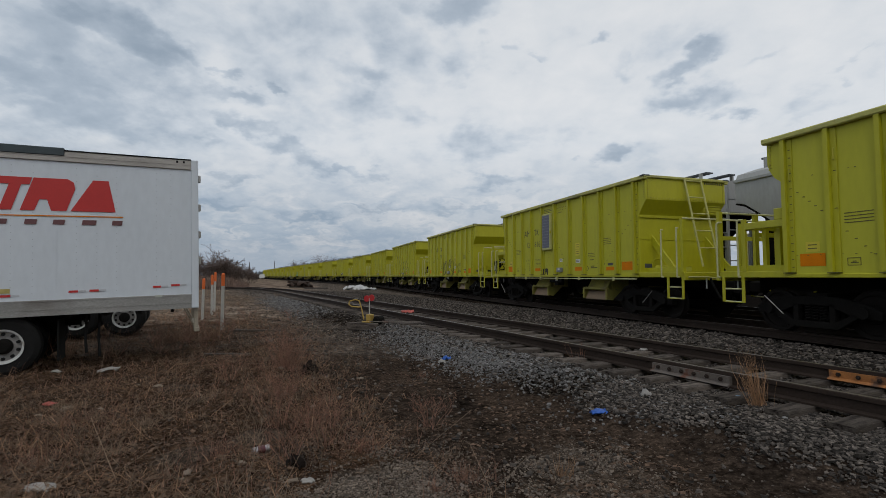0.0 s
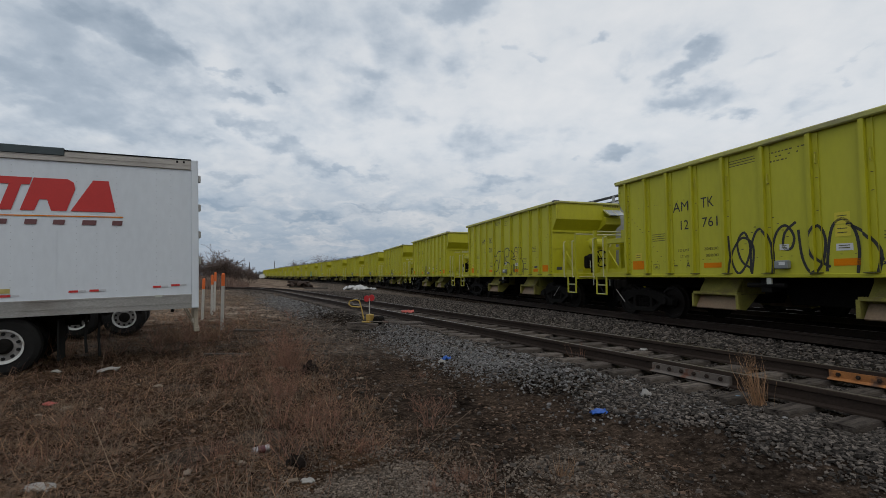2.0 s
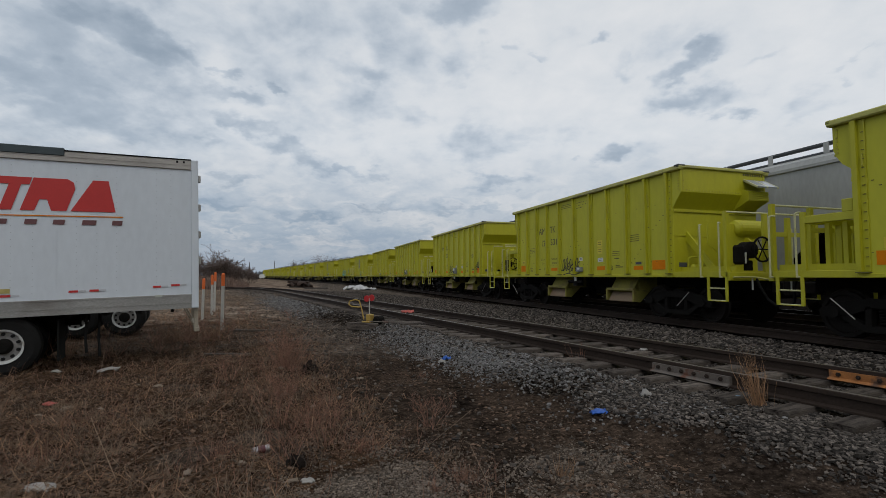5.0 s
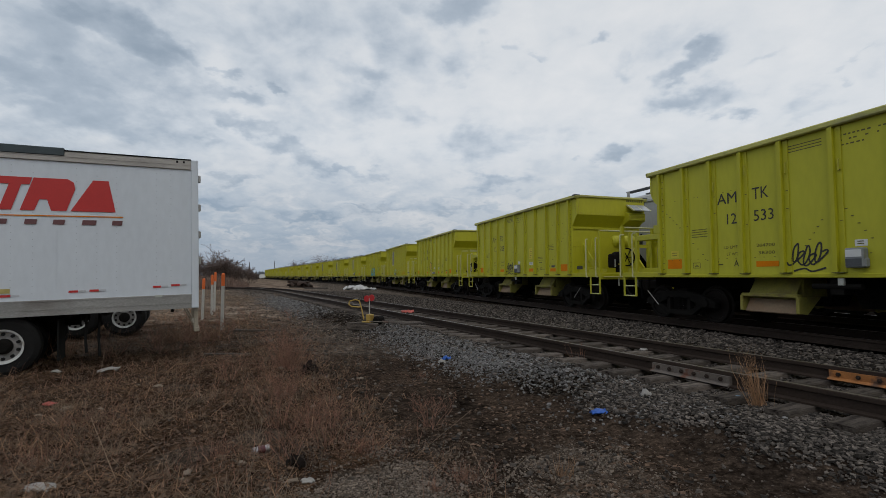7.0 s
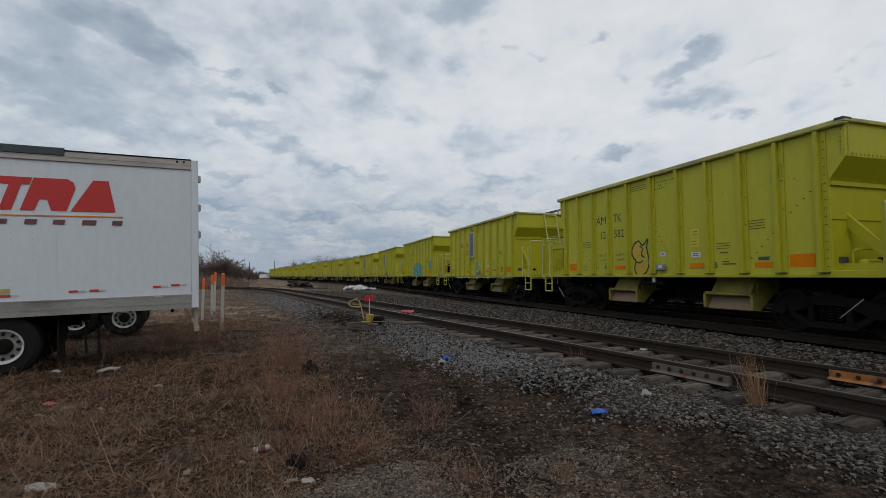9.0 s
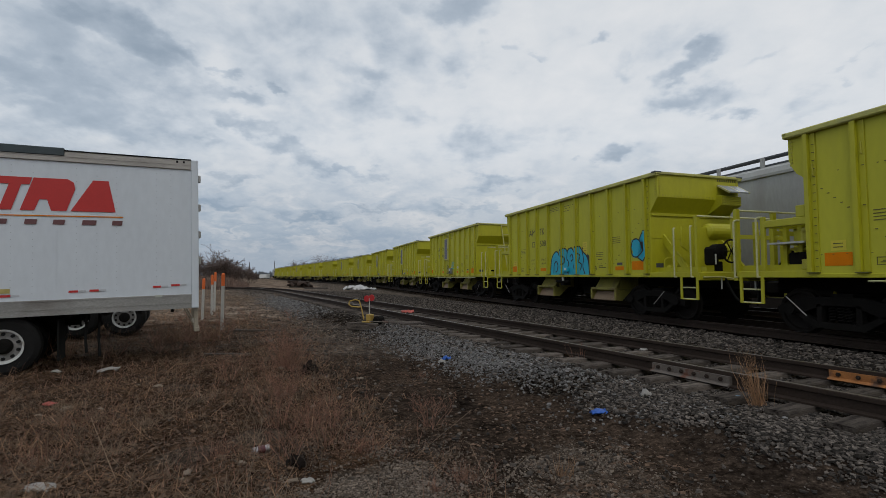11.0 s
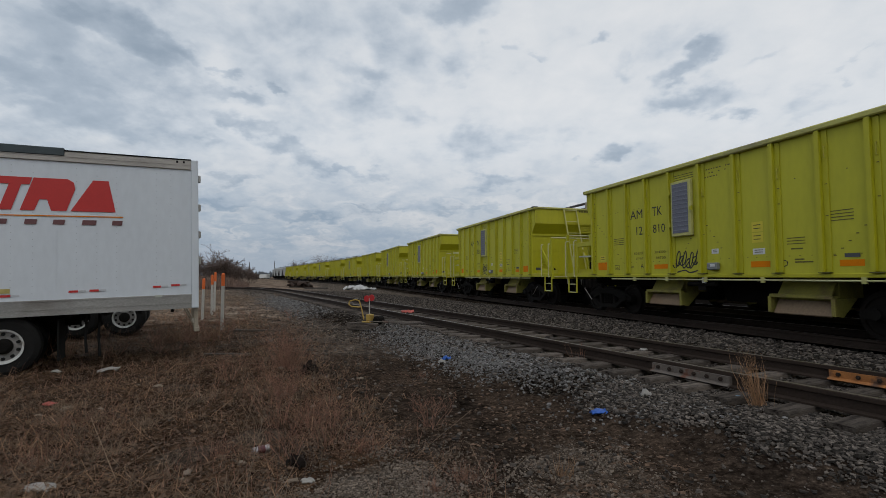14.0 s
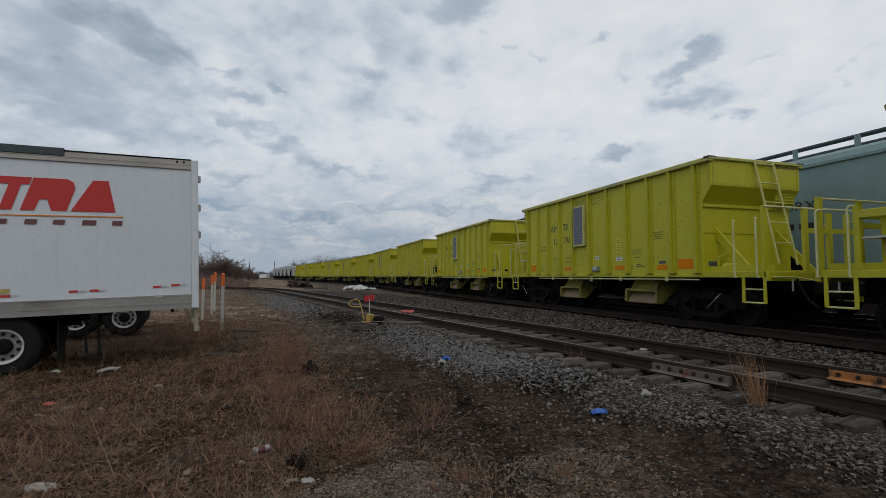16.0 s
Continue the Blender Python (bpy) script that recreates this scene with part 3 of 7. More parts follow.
    scatter("fresh_gravel", "pale fresh gravel tipped along the siding", x, y, rnd.uniform(0.018, 0.050, len(x)), FRESH, 0.22)
    n = 5000
    y, q = rnd.normal(27, 4.5, n), -2.0 + rnd.normal(0, 0.45, n)
    x = 7.02 - 0.509 * y + q / math.cos(HEAD_NEAR)
    keep = (y > 18) & (y < 40) & (q < -1.4)
    scatter("fresh_gravel", "pale fresh gravel along the far stretch of the siding", x[keep], y[keep], rnd.uniform(0.04, 0.09, keep.sum()), FRESH, 0.25)
    # patches of fine pale grit in the wheel track
    n = 26000
    k = rnd.uniform(0, 1, n) < 0.62
    x = np.where(k, -0.55 + rnd.normal(0, 0.38, n), 1.12 + rnd.normal(0, 0.30, n))
    y = np.where(k, 3.85 + rnd.normal(0, 0.40, n), 3.95 + rnd.normal(0, 0.45, n))
    k = rnd.uniform(0, 1, n) < np.clip(0.55 + 0.75 * ripple(x * 1.9 + 1, y * 1.9), 0.06, 1)
    x, y = x[k], y[k]
    n = len(x)
    scatter("fine_grit", "fine grey grit pressed into the dark earth", x, y, 0.007 + 0.023 * rnd.uniform(0, 1, n) ** 1.8, GRIT, 0.12)
    # stones strewn over the earth farther off
    n = 5000
    y = 12 + 40 * rnd.uniform(0, 1, n) ** 1.5
    x = 7.02 - 0.509 * y - 2.4 - np.abs(rnd.normal(0, 3.2, n))
    scatter("strewn_stones", "pale stones strewn over the earth beside the siding", x, y, rnd.uniform(0.02, 0.075, n), GRIT, 0.2)
    # ballast behind the eye, where the siding runs on
    n = 9000
    y = rnd.uniform(-6, 2.2, n)
    q = rnd.uniform(-2.4, 2.6, n)
    x = 7.02 - 0.509 * y + q / math.cos(HEAD_NEAR)
    scatter("ballast", "loose grey broken-stone ballast beside the siding", x, y, rnd.uniform(0.03, 0.06, n), STONE)
    # scattered pebbles on the earth
    n = 70000
    y = 2.1 + 14 * rnd.uniform(0, 1, n) ** 1.8
    x = rnd.uniform(-1, 1, n) * (y * 0.95)
    w = 0.6 * np.exp(-((x + 0.25) / 0.8) ** 2 - ((y - 3.7) / 1.2) ** 2) + 0.4 * np.exp(-((x - 0.95) / 0.6) ** 2 - ((y - 4.0) / 1.3) ** 2)
    lane = np.exp(-((x - 0.13 - 0.155 * (7.16 - y)) / 0.38) ** 2)
    keep = (near_q(x, y) < -2.0) & (rnd.uniform(0, 1, n) < (0.34 + w) * (1 - 0.85 * lane))
    x, y = x[keep], y[keep]
    scatter("pebbles", "small grey pebbles strewn over dark earth", x, y, 0.006 + 0.020 * rnd.uniform(0, 1, len(x)) ** 2.2, CHIP, 0.1)


make_stones()


# ---- lime ballast hopper wagons ----
RIBS = (4.10, 3.31, 2.52, 1.73, 0.86, -0.08, -1.01, -1.88, -2.76, -3.56, -4.34)
W, TOP, SILL = 1.35, 3.81, 1.10
NEAR_Y, FAR_Y = -4.79, 4.46                              # outer faces of the two ends
NEAR_IN, FAR_IN = -4.50, 4.17                            # the walls under the sloped undersides
NEAR_DECK, FAR_DECK = -6.06, 5.69                        # ends of the two platforms


def wheelset_mesh():
    bm = bm_new()
    for s in (-1, 1):
        prof = [(s * 0.70, 0.46), (s * 0.725, 0.44), (s * 0.73, 0.42), (s * 0.82, 0.415), (s * 0.82, 0.35), (s * 0.79, 0.33), (s * 0.78, 0.16), (s * 0.83, 0.14), (s * 0.83, 0.10)]
        lathe(bm, prof, 24, "x")
    lathe(bm, [(-1.0, 0.07), (1.0, 0.07)], 10, "x")
    return mesh_of("wheelset", bm, WHEELSTEEL, False)


WHEELSET = wheelset_mesh()
AXLES = (-5.06, -3.36, 3.04, 4.74)


def lathe_coil(bm, x, y):
    """A stacked coil spring."""
    n = 40
    pipe(bm, [Vector((x + math.cos(i * 0.9) * 0.05, y + math.sin(i * 0.9) * 0.05, 0.28 + 0.30 * i / n)) for i in range(n + 1)], 0.016, 4)


def bogie_mesh(yc):
    bm = bm_new()
    for s in (-1, 1):
        x0, x1 = s * 0.93, s * 1.07
        for half in (-1, 1):                                # cast frame: arched top, sagging bottom, two columns
            top = ((1.12, 0.50), (0.85, 0.62), (0.35, 0.72), (0.0, 0.72), (0.0, 0.57), (0.28, 0.56), (0.66, 0.40), (1.10, 0.36))
            low = ((0.80, 0.41), (0.66, 0.42), (0.36, 0.26), (0.0, 0.26), (0.0, 0.15), (0.42, 0.15))
            for o in (top, low):
                extrude(bm, [(x0, yc + half * a, b) for a, b in o], (x1 - x0, 0, 0))
            box(bm, min(x0, x1), max(x0, x1), yc + half * 0.33 - 0.05, yc + half * 0.33 + 0.05, 0.24, 0.60, 0.01)
            rod(bm, (s * 0.80, yc + half * 0.42, 0.30), (s * 0.80, yc + half * 0.42, 0.62), 0.05, 6)
        for k in (-0.14, 0.0, 0.14):
            lathe_coil(bm, s * 1.0, yc + k)
        for k in (-0.85, 0.85):
            rod(bm, (s * 1.05, yc + k, 0.46), (s * 1.13, yc + k, 0.46), 0.10, 10)
    box(bm, -0.95, 0.95, yc - 0.18, yc + 0.18, 0.45, 0.78)
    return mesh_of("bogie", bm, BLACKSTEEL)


def plate(bm, x, y0, y1, z0, z1, proud):
    """A thin plate on the seen side, proud of x."""
    box(bm, x - proud, x, min(y0, y1), max(y0, y1), z0, z1)


def wagon_master(kind):
    """kind 'ladder': end ladder, valve shelf and a mesh door on the side; 'brake': air tank, brake wheel and solar panel on the near end."""
    car = holder("ballast_hopper_wagon", "lime-green steel ballast hopper wagon on the main track", "railway wagon", group="lime train")
    near = [(NEAR_Y, TOP - 0.04), (NEAR_Y, 3.16), (NEAR_IN - 0.04, 2.84), (NEAR_IN, 2.78), (NEAR_IN, SILL + 0.02)]
    far = [(FAR_Y, TOP - 0.04), (FAR_Y, 3.30), (FAR_Y - 0.05, 3.16), (FAR_Y - 0.14, 3.02), (FAR_IN, 2.90), (FAR_IN, SILL + 0.02)]
    for s in (-1, 1):                                   # sides
        bm = bm_new()
        o = [(s * (W - 0.03), y, z) for y, z in near] + [(s * (W - 0.03), y, z) for y, z in far[::-1]]
        extrude(bm, o, (s * 0.03, 0, 0))
        part("side_panel", bm, LIME_DUSTY, car)
        bm = bm_new()                                   # top chord, a rolled angle
        box(bm, s * (W - 0.06), s * (W + 0.10), NEAR_Y - 0.04, FAR_Y + 0.05, TOP - 0.11, TOP, 0.02)
        part("top_chord", bm, CHORD, car)
        bm = bm_new()
        box(bm, s * (W - 0.04), s * (W + 0.045), NEAR_IN, FAR_IN, SILL - 0.03, SILL + 0.045, 0.01)
        part("side_sill", bm, LIME, car)
        for y in RIBS:
            bm = bm_new()
            extrude(bm, [(s * W, y - 0.045, SILL + 0.075), (s * (W + 0.08), y - 0.04, SILL + 0.075), (s * (W + 0.08), y + 0.04, SILL + 0.075), (s * W, y + 0.045, SILL + 0.075)], (0, 0, TOP - 0.11 - SILL - 0.075))
            rib = part("rib", bm, LIME, car)
            bm = bm_new()                               # bolted flange beside the rib, open at its foot
            box(bm, s * (W + 0.002), s * (W + 0.022), y - 0.145, y - 0.047, SILL + 0.075, TOP - 0.115)
            part("flange", bm, LIME, rib)
    t = 0.04
    for e, prof, y_out, y_in, deck in ((-1, near, NEAR_Y, NEAR_IN, NEAR_DECK), (1, far, FAR_Y, FAR_IN, FAR_DECK)):
        bm = bm_new()
        o = [(y, z) for y, z in prof] + [(y - e * t, z) for y, z in prof[::-1]]
        extrude(bm, [(-W + 0.03, y, z) for y, z in o], (2 * W - 0.06, 0, 0))
        part("end_wall", bm, LIME, car)
        bm = bm_new()
        box(bm, -W - 0.1, W + 0.1, min(y_out - 0.04 * e, y_out + 0.055 * e), max(y_out - 0.04 * e, y_out + 0.055 * e), TOP - 0.07, TOP + 0.004, 0.015)
        part("end_chord", bm, CHORD, car)
        for s in (-1, 1) if e < 0 else ():              # dark worn cap over the corner
            bm = bm_new()
            box(bm, s * (W - 0.10), s * (W + 0.112), y_out - 0.06, y_out + 0.10, TOP - 0.03, TOP + 0.012, 0.01)
            part("corner_cap", bm, BOARD, car, "dark bare-steel corner cap")
        bm = bm_new()                                   # lip along the foot of the sloped underside
        box(bm, -W + 0.02, W - 0.02, min(y_in - 0.02 * e, y_in + 0.04 * e), max(y_in - 0.02 * e, y_in + 0.04 * e), 2.70, 2.775)
        part("end_lip", bm, LIME, car)
        bm = bm_new()                                   # shallow ledge where two end plates meet
        box(bm, -W + 0.04, W - 0.04, min(y_in, y_in + 0.016 * e), max(y_in, y_in + 0.016 * e), 2.10, 2.125)
        part("end_ledge", bm, LIME, car)
        bm = bm_new()                                   # rivets round the end plate
        for i in range(26):
            x = -W + 0.06 + i * (2 * W - 0.12) / 25
            box(bm, x - .016, x + .016, y_out - .014, y_out + .014, 3.19, 3.222)
        for s in (-1, 1):
            for i in range(9):
                z = 3.24 + i * 0.058
                box(bm, s * (W - 0.07) - .015, s * (W - 0.07) + .015, y_out - .014, y_out + .014, z, z + .028)
            for i in range(8):
                z = 3.22 + i * 0.066
                box(bm, s * (W + 0.006) - .014, s * (W + 0.006) + .014, y_out - e * 0.07 - .016, y_out - e * 0.07 + .016, z, z + .03)
        tagged(part("rivets", bm, LIME_WORN, car), kind="stuff")
        bm = bm_new()                                   # deck plate, its inner beam and the side channels
        box(bm, -W + 0.10, W - 0.10, min(y_in, deck), max(y_in, deck), SILL + 0.08, SILL + 0.12)
        box(bm, -W + 0.22, -W + 0.28, min(y_in, deck), max(y_in, deck), SILL + 0.12, SILL + 0.225)
        part("end_deck", bm, LIME, car)
        for s in (-1, 1):
            bm = bm_new()
            y0, y1 = sorted((y_in - e * 0.02, deck))
            box(bm, min(s * (W - 0.04), s * (W + 0.02)), max(s * (W - 0.04), s * (W + 0.02)), y0, y1, SILL - 0.03, SILL + 0.10, 0.008)
            part("deck_channel", bm, LIME, car)
        bm = bm_new()
        box(bm, -W - 0.02, W + 0.02, deck - 0.05, deck + 0.05, SILL - 0.10, SILL + 0.09, 0.01)
        part("end_beam", bm, LIME, car)
        bm = bm_new()
        tip = -6.54 if e < 0 else 6.18
        box(bm, -0.14, 0.14, min(deck, tip), max(deck, tip), 0.72, 0.98, 0.03)
        box(bm, -0.19, 0.19, min(tip - 0.19 * e, tip + 0.01 * e), max(tip - 0.19 * e, tip + 0.01 * e), 0.66, 1.03, 0.04)
        part("coupler", bm, WHEELSTEEL, car)
        bm = bm_new()                                   # uncoupling bar and air hose
        pipe(bm, [(-W + 0.05, deck + 0.08 * e, SILL - 0.02), (-0.75, deck + 0.10 * e, SILL - 0.02), (-0.30, deck + 0.26 * e, SILL - 0.10), (-0.05, deck + 0.30 * e, SILL - 0.06)], 0.018, 6)
        part("uncoupling_bar", bm, PALELIME, car)
        bm = bm_new()
        pipe(bm, [(-0.62, deck + 0.05 * e, SILL - 0.05), (-0.60, deck + 0.12 * e, 0.86), (-0.50, deck + 0.2 * e, 0.60), (-0.40, deck + 0.32 * e, 0.46)], 0.028, 7)
        part("air_hose", bm, RUBBER, car)
        bm = bm_new()
        rod(bm, (-0.75, deck + 0.06 * e, 0.80), (-0.75, deck + 0.06 * e, SILL - 0.05), 0.018, 6)
        part("hose_pipe", bm, GALV, car, "pale bare steel pipe")
        gy = (-5.39, -5.91) if e < 0 else (5.13, 5.65)
        for s in (-1, 1):
            for y in gy:                                # upright grab irons at the deck's edge
                bm = bm_new()
                x = s * (W + 0.075)
                pipe(bm, [(s * (W + 0.01), y, SILL - 0.02), (x, y, SILL - 0.02), (x, y, 2.25), (x - s * 0.03, y - 0.03 * e, 2.28), (s * (W - 0.02), y - 0.05 * e, 2.28)], 0.019, 7)
                part("grab_iron", bm, HANDRAIL, car, "pale worn grab iron")
            x = s * (W + 0.01)                          # stirrup step: a bent strap and two treads
            ya, yb = (-5.54, -6.02) if e < 0 else (5.08, 5.56)
            bm = bm_new()
            for y in (ya, yb):
                box(bm, x - .012, x + .012, y - 0.032, y + 0.032, 0.55, SILL - 0.02)
            box(bm, x - .010, x + .010, ya + 0.02 * e, yb - 0.02 * e, 0.545, 0.556)
            st = part("step", bm, LIME, car)
            for z in (0.56, 0.83):
                bm = bm_new()
                rod(bm, (x - s * 0.012, ya, z), (x - s * 0.012, yb, z), 0.018, 6)
                part("tread", bm, HANDRAIL, st)
            bm = bm_new()                               # corner post of the platform
            y = -6.02 if e < 0 else 5.65
            box(bm, min(s * (W - 0.06), s * (W + 0.03)), max(s * (W - 0.06), s * (W + 0.03)), y - .04, y + .04, SILL + 0.09, 2.52)
            part("corner_post", bm, LIME, car)
            if e > 0 or kind == "brake":                # grab iron's short post
                bm = bm_new()
                y = 5.04 if e > 0 else -5.32
                box(bm, min(s * (W - 0.03), s * (W + 0.02)), max(s * (W - 0.03), s * (W + 0.02)), y - .045, y + .045, SILL + 0.10, 2.28)
                part("short_post", bm, LIME, car)
        bm = bm_new()
        y = -6.05 if e < 0 else 5.68
        rod(bm, (-W - 0.02, y, 2.50), (W + 0.02, y, 2.50), 0.022, 7)
        part("end_rail", bm, HANDRAIL, car, "pale worn handrail")
        for x, zt in ((-0.27, 2.49), (0.42, 2.42), (0.95, 2.42)):   # inner posts
            bm = bm_new()
            box(bm, x - .055, x + .055, y - .04, y + .03, SILL + 0.1, zt)
            part("end_post", bm, LIME, car)
        bm = bm_new()
        box(bm, -0.22, W - 0.06, y - .03, y + .02, 1.99, 2.09)
        part("cross_bar", bm, LIME, car)
    for x in (-0.92, 0.92):                             # wide sloped gussets between the deck and the end wall
        bm = bm_new()
        extrude(bm, [(x - .03, NEAR_IN, 2.22), (x - .03, -5.42, SILL + 0.12), (x - .03, -5.22, SILL + 0.12), (x - .03, NEAR_IN, 1.96)], (0.06, 0, 0))
        part("brace", bm, LIME, car)
    bm = bm_new()                                       # hand loop and valve on the near deck
    pipe(bm, [(-1.02, -4.62, SILL + 0.12), (-1.02, -4.62, 1.52), (-0.97, -4.66, 1.57), (-0.62, -4.82, 1.57), (-0.57, -4.84, 1.50), (-0.57, -4.84, SILL + 0.12)], 0.022, 7)
    part("hand_loop", bm, LIME, car)
    bm = bm_new()
    lathe(bm, [(-0.24, 0.03), (-0.2, 0.085), (0.2, 0.085), (0.24, 0.03)], 12, "x")
    for v in bm.verts:
        v.co += Vector((-0.85, -4.8, SILL + 0.21))
    part("brake_cylinder", bm, LIME, car)
    bm = bm_new()
    rod(bm, (-0.62, -4.92, SILL + 0.26), (-0.62, -4.78, SILL + 0.26), 0.07, 10)
    part("valve_knob", bm, BLACKSTEEL, car)
    bm = bm_new()
    box(bm, -1.19, -0.96, NEAR_IN - 0.008, NEAR_IN, 1.33, 1.44)
    part("data_plate", bm, BOARD, car, "small dark data plate")
    for s in (-1, 1):                                   # open frame at the far end
        bm = bm_new()
        x0, x1 = sorted((s * (W - 0.06), s * (W + 0.02)))
        box(bm, x0, x1, FAR_IN, 5.0, 2.06, 2.20, 0.008)
        part("frame_beam", bm, LIME, car)
        bm = bm_new()
        box(bm, x0, x1, 4.18, 4.36, 2.20, 2.42, 0.01)
        part("frame_box", bm, LIME, car)
        for y in (4.50, 4.80):
            bm = bm_new()
            box(bm, s * (W - 0.30) - .04, s * (W - 0.30) + .04, y - .04, y + .04, SILL + 0.12, 2.06)
            part("frame_upright", bm, LIME, car)
    for x in (-0.45, 0.45):
        bm = bm_new()
        box(bm, x - .05, x + .05, 4.95, 5.05, SILL + 0.12, 2.06)
        part("frame_upright", bm, LIME, car)
    bm = bm_new()
    box(bm, -W + .06, W - .06, 4.96, 5.06, 2.06, 2.18, 0.01)
    part("frame_crossbeam", bm, LIME, car)
    bm = bm_new()                                       # inner slope sheets
    for y_out, e in ((NEAR_Y, -1), (FAR_Y, 1)):
        extrude(bm, [(-W + .04, y_out - .05 * e, 3.35), (-W + .04, e * 2.9 - 0.15, 1.2), (-W + .04, e * 2.86 - 0.15, 1.2), (-W + .04, y_out - .05 * e, 3.30)], (2 * W - .08, 0, 0))
    box(bm, -W + .04, W - .04, -3.0, 2.75, 1.14, 1.19)
    part("slope_sheet", bm, LIME_WORN, car)
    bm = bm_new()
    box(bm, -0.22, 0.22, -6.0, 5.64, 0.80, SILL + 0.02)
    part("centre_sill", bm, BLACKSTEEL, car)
    bm = bm_new()                                       # hopper bottoms between the chutes, added in black to darken the gap
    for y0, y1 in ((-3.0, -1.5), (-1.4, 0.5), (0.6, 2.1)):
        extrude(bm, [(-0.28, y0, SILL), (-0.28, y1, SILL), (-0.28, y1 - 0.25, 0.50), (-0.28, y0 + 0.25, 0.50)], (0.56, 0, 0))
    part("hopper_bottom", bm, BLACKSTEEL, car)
    # reservoir added in black, to hide pale ground seen beneath the floor
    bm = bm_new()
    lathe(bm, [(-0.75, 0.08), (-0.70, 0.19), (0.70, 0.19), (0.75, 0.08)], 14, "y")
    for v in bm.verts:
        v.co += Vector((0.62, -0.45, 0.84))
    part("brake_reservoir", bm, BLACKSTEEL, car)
    for yc in (-2.18, 1.36):                            # discharge chutes, the shade below the sill painted into their colour
        for s in (-1, 1):
            bm = bm_new()
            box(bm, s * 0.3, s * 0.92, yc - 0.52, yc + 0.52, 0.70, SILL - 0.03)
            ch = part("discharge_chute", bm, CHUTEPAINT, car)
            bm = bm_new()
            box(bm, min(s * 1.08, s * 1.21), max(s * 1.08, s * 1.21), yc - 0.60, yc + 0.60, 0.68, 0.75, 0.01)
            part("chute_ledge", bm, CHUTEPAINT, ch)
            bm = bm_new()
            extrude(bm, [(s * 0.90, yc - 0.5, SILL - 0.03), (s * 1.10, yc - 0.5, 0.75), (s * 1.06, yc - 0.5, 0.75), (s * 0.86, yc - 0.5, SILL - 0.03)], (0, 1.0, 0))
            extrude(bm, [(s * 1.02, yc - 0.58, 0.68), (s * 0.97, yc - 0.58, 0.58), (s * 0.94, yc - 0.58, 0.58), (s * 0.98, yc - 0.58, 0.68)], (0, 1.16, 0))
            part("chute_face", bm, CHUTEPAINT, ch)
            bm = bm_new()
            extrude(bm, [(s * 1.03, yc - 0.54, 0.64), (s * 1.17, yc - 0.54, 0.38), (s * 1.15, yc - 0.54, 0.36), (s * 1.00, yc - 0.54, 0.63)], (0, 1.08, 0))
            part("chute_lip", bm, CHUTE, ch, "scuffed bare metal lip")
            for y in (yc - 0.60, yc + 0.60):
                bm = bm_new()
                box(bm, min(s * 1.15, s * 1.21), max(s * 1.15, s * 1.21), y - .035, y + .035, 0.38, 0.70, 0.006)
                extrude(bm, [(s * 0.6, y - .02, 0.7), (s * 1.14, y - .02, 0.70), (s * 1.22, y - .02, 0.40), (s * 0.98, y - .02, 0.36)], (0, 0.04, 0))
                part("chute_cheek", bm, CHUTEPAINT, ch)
    for yc in (-4.21, 3.89):
        b = new("bogie", bogie_mesh(yc))
        b.parent = car
    for y in AXLES:
        ws = new("wheelset", WHEELSET)
        ws.parent = car
        ws.matrix_basis = pose(0, y, 0.42)
    bm = bm_new()
    rod(bm, (-1.28, -0.4, 0.92), (-1.28, 0.4, 0.92), 0.05, 8)
    box(bm, -1.3, -1.05, -0.12, 0.1, 0.78, SILL - 0.02)
    part("air_hose_box", bm, BLACKSTEEL, car)
    bm = bm_new()
    box(bm, -W - 0.02, -W + 0.03, -0.17, -0.07, 0.94, SILL - 0.03, 0.008)
    part("sill_bracket", bm, GALV, car, "pale steel bracket under the sill")
    for ya, yb in ((4.60, 4.22), (-4.98, -4.60)):
        bm = bm_new()
        pipe(bm, [(-1.38, ya, 0.72), (-1.38, yb, 0.38)], 0.010, 6)
        part("lever", bm, ALU, car, "dull bare steel lever")
    if kind == "ladder":
        bm = bm_new()                                   # train pipe slung under the sill
        rod(bm, (-W - 0.03, -4.4, SILL - 0.08), (-W - 0.03, 3.2, SILL - 0.08), 0.018, 6)
        part("train_pipe", bm, HANDRAIL, car, "pale train pipe")
        for y in (-3.4, -1.6, -0.2, 1.0, 2.2):
            bm = bm_new()
            box(bm, -W - 0.045, -W - 0.01, y - 0.04, y + 0.04, SILL - 0.13, SILL - 0.02)
            part("pipe_clip", bm, PALELIME, car)
        bm = bm_new()                                   # leaning end ladder
        for x in (-0.11, 0.45):
            rod(bm, (x, NEAR_Y - 0.05, TOP - 0.03), (x + 0.20, -5.20, 1.36), 0.028, 6)
        lad = part("ladder", bm, PALELIME, car)
        for z in (3.72, 3.26, 2.80, 2.33, 1.86):
            f = (TOP - 0.03 - z) / (TOP - 0.03 - 1.36)
            y = NEAR_Y - 0.05 + (-5.20 - NEAR_Y + 0.05) * f
            bm = bm_new()
            rod(bm, (-0.11 + 0.20 * f, y, z), (0.45 + 0.20 * f, y, z), 0.018, 6)
            part("rung", bm, PALELIME, lad)
        bm = bm_new()                                   # louvred box under the lip
        box(bm, 0.70, 1.28, NEAR_IN - 0.20, NEAR_IN, 2.80, 3.12, 0.02)
        lb = part("louvred_box", bm, LIME, car)
        for i in range(4):
            bm = bm_new()
            box(bm, 0.72, 1.26, NEAR_IN - 0.225, NEAR_IN - 0.195, 2.84 + i * .07, 2.865 + i * .07)
            part("louvre", bm, LIME, lb)
        bm = bm_new()                                   # door with a mesh screen
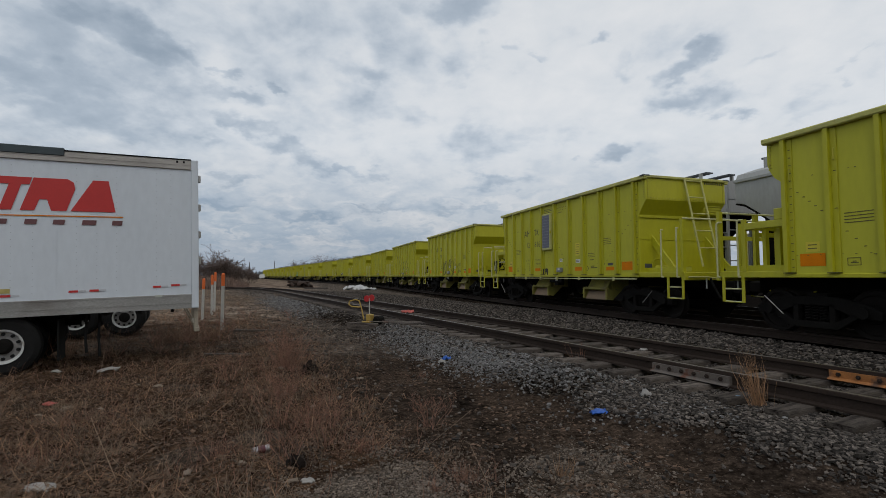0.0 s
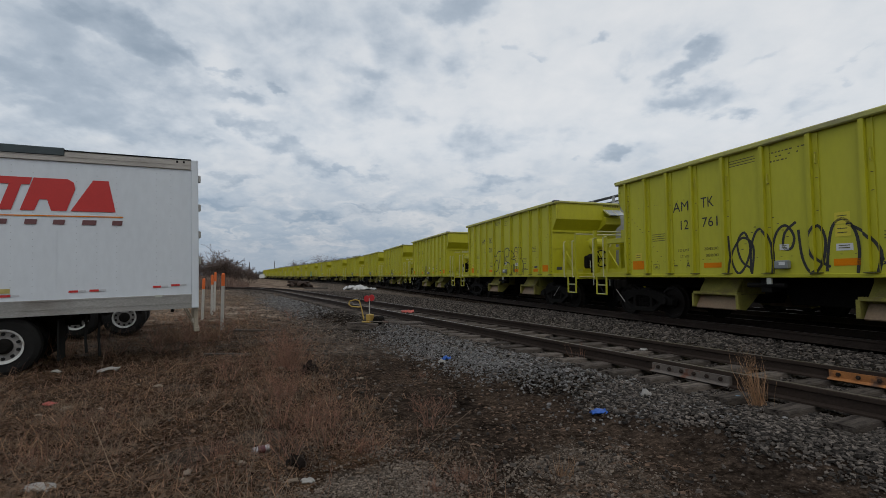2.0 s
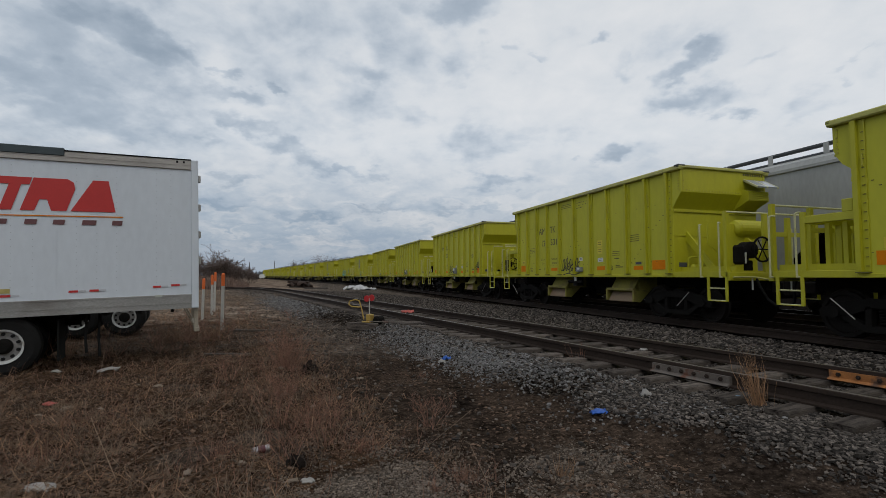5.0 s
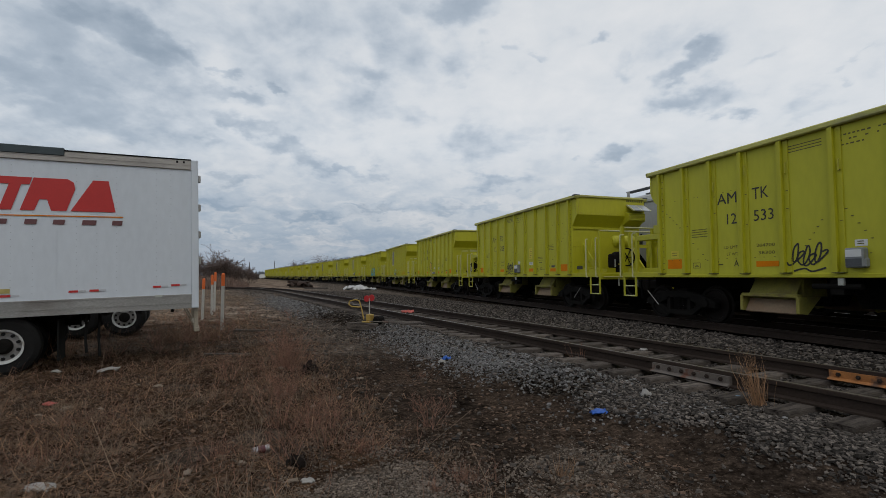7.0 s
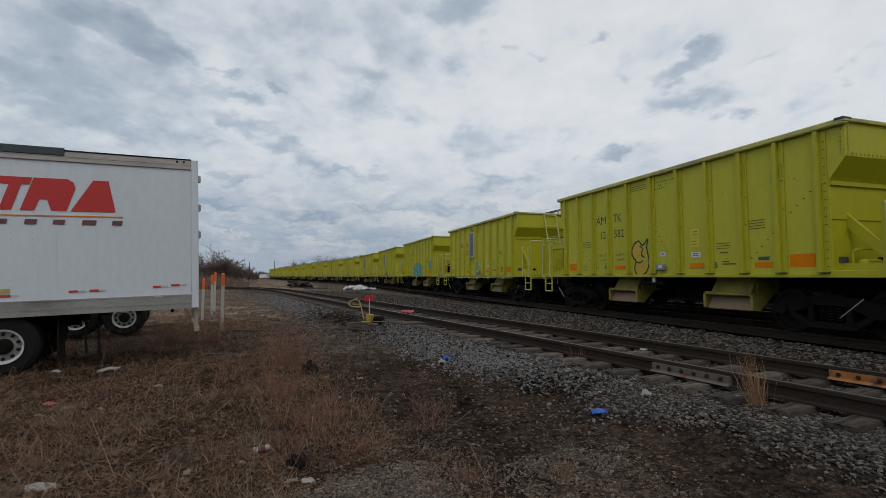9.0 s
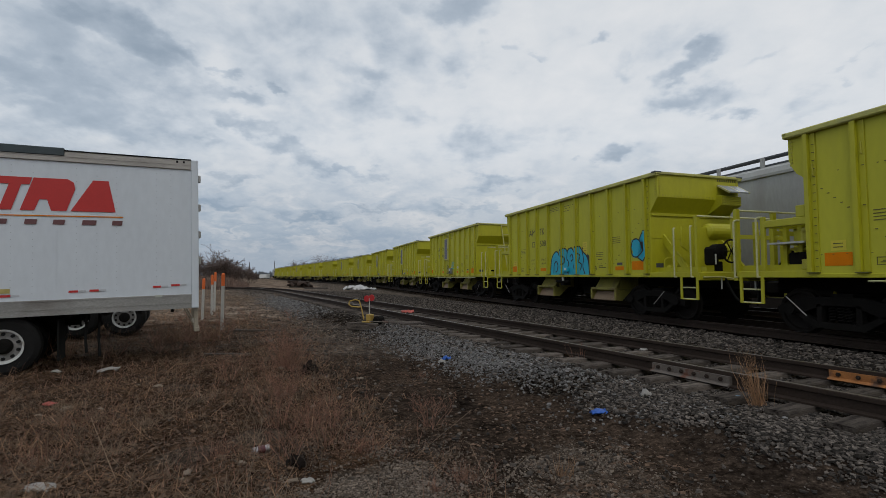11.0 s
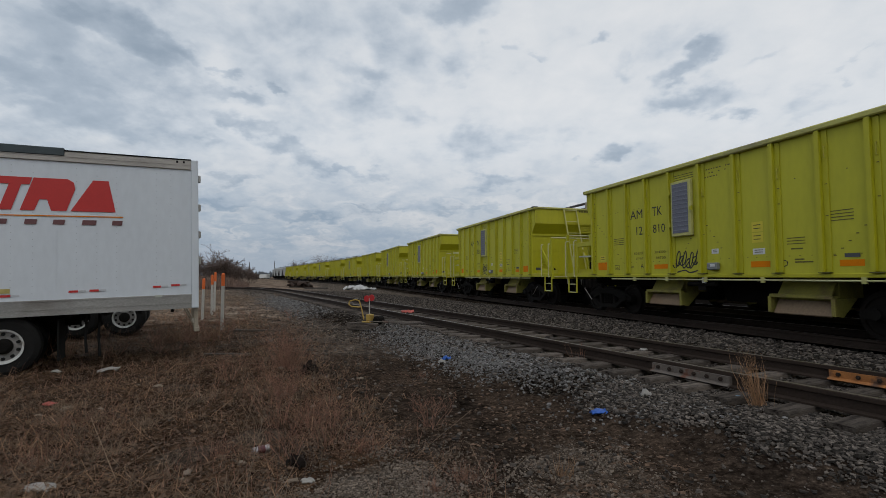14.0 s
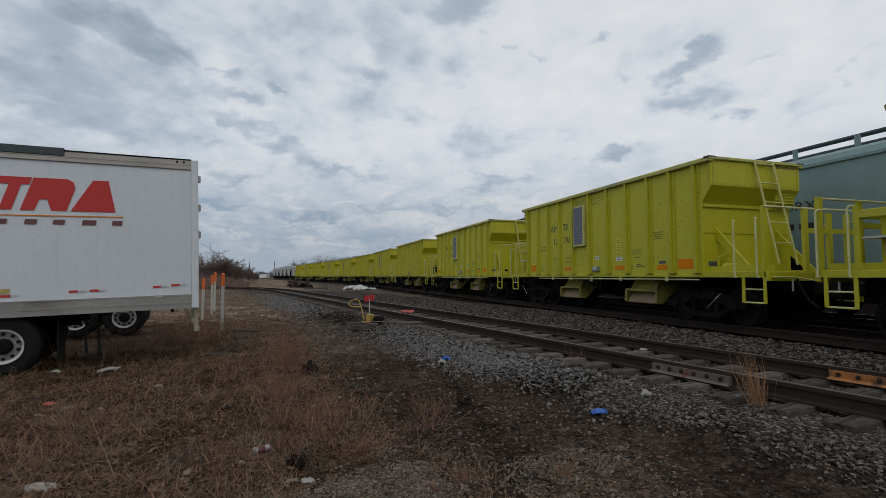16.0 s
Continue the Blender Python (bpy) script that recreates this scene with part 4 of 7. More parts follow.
        box(bm, -W - 0.10, -W - 0.002, 0.12, 0.74, 2.06, 3.40, 0.015)
        fr = part("mesh_door", bm, PALELIME, car)
        bm = bm_new()
        box(bm, -W - 0.108, -W - 0.10, 0.19, 0.68, 2.14, 3.34)
        sc = part("mesh_screen", bm, MESHGREY, fr, "grey perforated screen")
        for i in range(11):
            bm = bm_new()
            z = 2.20 + i * 0.105
            box(bm, -W - 0.116, -W - 0.107, 0.20, 0.67, z, z + 0.018)
            part("slat", bm, SLATGREY, sc)
        bm = bm_new()
        for z in (2.3, 3.1):
            box(bm, -W - 0.12, -W - 0.09, 0.74, 0.79, z, z + 0.12)
        box(bm, -W - 0.13, -W - 0.09, 0.06, 0.12, 2.65, 2.75)
        part("hinge", bm, LIME, fr)
        # shelf of brake valves in the far frame
        bm = bm_new()
        box(bm, -W + 0.02, W - 0.02, 4.24, 4.98, 1.72, 1.755)
        part("valve_shelf", bm, GALV, car, "bare steel shelf")
        for x, y, z, r, h in ((-1.10, 4.38, 1.755, 0.08, 0.26), (-0.80, 4.62, 1.755, 0.10, 0.20), (-0.95, 4.86, 1.755, 0.05, 0.30)):
            bm = bm_new()
            lathe(bm, [(z, r), (z + h * 0.7, r), (z + h, r * 0.5)], 10, "z")
            for v in bm.verts:
                v.co += Vector((x, y, 0))
            part("relay_valve", bm, LIME_WORN, car)
        bm = bm_new()
        box(bm, -1.12, -0.50, 4.30, 4.72, SILL + 0.12, 1.56, 0.03)
        part("control_valve", bm, BLACKSTEEL, car)
        bm = bm_new()
        box(bm, -1.22, -1.0, 4.20, 4.40, SILL + 0.12, 1.42, 0.02)
        part("valve_block", bm, LIME_WORN, car)
        for z, x in ((1.62, -1.02), (1.50, -0.70), (1.45, 0.35)):
            bm = bm_new()
            pipe(bm, [(x, 4.22, z), (x, 4.75, z), (x + 0.10, 4.85, z - 0.10), (x + 0.12, 4.9, SILL + 0.12)], 0.028, 7)
            part("air_pipe", bm, LIME_WORN, car)
    else:
        bm = bm_new()
        prof = [(-0.05, 0.10), (0.0, 0.18), (0.06, 0.205), (0.75, 0.205), (0.81, 0.18), (0.86, 0.10)]
        lathe(bm, prof, 18, "x")
        for v in bm.verts:
            v.co += Vector((-0.42, -5.40, 2.22))
        part("air_tank", bm, LIME, car)
        bm = bm_new()                                   # saddle plate under the tank
        extrude(bm, [(-1.24, -5.46, 2.32), (-0.36, -5.46, 2.32), (-0.10, -5.46, 2.04), (-0.36, -5.46, 1.80), (-0.92, -5.46, 1.62), (-1.26, -5.46, 1.84)], (0, 0.03, 0))
        part("saddle_plate", bm, LIME, car)
        bm = bm_new()
        pipe(bm, [(0.30, -5.62, 2.30), (0.22, -5.72, 2.18), (0.10, -5.80, 1.98), (-0.10, -5.80, 1.86)], 0.018, 6)
        part("tank_hose", bm, PALELIME, car)
        bm = bm_new()                                   # brake wheel, rim and spokes
        c = Vector((-0.44, -6.13, 1.69))
        n = 20
        ring = [c + Vector((math.cos(2 * math.pi * i / n) * 0.27, 0, math.sin(2 * math.pi * i / n) * 0.27)) for i in range(n + 1)]
        pipe(bm, ring, 0.022, 6)
        for i in range(6):
            a = 2 * math.pi * i / 6
            rod(bm, c, c + Vector((math.cos(a) * 0.26, 0, math.sin(a) * 0.26)), 0.013, 5)
        part("brake_wheel", bm, BLACKSTEEL, car, "black spoked brake wheel")
        bm = bm_new()
        lathe(bm, [(-0.16, 0.10), (-0.12, 0.19), (0.10, 0.19), (0.16, 0.12)], 14, "y")
        for v in bm.verts:
            v.co += Vector((-0.62, -5.90, 1.68))
        box(bm, -0.86, -0.62, -5.98, -5.70, 1.36, 1.80, 0.05)
        part("brake_gear", bm, BLACKSTEEL, car)
        bm = bm_new()
        box(bm, -0.64, -0.50, -5.95, -5.80, SILL + 0.0, 1.45, 0.02)
        part("brake_stand", bm, BLACKSTEEL, car)
        bm = bm_new()
        rod(bm, (-0.80, -6.02, 1.38), (-0.80, -6.02, 1.62), 0.020, 6)
        part("brake_handle", bm, GALV, car, "pale steel handle")
        bm = bm_new()
        extrude(bm, [(0.62, NEAR_Y - 0.03, 3.56), (1.28, NEAR_Y - 0.03, 3.56), (1.28, NEAR_Y - 0.40, 3.33), (0.62, NEAR_Y - 0.40, 3.33)], (0, 0.015, -0.03))
        pan = part("solar_panel", bm, material("grey_solar_panel", (0.40, 0.42, 0.45), 0.25, 0.2, 0.1, 4), car, "tilted pale grey solar panel")
        bm = bm_new()
        for x in (0.60, 0.94, 1.28):
            extrude(bm, [(x, NEAR_Y - 0.03, 3.566), (x + 0.03, NEAR_Y - 0.03, 3.566), (x + 0.03, NEAR_Y - 0.41, 3.33), (x, NEAR_Y - 0.41, 3.33)], (0, 0.015, -0.04))
        part("panel_frame", bm, HANDRAIL, pan)
        bm = bm_new()
        extrude(bm, [(0.56, NEAR_Y, 3.30), (0.56, NEAR_Y - 0.18, 3.24), (0.56, NEAR_Y - 0.18, 3.00), (0.56, NEAR_IN - 0.05, 2.80), (0.56, NEAR_IN, 2.80)], (0.68, 0, 0))
        bb = part("battery_box", bm, LIME, car)
        for i in range(5):
            bm = bm_new()
            box(bm, 0.58, 1.22, NEAR_Y - 0.20, NEAR_Y - 0.175, 3.02 + i * .048, 3.04 + i * .048)
            part("louvre", bm, LIME, bb)
    return car


PITCH, V_TRAIN, GAIN, S_TRAIN = 12.737, 10.415, 0.00415, 18.65
LADDER, BRAKE = wagon_master("ladder"), wagon_master("brake")


# ---- covered hoppers on the second track ----
H_PITCH, V_HOP, S_HOP = 12.45, 6.27, 15.8


def hopper_master(paint, label):
    car = holder("covered_hopper_wagon", label, "railway wagon", group="covered hopper train")
    hw, y1 = 1.55, 5.35
    foot = [(5.35, 3.40), (5.00, 3.30), (4.37, 2.86), (3.30, 2.02), (2.45, 1.20)]
    stations_ = [(-y, z) for y, z in foot] + [(y, z) for y, z in foot[::-1]]
    bm = bm_new()                                          # sides and roof over sloped ends
    rings = []
    for y, zl in stations_:
        o = [(-hw, zl), (-hw, 4.06), (-hw * 0.93, 4.28), (-0.62, 4.54), (0.62, 4.54), (hw * 0.93, 4.28), (hw, 4.06), (hw, zl)]
        rings.append([bm.verts.new((x, y, z)) for x, z in o])
    for p, q in zip(rings, rings[1:]):
        for i in range(8):
            j = (i + 1) % 8
            bm.faces.new((p[i], p[j], q[j], q[i]))
    bm.faces.new(rings[0])
    bm.faces.new(rings[-1][::-1])
    part("body", bm, paint, car)
    bm = bm_new()
    for s in (-1, 1):
        box(bm, s * hw - 0.05, s * hw + 0.05, -y1 - 0.02, y1 + 0.02, 4.02, 4.12, 0.01)
    part("roof_eave", bm, paint, car)
    for e in (-1, 1):                                      # black sheet along the underside of the slope and the web below it
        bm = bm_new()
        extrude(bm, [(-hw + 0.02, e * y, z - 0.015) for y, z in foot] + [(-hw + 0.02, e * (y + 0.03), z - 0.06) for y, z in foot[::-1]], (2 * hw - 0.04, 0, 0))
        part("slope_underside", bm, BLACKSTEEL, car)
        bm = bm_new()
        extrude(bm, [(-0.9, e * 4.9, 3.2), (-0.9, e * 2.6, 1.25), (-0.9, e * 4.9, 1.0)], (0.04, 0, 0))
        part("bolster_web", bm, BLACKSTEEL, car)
    for s in (-1, 1):
        bm = bm_new()
        box(bm, s * 0.52 - 0.15, s * 0.52 + 0.15, -y1 + 0.2, y1 - 0.2, 4.80, 4.85)
        part("running_board", bm, BOARD, car)
    bm = bm_new()
    for i in range(7):
        y = -y1 + 0.4 + i * (2 * y1 - 0.8) / 6
        for x in (-0.72, 0.72):
            box(bm, x - 0.03, x + 0.03, y - 0.06, y + 0.06, 4.42, 4.82)
    part("board_bracket", bm, paint, car)
    for e in (-1, 1):
        bm = bm_new()
        for x in (-hw + 0.1, -0.5, 0.5, hw - 0.1):
            box(bm, x - 0.035, x + 0.035, e * 5.75 - 0.035, e * 5.75 + 0.035, 1.0, 4.0 if abs(x) > 1 else 2.6)
        for z in (1.6, 2.1, 2.6, 3.1, 3.6):
            rod(bm, (-hw + 0.1, e * 5.78, z), (-0.5, e * 5.78, z), 0.02, 5)
        part("end_frame", bm, paint, car)
        bm = bm_new()
        box(bm, -hw + .05, hw - .05, min(e * 4.2, e * 5.9), max(e * 4.2, e * 5.9), 0.95, 1.1)
        part("end_sill", bm, BLACKSTEEL, car)
        bm = bm_new()
        box(bm, -1.2, 1.2, min(e * 3.6, e * 4.2), max(e * 3.6, e * 4.2), 1.0, 2.34)
        part("shear_plate", bm, BLACKSTEEL, car)
        b = new("bogie", bogie_mesh(e * 3.9))
        b.parent = car
        bm = bm_new()
        box(bm, -0.14, 0.14, min(e * 5.6, e * 6.32), max(e * 5.6, e * 6.32), 0.72, 0.98, 0.03)
        part("coupler", bm, WHEELSTEEL, car)
    for yc in (-1.4, 1.4):
        bm = bm_new()
        extrude(bm, [(-1.2, yc - 1.1, 1.15), (-1.2, yc - 0.4, 0.42), (-1.2, yc + 0.4, 0.42), (-1.2, yc + 1.1, 1.15)], (2.4, 0, 0))
        part("outlet_bay", bm, BLACKSTEEL, car)
    for y in (-4.75, -3.05, 3.05, 4.75):
        ws = new("wheelset", WHEELSET)
        ws.parent = car
        ws.matrix_basis = pose(0, y, 0.42)
    return car


hop_src = [hopper_master(HOPPERGREY, "grey covered hopper wagon on the second track"),
           hopper_master(HOPPERTEAL, "blue-green covered hopper wagon on the second track"),
           hopper_master(HOPPERTAN, "rusty tan covered hopper wagon on the second track")]
# wagon j stands just before gap j: j and its paint
HOP_PAINT = {4: 1, 6: 2, 8: 1}
hoppers = {}
for j in range(-24, 11):
    src = hop_src[HOP_PAINT.get(j, 0)]
    hoppers[j] = copy_thing(src, Matrix()) if src in hoppers.values() else src


# ---- parked box trailers ----
def wheel_parts(parent, x, y, z, r=0.51, out=-1):
    """A road wheel with its axle along local y; out: the way its outer face looks."""
    bm = bm_new()
    lathe(bm, [(-0.13, 0.30), (-0.14, 0.44), (-0.10, r - 0.015), (-0.05, r), (0.05, r), (0.10, r - 0.015), (0.14, 0.44), (0.13, 0.30)], 36, "y", cap=False)
    ty = part("tyre", bm, RUBBER, parent)
    ty.matrix_basis = pose(x, y, z)
    bm = bm_new()
    lathe(bm, [(out * 0.135, 0.295), (out * 0.15, 0.30), (out * 0.14, 0.27), (out * 0.10, 0.255), (out * 0.06, 0.25)], 32, "y", cap=False)
    rim = part("rim", bm, RIMWHITE, ty, "white painted steel rim")
    bm = bm_new()
    lathe(bm, [(out * 0.07, 0.255), (out * 0.075, 0.19), (out * 0.055, 0.13)], 32, "y")
    part("wheel_disc", bm, DISCGREY, rim, "dull grey wheel disc")
    for i in range(10):
        a = 2 * math.pi * (i + 0.5) / 10
        bm = bm_new()
        rod(bm, (math.cos(a) * 0.215, out * 0.07, math.sin(a) * 0.215), (math.cos(a) * 0.215, out * 0.105, math.sin(a) * 0.215), 0.030, 8)
        part("hand_hole", bm, RUBBER, rim)
    bm = bm_new()
    lathe(bm, [(out * 0.055, 0.14), (out * 0.15, 0.125), (out * 0.17, 0.09), (out * 0.17, 0.05)], 20, "y")
    part("hub", bm, BLACKSTEEL, ty, "black greasy hub")
    return ty


def rbox(bm, x0, x1, y0, y1, z0, z1, bevel=0.0):
    return box(bm, -x1, -x0, y0, y1, z0, z1, bevel)


STAKE = material("dirty_cream_paint", (0.30, 0.26, 0.20), 0.7, 0, 0.25, 5, stain=(0.12, 0.08, 0.05), stain_at=(0.5, 0.68))


def make_trailer(m, label, wheels, boxed=True):
    """Built from the rear (0) to the front, y away from the seen side, z from the underside of the box."""
    tr = holder("box_trailer", label, "trailer", m)
    L, Wd, H = 13.7, 2.55, 3.0
    bm = bm_new()
    if not boxed:                                       # bare skeletal chassis
        for y in (0.75, Wd - 0.75):
            rbox(bm, 0.0, L - 1, y - 0.07, y + 0.07, -0.25, 0.05, 0.01)
        part("chassis_beam", bm, BLACKSTEEL, tr)
        for x in (0.0, 3.6, 6.5, 9.5, 12.4):
            bm = bm_new()
            rbox(bm, x, x + 0.12, 0.05, Wd - 0.05, -0.08, 0.05)
            part("bolster", bm, BLACKSTEEL, tr)
        return running_gear(tr, wheels, L, Wd)
    rbox(bm, -0.008, L, 0.0, Wd, 0.28, 2.86)
    part("box_body", bm, WHITEPAINT, tr)
    for y in (-0.012, Wd + 0.012):
        bm = bm_new()
        rbox(bm, -0.01, L, y - 0.02, y + 0.02, 0.0, 0.28, 0.006)
        rbox(bm, -0.01, L, y - 0.03, y + 0.03, 0.0, 0.035)
        rbox(bm, -0.01, L, y - 0.028, y + 0.028, 0.10, 0.115)
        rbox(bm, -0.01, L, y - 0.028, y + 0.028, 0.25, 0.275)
        part("bottom_rail", bm, ALU, tr)
        bm = bm_new()
        rbox(bm, -0.01, L, y - 0.02, y + 0.02, 2.80, 2.99, 0.006)
        rbox(bm, -0.01, L, y - 0.027, y + 0.027, 2.885, 2.90)
        rail = part("top_rail", bm, RAILBEIGE, tr)
        bm = bm_new()
        rbox(bm, -0.01, L, y - 0.03, y + 0.03, 2.99, 3.012)
        part("rail_cap", bm, BLACKSTEEL, rail, "dark rubber cap along the rail")
        for a in (0.10, 0.22):
            bm = bm_new()
            rbox(bm, a, a + 0.035, y - 0.024, y + 0.024, 2.925, 2.965)
            part("marker_lamp", bm, BLACKSTEEL, rail)
        bm = bm_new()
        rbox(bm, -0.14, -0.01, y - 0.025, y + 0.06 * (1 if y < 0 else -1) + 0.0, 0.0, 3.0, 0.01)
        part("corner_post", bm, WHITEPAINT, tr)
    bm = bm_new()
    rbox(bm, 2.05, L, -0.055, 0.02, 2.90, 3.045, 0.01)
    part("roof_strip", bm, DARKTRIM, tr, "dark grey strip along the roof edge")
    bm = bm_new()
    rbox(bm, 0.0, L, 0.01, Wd - 0.01, 2.96, 3.0)
    part("roof", bm, ALU, tr)
    bm = bm_new()
    for y0, y1 in ((0.06, Wd / 2 - .01), (Wd / 2 + .01, Wd - 0.06)):
        rbox(bm, -0.10, -0.012, y0, y1, 0.3, 2.85, 0.008)
    part("rear_doors", bm, WHITEPAINT, tr)
    for z in (0.95, 1.48, 2.03, 2.62):
        bm = bm_new()
        rbox(bm, -0.185, -0.13, -0.035, 0.04, z - 0.075, z + 0.075, 0.018)
        part("door_hinge", bm, ALU, tr, "dark door hinge")
    bm = bm_new()
    for y in (0.06, Wd - 0.06):
        rbox(bm, -0.13, -0.05, y - 0.03, y + 0.05, -0.42, 0.0, 0.01)
    rbox(bm, -0.15, -0.05, 0.0, Wd, -0.48, -0.40, 0.01)
    for y in (0.10, Wd - 0.10):
        rod(bm, (-0.12, y, 0.0), (0.06, y, -0.38), 0.018, 6)
    part("rear_bumper", bm, STAKE, tr, "dirty cream rear bumper bar")
    bm = bm_new()
    for i in range(24):
        x = 0.3 + i * 0.55
        rbox(bm, x, x + 0.06, 0.03, Wd - 0.03, -0.06, 0.02)
    for y in (0.75, Wd - 0.75):
        rbox(bm, 1.9, L - 2, y - 0.04, y + 0.04, -0.25, -0.05)
    tagged(part("underframe", bm, BLACKSTEEL, tr), kind="stuff")
    return running_gear(tr, wheels, L, Wd)


def running_gear(tr, wheels, L, Wd):
    for x in wheels:
        bm = bm_new()
        rod(bm, (-x, 0.3, -0.50), (-x, Wd - 0.3, -0.50), 0.07, 8)
        rbox(bm, x - .5, x + .5, 0.62, 0.72, -0.35, -0.2)
        rbox(bm, x - .5, x + .5, Wd - 0.72, Wd - 0.62, -0.35, -0.2)
        part("axle", bm, BLACKSTEEL, tr)
        for y, out in ((0.16, -1), (0.48, -1), (Wd - 0.48, 1), (Wd - 0.16, 1)):
            wheel_parts(tr, -x, y, -0.50, 0.53, out)
    bm = bm_new()
    for y in (0.5, Wd - 0.5):
        rbox(bm, L - 3.0, L - 2.88, y - .06, y + .06, -0.75, 0.0)
    part("landing_leg", bm, BLACKSTEEL, tr)
    return tr


def trailer_pose(x, y, z, pitch, ahead=(0.879, 0.476)):
    """Local x points to the rear, y away from the seen side; pitch raises the rear."""
    ex = Vector((*ahead, math.tan(radians(pitch)))).normalized()
    ey = Vector((-ahead[1], ahead[0], 0)).normalized()
    ez = ex.cross(ey)
    m = Matrix((ex, ey, ez)).transposed().to_4x4()
    m.translation = (x, y, z)
    return m


trailer = make_trailer(trailer_pose(-5.08, 9.80, 0.96, 1.7), "white box trailer with red lettering shapes, parked on weeds", (2.9, 4.15))
trailer_far = make_trailer(trailer_pose(-8.60, 14.25, 0.91, 0.0), "bare black trailer chassis parked behind the box trailer", (0.62, 1.75), False)




# ---- lettering and marks ----
def letters(bm, words):
    """Block letters on a wagon's seen side; each word: text, y of its left end, y of its right end, foot z, height. The face looks to -x."""
    for text, y0, y1, z, h in words:
        cu = bpy.data.curves.new("word", "FONT")
        cu.body, cu.resolution_u = text, 2
        ob = bpy.data.objects.new("word", cu)
        me = bpy.data.meshes.new_from_object(ob)
        co = np.array([v.co[:] for v in me.vertices])
        lo, hi = co.min(0), co.max(0)
        vs = [bm.verts.new((0, y0 + (c[0] - lo[0]) / (hi[0] - lo[0]) * (y1 - y0), z + (c[1] - lo[1]) / (hi[1] - lo[1]) * h)) for c in co]
        for p in me.polygons:
            bm.faces.new([vs[i] for i in p.vertices])
        bpy.data.meshes.remove(me)
        bpy.data.objects.remove(ob)
        bpy.data.curves.remove(cu)


def lift_mesh(bm, x):
    for v in bm.verts:
        v.co.x = x
    return bm


def tile(bm, y0, y1, z0, z1):
    vs = [bm.verts.new((0, y, z)) for y, z in ((y0, z0), (y1, z0), (y1, z1), (y0, z1))]
    bm.faces.new(vs)


def shape(bm, pts):
    """A flat painted patch."""
    bm.faces.new([bm.verts.new((0, a, b)) for a, b in pts])


FACE = -W - 0.005


def ink(name, bm, mat, parent, x=FACE, label=""):
    return part(name, lift_mesh(bm, x), mat, parent, label)


def paint(name, bm, mat, parent, x=FACE, label=""):
    """Sprayed paint: the flat shapes are cut at the ribs and laid over panel, flange and rib alike."""
    cuts = [c for r in RIBS for c in (r + 0.04, r - 0.04, r - 0.146)]
    for c in cuts:
        bmesh.ops.bisect_plane(bm, geom=bm.verts[:] + bm.edges[:] + bm.faces[:], plane_co=(0, c, 0), plane_no=(0, 1, 0))
    out = bm_new()
    for f in bm.faces:
        y = f.calc_center_median().y
        step = 0.0
        for r in RIBS:
            if r - 0.04 < y < r + 0.04:
                step = 0.080
            elif r - 0.146 < y < r - 0.04:
                step = 0.020
        out.faces.new([out.verts.new((x - step, v.co.y, v.co.z)) for v in f.verts])
    bm.free()
    return part(name, out, mat, parent, label)


TAGWHITE = material("white_label", (0.60, 0.60, 0.58), 0.5, 0, 0.1, 6)
TAGYELLOW = material("yellow_label", (0.58, 0.49, 0.03), 0.5, 0, 0.1, 6)
BOXGREY = material("grey_box", (0.20, 0.21, 0.21), 0.5, 0.1, 0.2, 6)


